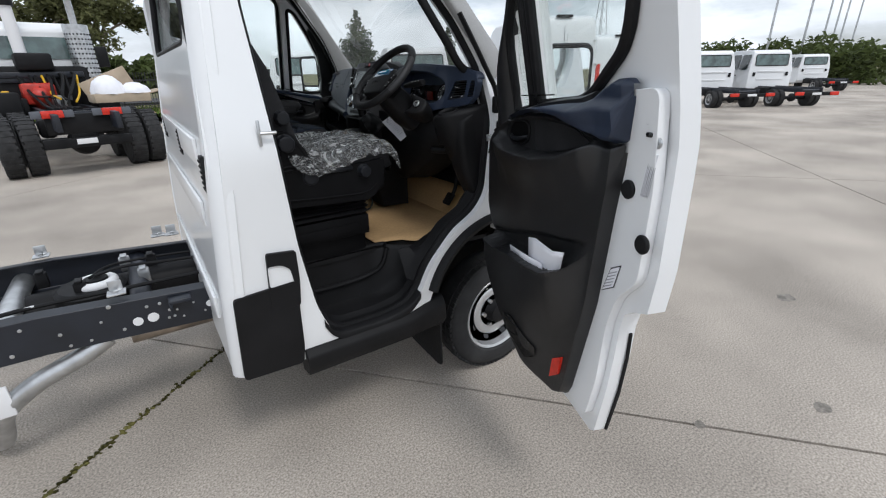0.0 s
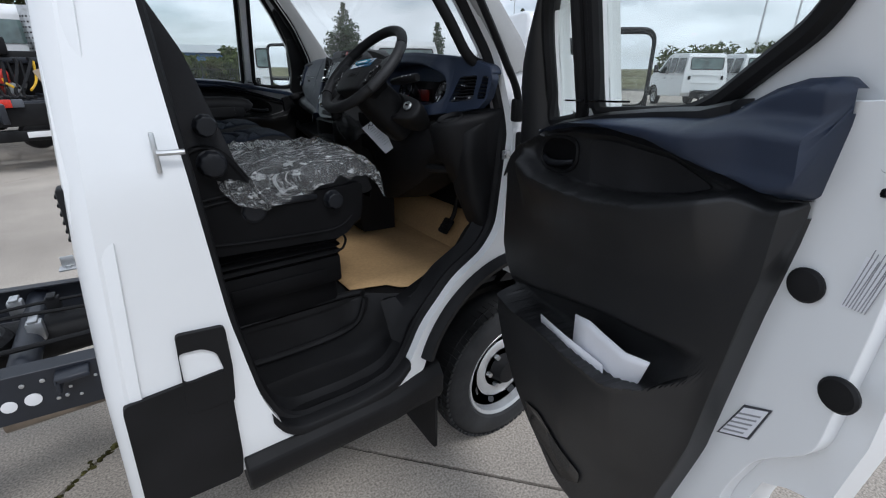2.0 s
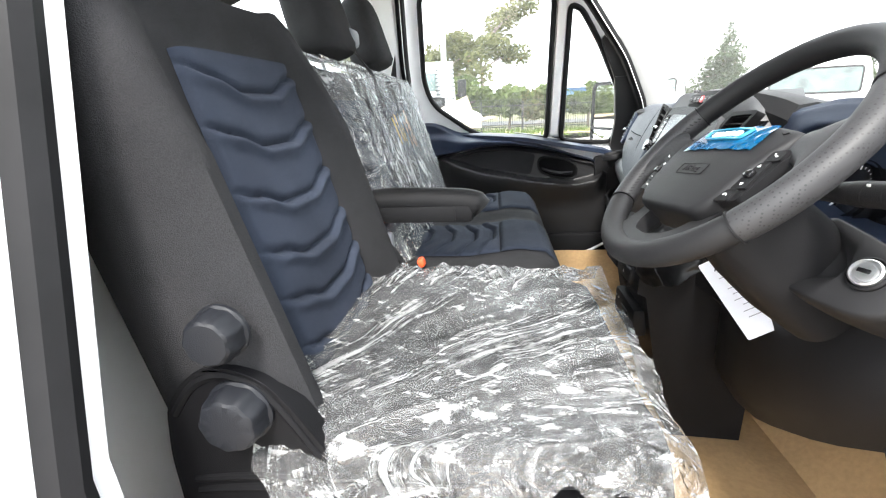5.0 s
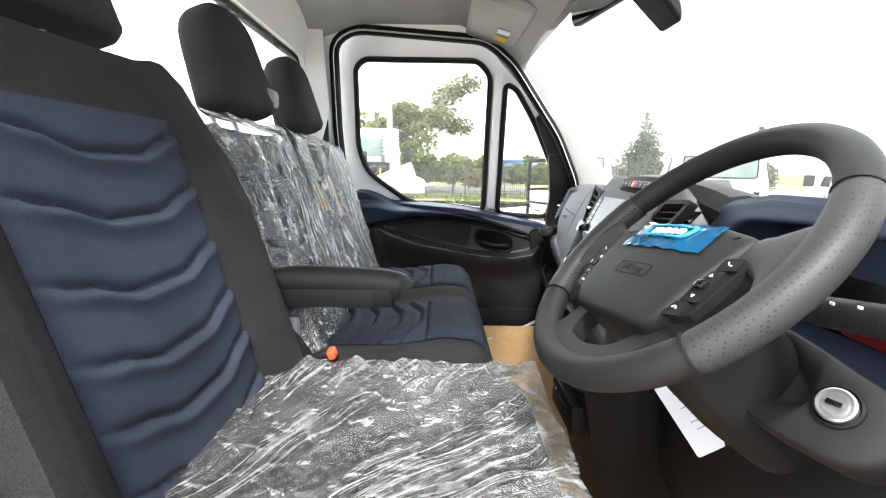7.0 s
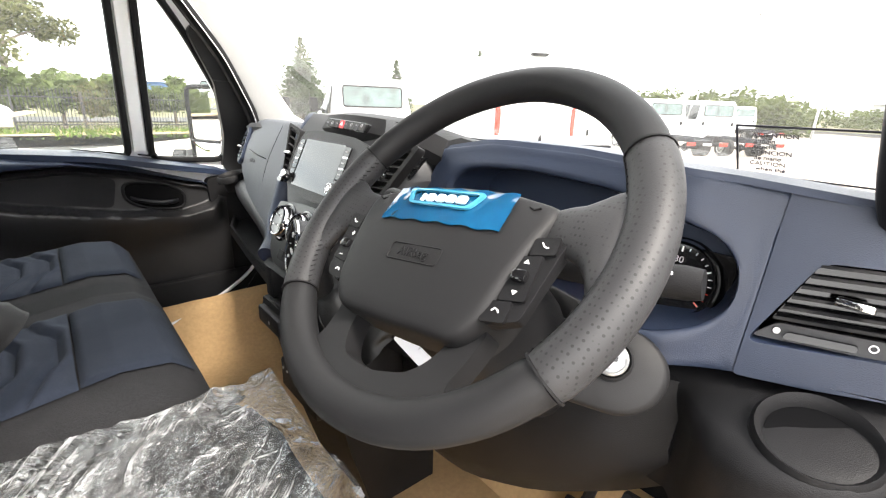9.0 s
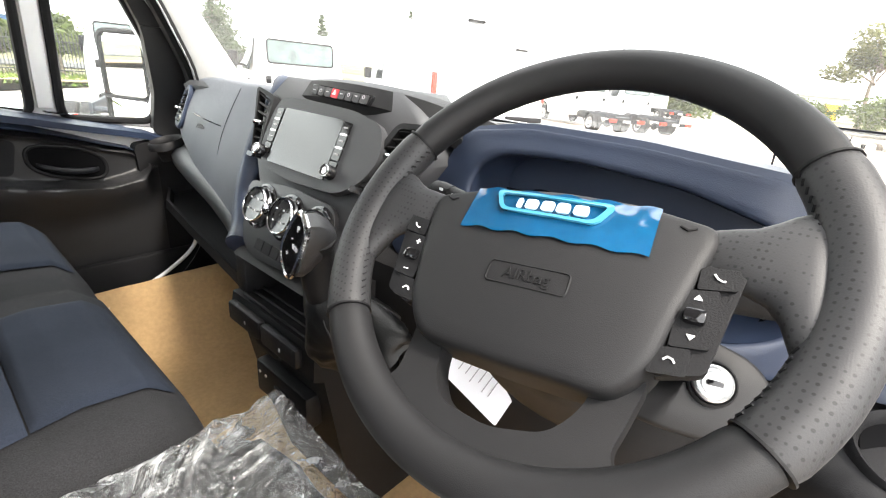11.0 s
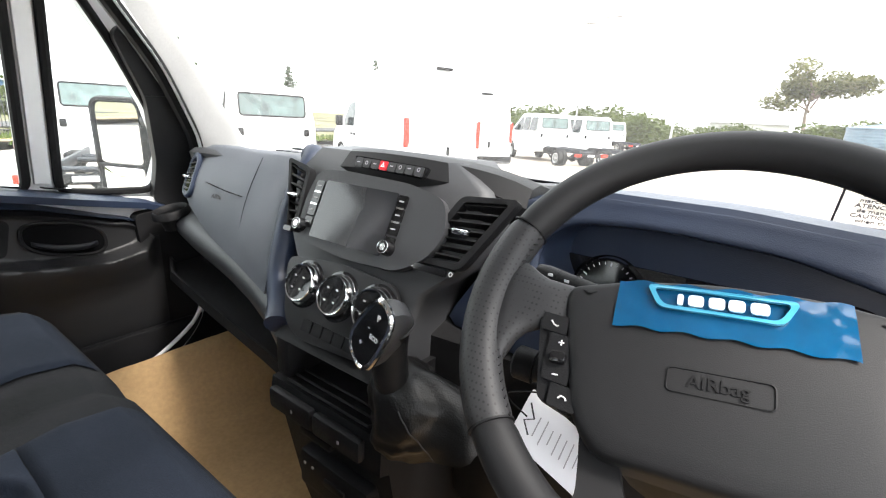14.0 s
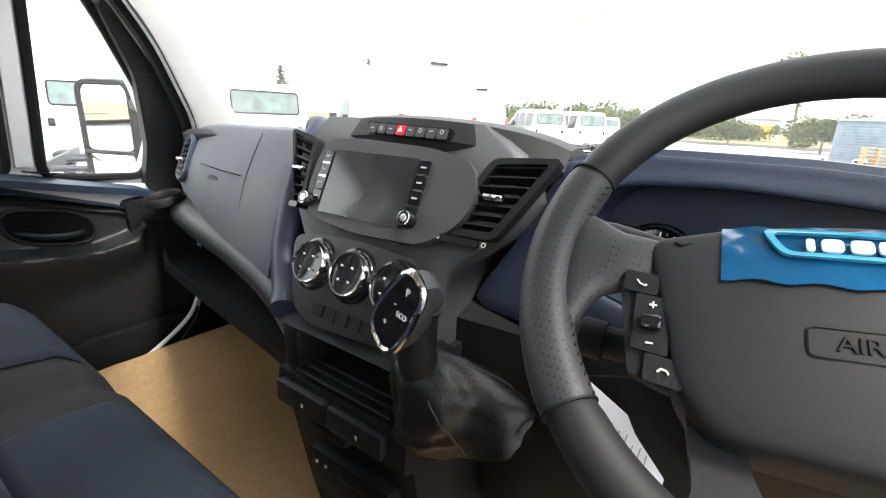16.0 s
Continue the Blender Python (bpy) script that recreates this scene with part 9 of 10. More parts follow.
def cab_front(parent, M, x0, dual=True, width=1.98):
    """Cab of a light truck; x0 is its rear wall. Front wheel centre comes back."""
    ln = 2.55 if dual else 1.65
    o = [(x0, 0.62), (x0 + 0.03, 1.5), (x0 + 0.10, 2.15), (x0 + 0.22, 2.26), (x0 + ln - 1.05, 2.27), (x0 + ln - 0.80, 2.20), (x0 + ln - 0.25, 1.62), (x0 + ln + 0.25, 1.45), (x0 + ln + 0.48, 1.18), (x0 + ln + 0.55, 0.8), (x0 + ln + 0.52, 0.42), (x0 + ln + 0.35, 0.36)]
    fx = x0 + ln - 0.05
    o += arc((fx, 0.46), 0.40, 0, 180, 10) + [(fx - 0.45, 0.42), (x0 + 0.1, 0.48)]
    shell(parent, M, "cab_shell", o, width, WHITE_FAR, 0.2, 1.4, 0.05)
    # lower black bumper and arch
    for sg in (-1, 1):
        bm = B()
        rings = [[Vector((fx + r * math.cos(radians(a)), sg * (width / 2 + q), 0.46 + r * math.sin(radians(a)))) for r, q in ((0.45, -0.01), (0.44, 0.02), (0.38, 0.02), (0.37, -0.05))] for a in range(-8, 189, 14)]
        part("arch_flare", at(M, loft(bm, rings)), BLACK_PL, parent)
        box_part(parent, M, "bumper_side", (x0 + ln + 0.42, sg * (width / 2 - 0.10), 0.60), (0.32, 0.24, 0.44), BLACK_PL, 0.05)
        # side windows
        doorw = [(x0 + ln - 1.02, 1.42), (x0 + ln - 0.32, 1.42), (x0 + ln - 0.42, 1.62), (x0 + ln - 0.84, 2.06), (x0 + ln - 1.02, 2.10)]
        pane_side(parent, M, "side_window", doorw, sg, width, 0.2, 1.4)
        if dual:
            pane_side(parent, M, "side_window", [(x0 + 0.22, 1.46), (x0 + 0.78, 1.46), (x0 + 0.78, 2.08), (x0 + 0.24, 2.08)], sg, width, 0.2, 1.4)
            pane_side(parent, M, "side_window", [(x0 + 0.92, 1.46), (x0 + 1.40, 1.46), (x0 + 1.42, 2.08), (x0 + 0.92, 2.08)], sg, width, 0.2, 1.4)
        for xx in ((x0 + ln - 1.0,), (x0 + ln - 1.0, x0 + 0.9))[1 if dual else 0]:
            box_part(parent, M, "door_handle", (xx + 0.05, sg * (width / 2 + 0.008), 1.22), (0.14, 0.03, 0.04), BLACK_PL, 0.01)
        bm = B()
        tube(bm, [(x0 + ln - 0.35, sg * (width / 2 - 0.02), 1.5), (x0 + ln - 0.3, sg * (width / 2 + 0.12), 1.5)], 0.03, 8)
        bx(bm, (x0 + ln - 0.32, sg * (width / 2 + 0.18), 1.62), (0.10, 0.2, 0.34), 0.04)
        part("side_mirror", at(M, bm), BLACK_PL, parent)
        road_wheel(parent, M, fx, sg * (width / 2 - 0.14), sg, name="front_wheel")
    # windscreen
    bm = B()
    loft(bm, [[Vector((x0 + ln - 0.77, y * 0.82, 2.17)) for y in np.linspace(-1, 1, 5)], [Vector((x0 + ln - 0.24, y * 0.92, 1.64)) for y in np.linspace(-1, 1, 5)]], wrap=False)
    wsc = part("windscreen", at(M, bm), DARK_GLASS, parent)
    # rear wall details
    bm = B()
    plate(bm, [rect(-0.72, 1.62, 0.72, 2.06, 0.07)], 0.02, lambda u, v, dpt: Vector((x0 + np.interp(v, [0.62, 1.5, 2.15], [0, 0.03, 0.10]) - 0.008 - dpt * 0.3, u, v)))
    part("rear_window", at(M, bm), GLASS_PANE, parent, smooth=False)
    bm = B()
    tube(bm, [Vector((x0 + np.interp(v, [0.62, 1.5, 2.15], [0, 0.03, 0.10]) - 0.012, u, v)) for u, v in dense(rect(-0.73, 1.61, 0.73, 2.07, 0.07), 0.2)], 0.018, 6, closed=True)
    part("window_seal", at(M, bm), RUBBER, parent)
    for yy in (-0.74, 0.74):
        box_part(parent, M, "cab_vent", (x0 - 0.005, yy, 1.26), (0.03, 0.12, 0.16), BLACK_PL, 0.015)
    for zz in (1.05, 1.38):
        box_part(parent, M, "pressed_rib", (x0 + 0.005, 0, zz), (0.03, 1.2, 0.07), WHITE_FAR, 0.012)
    return fx


GLASS_PANE = mat("green_tinted_window", (0.09, 0.14, 0.135), 0.05, var=0.3, vscale=3, spec=0.9)


def chassis_truck(x, y, deg, dual, label, rear=2.6, group=""):
    """A light chassis-cab truck; (x, y) is the middle of the rear axle."""
    M = frame_of(x, y, deg)
    tr = thing("chassis_truck", (x, y, 0), label, "truck", group)
    ln = 2.55 if dual else 1.65
    wb = 4.1 if dual else 3.75
    x0 = wb - ln + 0.05
    cab_front(tr, M, x0, dual)
    for sg in (-1, 1):
        box_part(tr, M, "frame_rail", ((x0 - 1.1) / 2 + 0.3, sg * 0.40, 0.68), (x0 + 1.5, 0.06, 0.18), FRAME_BLUE, 0.008)
        for k, yy in enumerate((0.62, 0.86)):
            road_wheel(tr, M, 0, sg * yy, sg, name="rear_wheel", w=0.2)
    for xx in (-0.9, 0.6, 1.2):
        part("cross_member", at(M, cyl(B(), (xx, -0.4, 0.66), (xx, 0.4, 0.66), 0.05, n=12)), FRAME_BLUE, tr)
    part("axle", at(M, cyl(B(), (0, -0.7, 0.345), (0, 0.7, 0.345), 0.07, n=12)), BLACK_PL, tr)
    part("diff_housing", at(M, lathe(B(), (-0.12, 0, 0.345), (1, 0, 0), [(0, 0.05), (0.05, 0.15), (0.15, 0.17), (0.25, 0.08)], n=16)), BLACK_PL, tr)
    part("fuel_tank", at(M, bx(B(), (x0 - 0.5, 0.55, 0.58), (0.7, 0.3, 0.3), 0.06)), BLACK_PL, tr)
    box_part(tr, M, "rear_bar", (-1.22, 0, 0.55), (0.08, 1.75, 0.14), BLACK_PL, 0.012)
    for sg in (-1, 1):
        box_part(tr, M, "tail_light", (-1.27, sg * 0.70, 0.56), (0.05, 0.34, 0.13), RED_LENS, 0.012, "red tail light")
    box_part(tr, M, "plate_bar", (-1.265, 0.0, 0.55), (0.02, 0.36, 0.09), SYMBOL, 0.003)
    return tr


def panel_van(x, y, deg, label, length=5.9, height=2.72):
    """A white panel van; (x, y) is the middle of its rear face."""
    M = frame_of(x, y, deg)
    v = thing("panel_van", (x, y, 0), label, "van", "white panel vans")
    L, H, W = length, height, 2.0
    o = [(0.0, 0.5), (0.0, 1.4), (0.07, H - 0.25), (0.16, H - 0.06), (0.5, H), (L - 2.35, H), (L - 2.0, H - 0.12), (L - 1.1, 1.70), (L - 0.45, 1.42), (L - 0.12, 1.15), (L, 0.8), (L - 0.02, 0.4), (L - 0.25, 0.36)]
    o += arc((L - 0.95, 0.46), 0.40, 0, 180, 9) + [(L - 1.45, 0.42), (1.75, 0.42)] + arc((1.25, 0.46), 0.40, 0, 180, 9) + [(0.75, 0.45)]
    shell(v, M, "body_shell", o, W, WHITE_FAR, 0.11, 1.2, 0.06)
    for sg in (-1, 1):
        bm = B()
        rings = []
        for z, wd in ((1.10, 0.06), (1.20, 0.085), (1.4, 0.09), (1.66, 0.08), (1.74, 0.05)):
            rings.append([Vector((-0.02, sg * (W / 2 - 0.02), z)), Vector((-0.02, sg * (W / 2 - 0.02 - wd), z)), Vector((0.03, sg * (W / 2 - 0.02 - wd), z)), Vector((0.06, sg * (W / 2 + 0.012), z)), Vector((0.0, sg * (W / 2 + 0.01), z))])
        part("tail_light", at(M, loft(bm, rings)), RED_LENS, v, "red tail light", bev=0.008)
        for z in (0.95, 1.75, 2.3):
            box_part(v, M, "door_hinge", (-0.006, sg * (W / 2 - 0.06 - max(0, z - 1.2) * 0.11), z), (0.05, 0.10, 0.045), WHITE_FAR, 0.012)
        box_part(v, M, "side_moulding", (2.9, sg * (W / 2 + 0.006), 0.62), (2.2, 0.03, 0.22), BLACK_PL, 0.012)
        box_part(v, M, "side_moulding", (0.42, sg * (W / 2 + 0.006), 0.62), (0.75, 0.03, 0.24), BLACK_PL, 0.012)
        for xx in (1.25, L - 0.95):
            bm = B()
            rings = [[Vector((xx + r * math.cos(radians(a)), sg * (W / 2 + q), 0.46 + r * math.sin(radians(a)))) for r, q in ((0.44, -0.01), (0.43, 0.015), (0.38, 0.015), (0.37, -0.05))] for a in range(-8, 189, 14)]
            part("arch_flare", at(M, loft(bm, rings)), BLACK_PL, v)
            road_wheel(v, M, xx, sg * (W / 2 - 0.14), sg, name="wheel")
        pane_side(v, M, "side_window", [(L - 2.15, 1.42), (L - 1.25, 1.42), (L - 1.3, 1.66), (L - 1.65, 2.05), (L - 2.15, 2.10)], sg, W, 0.11, 1.2)
        bm = B()
        bx(bm, (L - 1.35, sg * (W / 2 + 0.16), 1.55), (0.12, 0.22, 0.30), 0.04)
        part("side_mirror", at(M, bm), BLACK_PL, v)
        for xx in (L - 2.05, L - 2.35):
            box_part(v, M, "door_handle", (xx, sg * (W / 2 + 0.01), 1.20), (0.13, 0.03, 0.05), BLACK_PL, 0.012)
        part("door_seam", at(M, tube(B(), [(L - 2.2, sg * (W / 2 + 0.002), 0.5), (L - 2.2, sg * (W / 2 + 0.002), 1.2), (L - 2.2, sg * (W / 2 - 0.085), 2.0)], 0.006, 4)), PRINT_GREY, v)
    # rear doors: seam, handle, pressed panels, bumper
    part("rear_seam", at(M, tube(B(), [(-0.005, 0, 0.6), (-0.005, 0, 1.4), (0.055, 0, H - 0.3)], 0.007, 5)), PRINT_GREY, v)
    for sg in (-1, 1):
        bm = B()
        plate(bm, [rect(sg * 0.08 if sg > 0 else -0.82, 1.55, 0.82 if sg > 0 else -0.08, H - 0.42, 0.06)], 0.018, lambda u, vv, dpt: Vector((np.interp(vv, [1.4, H - 0.25], [-0.002, 0.07]) - dpt, u, vv)))
        part("door_panel", at(M, bm), WHITE_FAR, v, bev=0.008)
        bm = B()
        plate(bm, [rect(sg * 0.08 if sg > 0 else -0.80, 0.72, 0.80 if sg > 0 else -0.08, 1.40, 0.06)], 0.014, lambda u, vv, dpt: Vector((-dpt, u, vv)))
        part("door_panel", at(M, bm), WHITE_FAR, v, bev=0.008)
    box_part(v, M, "rear_handle", (-0.025, -0.12, 1.02), (0.03, 0.08, 0.20), BLACK_PL, 0.015)
    box_part(v, M, "rear_bumper", (0.02, 0, 0.52), (0.26, 1.98, 0.24), BLACK_PL, 0.05)
    box_part(v, M, "roof_light", (0.12, 0.0, H - 0.05), (0.10, 0.42, 0.06), BLACK_PL, 0.02, "dark high-level brake light")
    box_part(v, M, "plate_bar", (-0.03, 0.55, 0.86), (0.01, 0.36, 0.10), SYMBOL, 0.003)
    return v


HEAD = 60
panel_van(7.98, 6.71, 65, "tall white panel van parked facing away, red tail lights", height=2.9)
panel_van(13.1 - 0.8, 8.12, HEAD, "white panel van parked farther off, red tail lights", height=2.66)
chassis_truck(19.6, 7.75, 57, True, "white dual cab chassis truck with bare frame", group="dual cab chassis trucks")
chassis_truck(21.9, 6.4, 57, True, "white dual cab chassis truck beside its twin", group="dual cab chassis trucks")
chassis_truck(36.5, 9.6, 52, True, "white dual cab chassis truck far across the yard", group="dual cab chassis trucks")
chassis_truck(2.2, 10.2, 66, False, "white single cab chassis truck with bare frame and dual wheels", group="single cab chassis trucks")
chassis_truck(4.94, 7.58, 75, False, "white single cab chassis truck seen from behind", group="single cab chassis trucks")


# ---- prime mover with exposed engine ----
def prime_mover(x, y, deg):
    M = frame_of(x, y, deg)
    t = thing("prime_mover", (x, y, 0), "white prime mover with exposed red engine parts and steel exhaust stacks", "truck")
    for sg in (-1, 1):
        box_part(t, M, "frame_rail", (1.4, sg * 0.42, 0.95), (5.2, 0.08, 0.28), FRAME_BLUE, 0.01)
        for yy in (0.78, 1.10):
            road_wheel(t, M, 0.0, sg * yy, sg, r=0.52, w=0.27, rim=BLACK_PL, name="rear_wheel")
            road_wheel(t, M, 1.35, sg * yy, sg, r=0.52, w=0.27, rim=BLACK_PL, name="rear_wheel")
        road_wheel(t, M, 5.6, sg * 1.0, sg, r=0.52, w=0.28, name="front_wheel")
        box_part(t, M, "tail_light", (-0.80, sg * 0.42, 1.08), (0.06, 0.30, 0.12), RED_LENS, 0.01, "red tail light cluster")
        for q in (0.22, -0.22):
            box_part(t, M, "light_end", (-0.80, sg * 0.42 + q, 1.08), (0.05, 0.14, 0.12), GREY_PL, 0.01)
    for xx in (-0.6, 0.2, 1.0, 2.2, 3.2):
        box_part(t, M, "cross_member", (xx, 0, 0.95), (0.10, 0.84, 0.22), FRAME_BLUE, 0.01)
    box_part(t, M, "rear_plate", (-0.72, 0, 0.90), (0.06, 1.1, 0.34), BLACK_PL, 0.02)
    box_part(t, M, "rear_bar", (-0.70, 0, 0.58), (0.08, 1.3, 0.16), BLACK_PL, 0.02)
    box_part(t, M, "plate_bar", (-0.76, 0.05, 0.60), (0.01, 0.30, 0.09), SYMBOL, 0.003)
    part("spring_hanger", at(M, tube(B(), [(-0.66, -0.5, 0.80), (-0.68, -0.3, 0.90), (-0.68, 0, 0.80), (-0.68, 0.3, 0.90), (-0.66, 0.5, 0.80)], 0.03, 8, k=4)), BLACK_PL, t)
    part("axle", at(M, cyl(B(), (0, -0.9, 0.52), (0, 0.9, 0.52), 0.10, n=14)), BLACK_PL, t)
    part("diff", at(M, lathe(B(), (-0.28, 0, 0.54), (1, 0, 0), [(0, 0.06), (0.08, 0.22), (0.25, 0.26), (0.4, 0.12)], n=18)), BLACK_PL, t)
    # engine and gearbox behind the cab
    box_part(t, M, "gearbox", (2.25, 0.25, 1.35), (0.6, 0.55, 0.42), RED_PAINT, 0.06, "red painted gearbox")
    part("bell_housing", at(M, lathe(B(), (1.80, 0.25, 1.30), (1, 0, 0), [(0, 0.08), (0.05, 0.15), (0.2, 0.20), (0.36, 0.27), (0.42, 0.27)], n=22)), RED_PAINT, t)
    part("output_shaft", at(M, lathe(B(), (1.55, 0.0, 1.18), (1, 0, 0), [(0, 0.12), (0.1, 0.14), (0.2, 0.10)], n=18)), STEEL, t)
    box_part(t, M, "battery_box", (2.2, 0.75, 1.05), (0.8, 0.5, 0.45), BLACK_PL, 0.03)
    box_part(t, M, "air_box", (2.55, 0.15, 1.98), (0.5, 0.62, 0.34), BLACK_PL, 0.05)
    for k in range(5):
        part("hose", at(M, tube(B(), [(2.6, 0.4 - 0.2 * k, 1.75), (2.1, 0.45 - 0.22 * k, 1.5 + 0.05 * k), (1.4, 0.3 - 0.1 * k, 1.15), (0.4, 0.25 - 0.1 * k, 1.10)], 0.03, 8, k=5)), RUBBER, t)
    box_part(t, M, "bracket", (2.5, 0.35, 1.62), (0.12, 0.9, 0.10), FRAME_BLUE, 0.01)
    box_part(t, M, "yellow_cap", (2.15, 0.78, 1.36), (0.10, 0.12, 0.12), YELLOW, 0.02)
    # dark machinery between frame and cab
    box_part(t, M, "engine_block", (2.72, 0.05, 1.42), (0.42, 1.7, 0.95), BLACK_PL, 0.05)
    box_part(t, M, "radiator_frame", (2.45, 0.10, 1.72), (0.10, 1.5, 0.12), FRAME_BLUE, 0.02)
    for sg in (-1, 1):
        box_part(t, M, "side_locker", (2.0, sg * 0.82, 1.12), (0.9, 0.42, 0.55), BLACK_PL, 0.04)
        box_part(t, M, "suspension_bag", (0.35, sg * 0.46, 0.78), (0.3, 0.26, 0.36), RUBBER, 0.08)
    for k in range(6):
        part("air_line", at(M, tube(B(), [(2.4, -0.5 + 0.2 * k, 1.7), (1.9, -0.4 + 0.16 * k, 1.35), (1.1, -0.2 + 0.08 * k, 1.2 + 0.02 * k)], 0.022, 6, k=4)), RUBBER if k % 3 else YELLOW, t)
    # exhaust stacks
    part("intake_stack", at(M, tube(B(), [(2.7, 0.30, 2.15), (2.7, 0.30, 3.05)], 0.11, 18)), SYMBOL, t, "white air intake stack")
    part("intake_cap", at(M, tube(B(), [(2.7, 0.30, 3.05), (2.7, 0.30, 3.3), (2.6, 0.30, 3.42)], 0.15, 16)), BLACK_PL, t)
    mf = part("muffler", at(M, tube(B(), [(2.75, -0.78, 1.35), (2.75, -0.78, 2.75)], 0.24, 26)), STEEL, t, "perforated steel exhaust shield")
    for k in range(12):
        for j in range(10):
            a = radians(110 + j * 16)
            q = Vector((2.75 + 0.243 * math.cos(a), -0.78 + 0.243 * math.sin(a), 1.45 + k * 0.10))
            part("perforation", at(M, bx(B(), tuple(q), (0.012, 0.03, 0.035), 0)), GLOSS_BLACK, mf, smooth=False)
    part("exhaust_stack", at(M, tube(B(), [(2.75, -0.78, 2.7), (2.75, -0.78, 3.45), (2.68, -0.78, 3.6)], 0.07, 14)), STEEL, t)
    # cab
    o = [(3.0, 1.0), (3.0, 2.65), (3.15, 2.80), (4.2, 2.80), (4.5, 2.65), (4.75, 2.0), (6.4, 1.8), (6.55, 1.2), (6.5, 0.9)]
    shell(t, M, "cab_shell", o, 2.2, WHITE_FAR, 0.05, 1.6, 0.06)
    bm = B()
    plate(bm, [rect(-0.85, 2.05, 0.85, 2.50, 0.08)], 0.02, lambda u, v, dpt: Vector((2.985 - dpt * 0.3, u, v)))
    part("rear_window", at(M, bm), GLASS_PANE, t, smooth=False)
    for sg in (-1, 1):
        box_part(t, M, "guard", (5.6, sg * 1.0, 1.25), (1.4, 0.4, 0.25), WHITE_FAR, 0.08)
        bm = B()
        tube(bm, [(4.6, sg * 1.1, 1.9), (4.5, sg * 1.45, 2.0)], 0.03, 8)
        bx(bm, (4.45, sg * 1.45, 2.15), (0.08, 0.26, 0.5), 0.04)
        part("side_mirror", at(M, bm), BLACK_PL, t)
    # wrapped parts lying on the frame
    cb = thing("cardboard_box", tuple(M @ Vector((0.6, -0.8, 1.2))), "torn open brown cardboard box on the prime mover frame", "cardboard box")
    CARD_PALE = mat("pale_cardboard", (0.42, 0.34, 0.25), 0.85, var=0.1, vscale=3)
    part("box_base", at(M, bx(B(), (0.55, -0.85, 1.26), (0.75, 0.95, 0.16), 0.01)), CARD_PALE, cb)
    part("box_flap", bx(B(), (0, 0, 0.2), (0.03, 0.9, 0.42), 0.006, M=M @ Matrix.Translation((0.92, -0.85, 1.32)) @ Matrix.Rotation(radians(-22), 4, "X")), CARD_PALE, cb)
    part("box_flap", bx(B(), (0, -0.16, 0.0), (0.7, 0.32, 0.02), 0.006, M=M @ Matrix.Translation((0.55, -1.32, 1.33)) @ Matrix.Rotation(radians(-12), 4, "X")), CARD_PALE, cb)
    for cx_, cy_, sx, sy, hh in ((0.50, -0.68, 0.34, 0.30, 0.34), (0.45, -1.12, 0.30, 0.28, 0.20)):
        bm = B()
        rings = []
        for a in np.linspace(0.02, 1.0, 9):
            rings.append([M @ Vector((cx_ + sx * math.sin(a * 1.57) * math.cos(q) * (1 + 0.12 * noise.noise((math.cos(q) * 2, math.sin(q) * 2, a * 3 + cy_))), cy_ + sy * math.sin(a * 1.57) * math.sin(q) * (1 + 0.12 * noise.noise((math.cos(q) * 2, a * 3, math.sin(q) * 2))), 1.34 + hh * math.cos(a * 1.57) + 0.03 * noise.noise((a * 6, q * 2, cy_)))) for q in np.linspace(0, 2 * math.pi, 21)[:-1]])
        loft(bm, rings)
        single("wrapped_part", bm, PAPER, "white wrapped machine part lying in torn cardboard", "wrapped part", group="wrapped parts")


prime_mover(-2.2, 9.38, 101)

# ---- fence, grass, trees, poles ----
IRON = mat("black_fence_steel", (0.02, 0.02, 0.022), 0.5, var=0.1)
GRASS = mat("grass_blades", (0.10, 0.15, 0.03), 0.9, var=0.3, vscale=0.6, spec=0.2, random_tone=0.35, island=True)
BARK = mat("grey_bark", (0.22, 0.18, 0.14), 0.95, var=0.25, vscale=6, bump=0.6, bscale=30)
LEAF_GUM = leaf_mat("gum_leaves", (0.13, 0.135, 0.055))
LEAF_BUSH = leaf_mat("shrub_leaves", (0.085, 0.11, 0.035))
LEAF_PINE = leaf_mat("conifer_leaves", (0.085, 0.115, 0.06), 0.35)
ROADWAY = mat("asphalt", (0.055, 0.055, 0.056), 0.9, var=0.15, vscale=0.8, grain=0.2, gscale=40)


def build_verge():
    bm = B()
    bx(bm, (-10, 24.2, -0.06), (110, 9.0, 0.09))
    single("verge", bm, DIRT, "bare brown dirt verge before the fence", "ground", kind="structure", smooth=False)
    bm = B()
    bx(bm, (0, 41, -0.07), (160, 7, 0.06))
    single("road", bm, ROADWAY, "grey road beyond the fence", "road", kind="structure", smooth=False)
    rng = random.Random(11)
    verts, faces = [], []
    for k in range(15000):
        x = rng.uniform(-28, 26)
        y = rng.choice((rng.uniform(22.5, 28.5), rng.uniform(25, 36), rng.gauss(26.5, 1.2)))
        if noise.noise((x * 0.35, y * 0.5, 0)) < -0.05 and y < 26:
            continue
        h = rng.uniform(0.06, 0.22)
        a = rng.uniform(0, 6.28)
        w = rng.uniform(0.02, 0.06)
        lx, ly = rng.gauss(0, 0.06), rng.gauss(0, 0.06)
        o = len(verts)
        z0 = -0.02 if y < 28.5 else -0.16
        verts += [(x - w * math.cos(a), y - w * math.sin(a), z0), (x + w * math.cos(a), y + w * math.sin(a), z0), (x + lx, y + ly, z0 + h)]
        faces.append((o, o + 1, o + 2))
    me = bpy.data.meshes.new("grass")
    me.from_pydata(verts, [], faces)
    me.materials.append(GRASS)
    tagged(new("grass", me), "patchy green grass along the fence", "grass", kind="stuff")


build_verge()


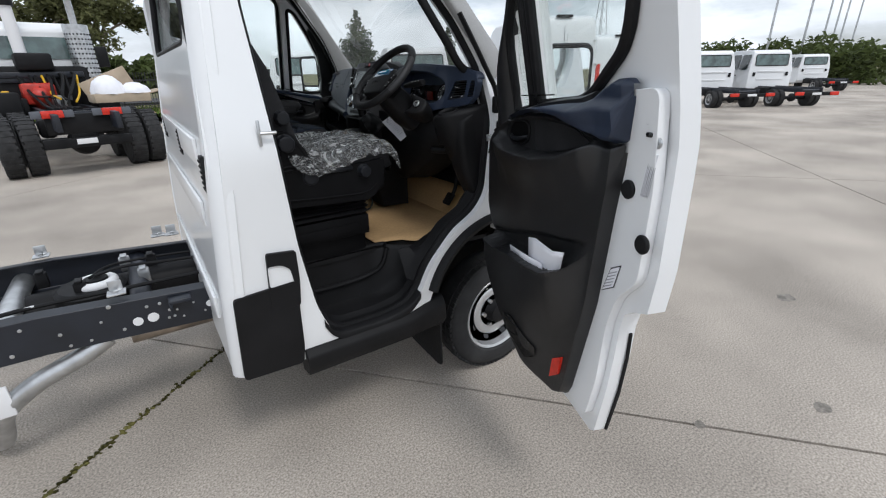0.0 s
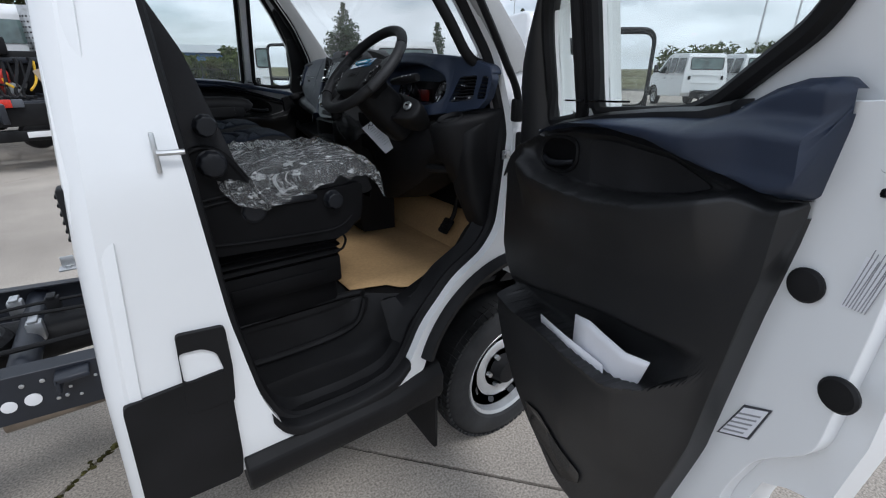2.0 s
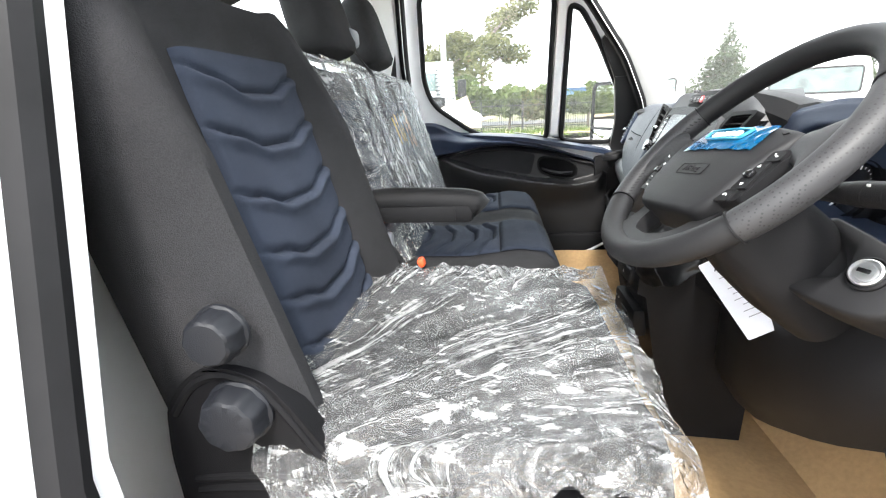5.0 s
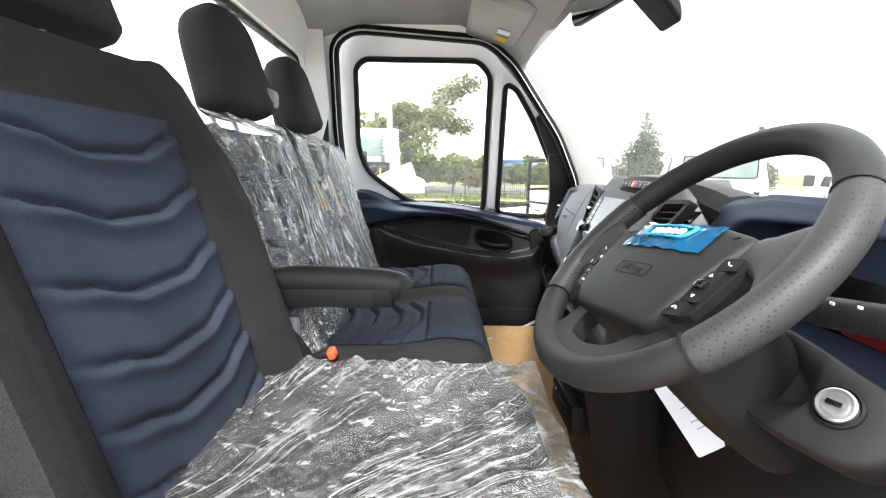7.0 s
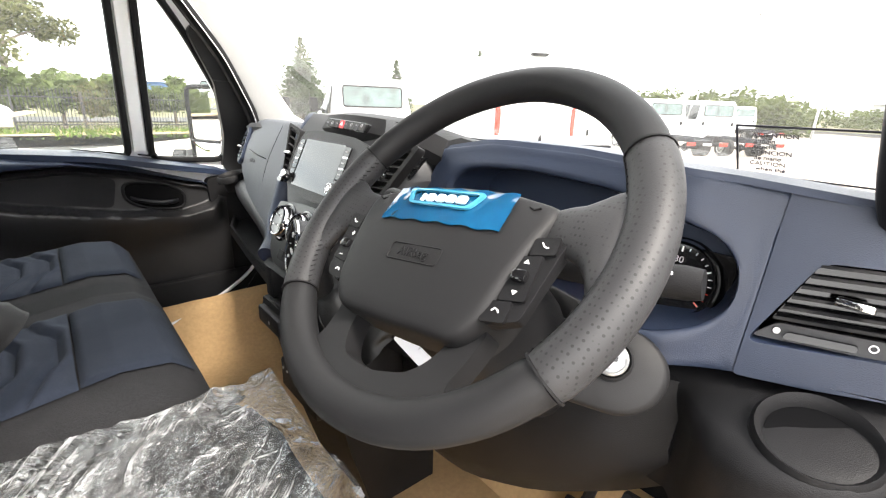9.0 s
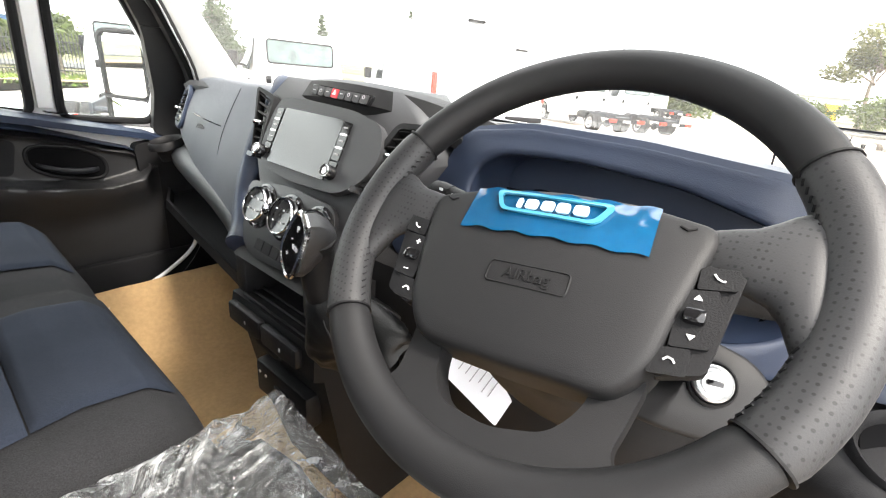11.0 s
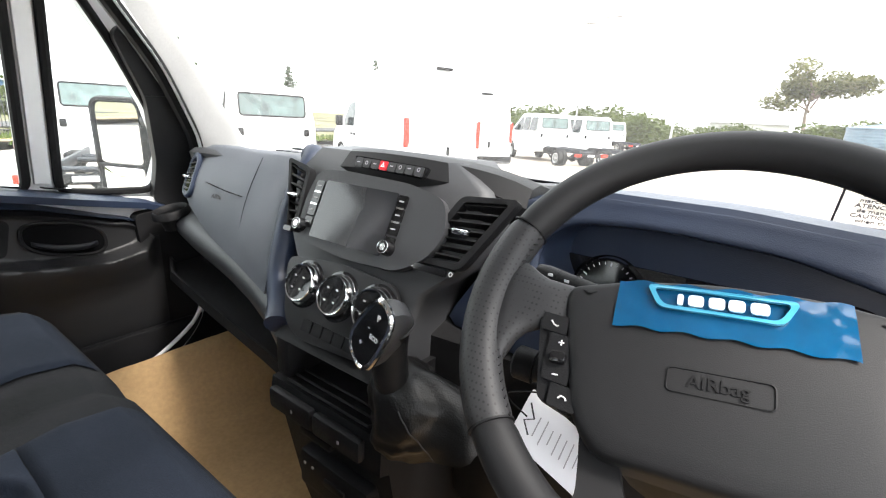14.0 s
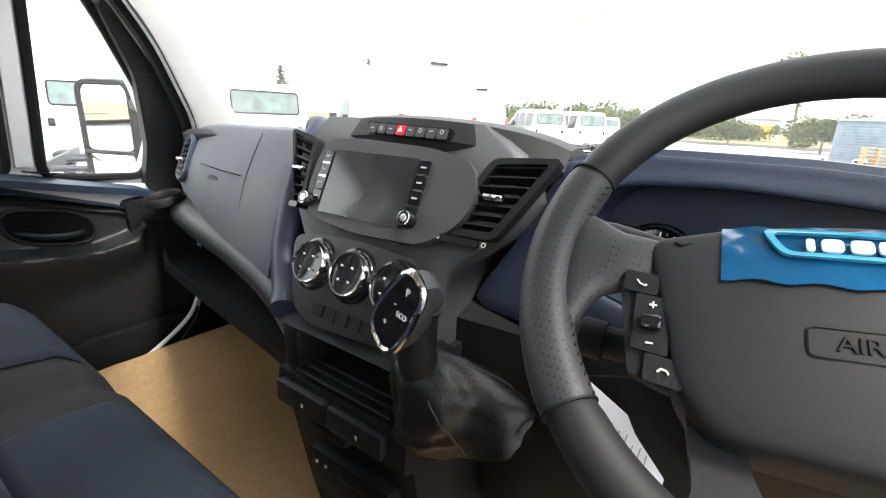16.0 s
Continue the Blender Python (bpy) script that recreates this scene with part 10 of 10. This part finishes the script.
def build_fence():
    fn = thing("steel_fence", (0, 27.5, 0), "black steel picket fence along the yard edge", "fence")
    x0, x1, y, h = -16.0, 18.0, 27.5, 1.75
    for z in (0.28, 1.48):
        part("rail", bx(B(), ((x0 + x1) / 2, y, z), (x1 - x0, 0.04, 0.05), 0.004), IRON, fn)
    post = None
    for k in range(15):
        part("post", bx(B(), (x0 + k * (x1 - x0) / 14, y, 0.85), (0.07, 0.07, 1.8), 0.006), IRON, fn)
    n = 262
    bm = B()
    bx(bm, (0, 0, 0.05 + h / 2), (0.026, 0.026, h), 0)
    lathe(bm, (0, 0, 0.05 + h), (0, 0, 1), [(0, 0.018), (0.03, 0.016), (0.08, 0.002)], n=4)
    me = mesh_of("picket", bm, IRON, Vector((0, 0, 0)), smooth=False)
    for k in range(n):
        ob = new("picket", me)
        ob.parent = fn
        ob.location = (x0 + (k + 0.5) * (x1 - x0) / n, 0.0, 0.0)


build_fence()


def leaf_cloud(clumps, count, size, seed, droop=0.2):
    """Many small folded leaves gathered in clumps."""
    rng = random.Random(seed)
    verts, faces = [], []
    tot = sum(c[1] ** 2 for c in clumps)
    for c, r, fl in clumps:
        n = int(count * r * r / tot)
        for k in range(n):
            d = Vector((rng.gauss(0, 1), rng.gauss(0, 1), rng.gauss(0, 1)))
            d.normalize()
            q = r * rng.random() ** 0.45
            p = c + Vector((d.x * q, d.y * q, d.z * q * fl))
            s = size * rng.uniform(0.5, 1.4)
            u = Vector((rng.gauss(0, 1), rng.gauss(0, 1), rng.gauss(0, 0.6))).normalized()
            v = u.cross(Vector((rng.gauss(0, 1), rng.gauss(0, 1), rng.gauss(0, 1)))).normalized()
            o = len(verts)
            verts += [tuple(p - u * s), tuple(p + v * s * 0.45), tuple(p + u * s - Vector((0, 0, droop * s))), tuple(p - v * s * 0.45)]
            faces.append((o, o + 1, o + 2, o + 3))
    return verts, faces


def tree(x, y, height, spread, kind, seed, label, count=2600, trunk=0.4, lean=(0, 0)):
    rng = random.Random(seed)
    t = thing("tree", (x, y, -0.16), label, "tree")
    base = Vector((x, y, -0.16))
    top = base + Vector((lean[0], lean[1], height * (0.95 if kind == "pine" else 0.72)))
    bm = B()
    r0 = 0.03 * height
    pts = [base, base.lerp(top, 0.3) + Vector((rng.gauss(0, 0.08), rng.gauss(0, 0.08), 0)) * height * 0.15, base.lerp(top, 0.65) + Vector((rng.gauss(0, 0.1), rng.gauss(0, 0.1), 0)) * height * 0.15, top]
    tube(bm, pts, lambda q: r0 * (1 - 0.8 * q), 10, k=5)
    clumps = []
    if kind == "pine":
        for k in range(44):
            q = 0.08 + 0.90 * k / 43
            a = k * 2.4
            rr = spread * (1 - q) ** 0.85 * rng.uniform(0.55, 1.05)
            p0 = base.lerp(top, q)
            p1 = p0 + Vector((math.cos(a) * rr, math.sin(a) * rr, -0.05 * rr + 0.1))
            tube(bm, [p0, p1], lambda s: 0.03 * (1 - s) + 0.008, 5)
            clumps.append((p0.lerp(p1, 0.75), max(0.25, rr * 0.42), 0.75))
            clumps.append((p0.lerp(p1, 0.3), max(0.25, rr * 0.40), 0.8))
    else:
        for k in range(10 if kind == "gum" else 16):
            a = k * 2.4 + rng.uniform(-0.5, 0.5)
            q = rng.uniform(0.66 if kind == "gum" else trunk, 0.97)
            rr = spread * rng.uniform(0.35, 1.0) * (1.0 if kind == "gum" else math.sin(math.pi * min(0.95, 0.25 + q * 0.7)))
            p0 = base.lerp(top, q * 0.9)
            p1 = p0 + Vector((math.cos(a) * rr, math.sin(a) * rr, height * (rng.uniform(0.05, 0.28) if kind == "gum" else rng.uniform(-0.05, 0.18))))
            tube(bm, [p0, p0.lerp(p1, 0.5) + Vector((0, 0, 0.1 * rr)), p1], lambda s: r0 * 0.35 * (1 - s) + 0.02, 6, k=3)
            clumps.append((p1, spread * (rng.uniform(0.28, 0.42) if kind == "gum" else rng.uniform(0.28, 0.46)), 0.62))
            clumps.append((p0.lerp(p1, 0.7) + Vector((rng.gauss(0, 0.3), rng.gauss(0, 0.3), rng.gauss(0, 0.2))), spread * rng.uniform(0.18, 0.32), 0.65))
    part("trunk", bm, BARK, t)
    lf = {"gum": LEAF_GUM, "pine": LEAF_PINE}.get(kind, LEAF_BUSH)
    v, f = leaf_cloud(clumps, count, 0.22 if kind != "pine" else 0.16, seed + 1)
    me = bpy.data.meshes.new("crown")
    o = BASE[t]
    me.from_pydata([tuple(Vector(q) - o) for q in v], [], f)
    me.materials.append(lf)
    cr = new("crown", me)
    cr.parent = t
    cr["kind"] = "stuff"
    return t


def polar(az, dist):
    return -0.7 + dist * math.cos(radians(az)), 0.45 + dist * math.sin(radians(az))


for az, dist, h, sp, kind, seed, lab, cnt in (
    (91.3, 46, 11.2, 4.3, "gum", 3, "tall gum tree with gappy olive crown", 8500),
    (96.5, 44, 7.6, 4.2, "gum", 8, "spreading gum tree beyond the fence", 4200),
    (103.0, 40, 7.5, 3.8, "gum", 9, "gum tree with bare spreading limbs", 3600),
    (99.5, 33, 4.8, 2.6, "bush", 12, "dense dark green shrub tree", 3800),
    (93.0, 31, 4.0, 2.1, "bush", 21, "rounded green shrub behind the fence", 3600),
    (88.0, 30, 3.7, 1.9, "bush", 22, "multi-stemmed green shrub by the fence", 3200),
    (83.5, 31, 3.4, 1.5, "bush", 23, "small green shrub by the fence", 2400),
    (78.6, 33, 3.7, 1.5, "bush", 24, "small green shrub beyond the fence", 2200),
    (65.2, 48, 7.9, 4.4, "pine", 31, "conical conifer with a dense crown", 11000),
    (54.3, 56, 6.9, 2.6, "pine", 32, "slender conifer seen over a truck roof", 6500),
    (44.4, 60, 8.9, 3.4, "pine", 33, "conifer top showing over a van roof", 7000),
    (-2.2, 66, 10.6, 4.6, "gum", 41, "tall gum tree with spreading umbrella crown", 6200),
    (3.2, 72, 4.2, 2.8, "bush", 42, "low dark tree far across the yard", 1600),
    (-4.6, 52, 4.0, 3.0, "bush", 43, "pale green shrub beside the water tank", 3600),
    (-7.5, 56, 4.3, 3.2, "bush", 44, "green shrub behind the water tank", 3000),
    (-11.0, 50, 4.6, 3.4, "bush", 45, "green shrub at the yard edge", 2600),
):
    px, py = polar(az, dist)
    tree(px, py, h, sp, kind, seed, lab, cnt)


def tree_line():
    rng = random.Random(77)
    clumps = []
    for k in range(60):
        az = rng.uniform(11, 28)
        d = rng.uniform(50, 60)
        x, y = polar(az, d)
        r = rng.uniform(0.9, 1.9)
        clumps.append((Vector((x, y, rng.uniform(0.6, 3.0))), r, 0.8))
    for k in range(50):
        az = rng.uniform(104, 150)
        x, y = polar(az, rng.uniform(52, 66))
        clumps.append((Vector((x, y, rng.uniform(0.5, 3.2))), rng.uniform(1.0, 2.0), 0.8))
    for k in range(50):
        az = rng.uniform(66, 104)
        x, y = polar(az, rng.uniform(60, 80))
        clumps.append((Vector((x, y, rng.uniform(0.5, 2.2))), rng.uniform(1.0, 2.0), 0.8))
    for k in range(40):
        az = rng.uniform(-1, 12)
        x, y = polar(az, rng.uniform(95, 120))
        clumps.append((Vector((x, y, rng.uniform(0.5, 2.4))), rng.uniform(1.2, 2.2), 0.8))
    v, f = leaf_cloud(clumps, 26000, 0.30, 5)
    me = bpy.data.meshes.new("far_woods")
    me.from_pydata(v, [], f)
    me.materials.append(LEAF_BUSH)
    tagged(new("far_woods", me), "dark green line of distant shrubs and trees", "trees", kind="stuff")
    bm = B()
    for az0, az1, d in ((12, 27.5, 56), (104, 150, 60)):
        pts = [polar(a, d) for a in np.linspace(az0, az1, 14)]
        loft(bm, [[Vector((x, y, -0.16)), Vector((x, y, 2.2 + 0.5 * noise.noise((i * 0.7, 0, 0)))), Vector((x * 1.02, y * 1.02, 2.0)), Vector((x * 1.02, y * 1.02, -0.16))] for i, (x, y) in enumerate(pts)])
    single("hedge_core", bm, LEAF_BUSH, "dark inner mass of the distant shrubs", "hedge", kind="stuff")


tree_line()


def poles():
    for az, d, h, arm in ((9.5, 48, 9.2, 1.2), (20.0, 50, 12, 0), (17.3, 52, 13, 0), (16.1, 60, 12, 0), (15.5, 64, 12, 0.8), (15.0, 66, 11, 1.0), (14.2, 70, 12, 0.0), (45.5, 70, 11, 0)):
        x, y = polar(az, d)
        p = thing("light_pole", (x, y, -0.16), "tall slender grey pole at the yard edge", "pole", group="poles at the yard edge")
        part("shaft", tube(B(), [(x, y, -0.16), (x, y, h)], lambda q: 0.11 - 0.05 * q, 10), STEEL, p)
        if arm:
            part("arm", tube(B(), [(x, y, h - 0.1), (x - arm * 0.3, y + arm, h)], 0.035, 6), STEEL, p)
            part("lamp_head", bx(B(), (x - arm * 0.33, y + arm * 1.1, h), (0.2, 0.5, 0.1), 0.03), STEEL, p)
        else:
            part("cross_arm", bx(B(), (x, y, h - 0.5), (0.1, 1.8, 0.1), 0.01), BARK, p)
    x, y = polar(37.4, 150)
    p = thing("lattice_tower", (x, y, -0.16), "thin steel lattice tower far off", "tower")
    for sx in (-1, 1):
        for sy in (-1, 1):
            part("leg", tube(B(), [(x + sx * 1.9, y + sy * 1.9, -0.16), (x + sx * 0.5, y + sy * 0.5, 24)], 0.10, 6), STEEL, p)
    for k in range(9):
        z0, z1 = 24 * k / 9, 24 * (k + 1) / 9
        w0, w1 = 1.9 - 1.4 * z0 / 24, 1.9 - 1.4 * z1 / 24
        for s in (-1, 1):
            part("brace", tube(B(), [(x - w0, y + s * w0, z0), (x + w1, y + s * w1, z1)], 0.06, 5), STEEL, p)
            part("brace", tube(B(), [(x + s * w0, y - w0, z0), (x + s * w1, y + w1, z1)], 0.06, 5), STEEL, p)


poles()


def yard_edge():
    # water tank
    cx, cy = polar(-8.0, 40)
    tk = thing("water_tank", (cx, cy, 0), "blue-grey corrugated steel water tank", "water tank")
    TANK = mat("blue_grey_tank_steel", (0.13, 0.19, 0.24), 0.5, var=0.12, vscale=2, metal=0.1)
    prof = [(0, 1.9)]
    for k in range(1, 60):
        prof.append((k * 0.045, 1.9 + 0.022 * math.sin(k * math.pi / 2)))
    part("tank_wall", lathe(B(), (cx, cy, -0.1), (0, 0, 1), prof, n=56), TANK, tk, angle=80)
    part("tank_roof", lathe(B(), (cx, cy, 2.56), (0, 0, 1), [(0, 1.96), (0.04, 1.96), (0.30, 0.4), (0.33, 0.05)], n=40), TANK, tk)
    for k in range(16):
        a = 2 * math.pi * k / 16
        part("roof_rib", tube(B(), [(cx + 1.95 * math.cos(a), cy + 1.95 * math.sin(a), 2.61), (cx + 0.3 * math.cos(a), cy + 0.3 * math.sin(a), 2.89)], 0.025, 5), TANK, tk)
    # stack of yellow timber pallets
    x, y = polar(-8.6, 31)
    pt = thing("pallet_stack", (x, y, 0), "leaning stack of yellow timber pallets", "pallets")
    WOOD = mat("yellow_timber", (0.55, 0.33, 0.10), 0.8, var=0.2, vscale=6)
    for k in range(7):
        z = 0.08 + k * 0.17
        for j in range(3):
            part("bearer", bx(B(), (x + 0.02 * k, y - 0.5 + 0.5 * j, z), (1.2, 0.08, 0.09), 0.005), WOOD, pt)
        for j in range(5):
            part("board", bx(B(), (x - 0.5 + 0.25 * j + 0.02 * k, y, z + 0.055), (0.12, 1.15, 0.02), 0.003), WOOD, pt)
    # rubble by the edge
    rng = random.Random(9)
    for k in range(16):
        az = rng.uniform(-8.2, -3.2)
        x, y = polar(az, rng.uniform(33, 40))
        s = rng.uniform(0.25, 0.6)
        m = (CARD, PAPER, BLACK_PL, STEEL, FILM_BLUE, BARK)[k % 6]
        bm = B()
        bx(bm, (x, y, s * 0.3), (s * 1.2, s, s * 0.6), s * 0.12, M=None)
        for v in bm.verts:
            v.co += Vector((noise.noise(v.co * 2), noise.noise(v.co * 2 + Vector((5, 0, 0))), noise.noise(v.co * 2 + Vector((0, 5, 0))))) * 0.12
        single("scrap_piece", bm, m, "discarded scrap lying at the yard edge", "scrap", group="scrap at the yard edge")
    # far sheds
    for az0, az1, d, h, m, lab in ((-1.0, 6.0, 125, 4.6, GREY_SHED, "long pale industrial shed far away"), (78, 84, 75, 3.6, BLUE_SHED, "low blue shed beyond the road"), (60.5, 66, 90, 3.2, GREY_SHED, "low pale building beyond the road")):
        a, b = Vector((*polar(az0, d), 0)), Vector((*polar(az1, d), 0))
        s = (b - a).normalized()
        w = Vector((-s.y, s.x, 0)) * (1 if Vector((-s.y, s.x, 0)).dot(a) > 0 else -1)
        bd = thing("industrial_shed", tuple((a + b) / 2), lab, "building")
        M = at_axes((a + b) / 2, s, w, (0, 0, 1))
        L = (b - a).length
        part("wall", at(M, bx(B(), (0, 5, h / 2 - 0.2), (L, 10, h), 0.05)), m, bd)
        part("roof", at(M, loft(B(), [[Vector((x_, -0.6, h - 0.2)), Vector((x_, 5, h + 1.0)), Vector((x_, 10.6, h - 0.2))] for x_ in (-L / 2 - 0.4, L / 2 + 0.4)])), STEEL, bd)
        for k in range(max(3, int(L / 5))):
            part("door", at(M, bx(B(), (-L / 2 + 2.5 + k * 5, -0.05, h * 0.33), (2.6, 0.1, h * 0.66), 0.02)), DARK_GLASS if k % 3 else YELLOW, bd)
    # yellow container truck body across the road, and one by the far drive
    for az, d, nm in ((131, 62, "yellow container standing beyond the yard"), (2.6, 100, "yellow container by the far sheds"), (66.4, 62, "yellow machine beyond the fence")):
        x, y = polar(az, d)
        c = thing("yellow_container", (x, y, 0), nm, "container")
        M = Matrix.Translation((x, y, 0)) @ Matrix.Rotation(radians(az), 4, "Z")
        w = 6.0 if az > 100 else 2.6
        part("box", at(M, bx(B(), (0, 0, 2.6 if az > 100 else 1.4), (2.4, w, 2.4 if az > 100 else 1.4), 0.04)), YELLOW, c)
        for k in range(8):
            part("rib", at(M, bx(B(), (-1.22, -w / 2 + (k + 0.5) * w / 8, 2.6 if az > 100 else 1.4), (0.05, 0.12, 2.2 if az > 100 else 1.2), 0.01)), YELLOW, c)
        part("skid", at(M, bx(B(), (0, 0, 0.6), (2.0, w * 0.9, 1.5 if az > 100 else 0.7), 0.03)), BLACK_PL, c)


GREY_SHED = mat("pale_cladding", (0.5, 0.5, 0.48), 0.7, var=0.1, vscale=0.3)
BLUE_SHED = mat("blue_cladding", (0.10, 0.20, 0.42), 0.6, var=0.1, vscale=0.3)
yard_edge()
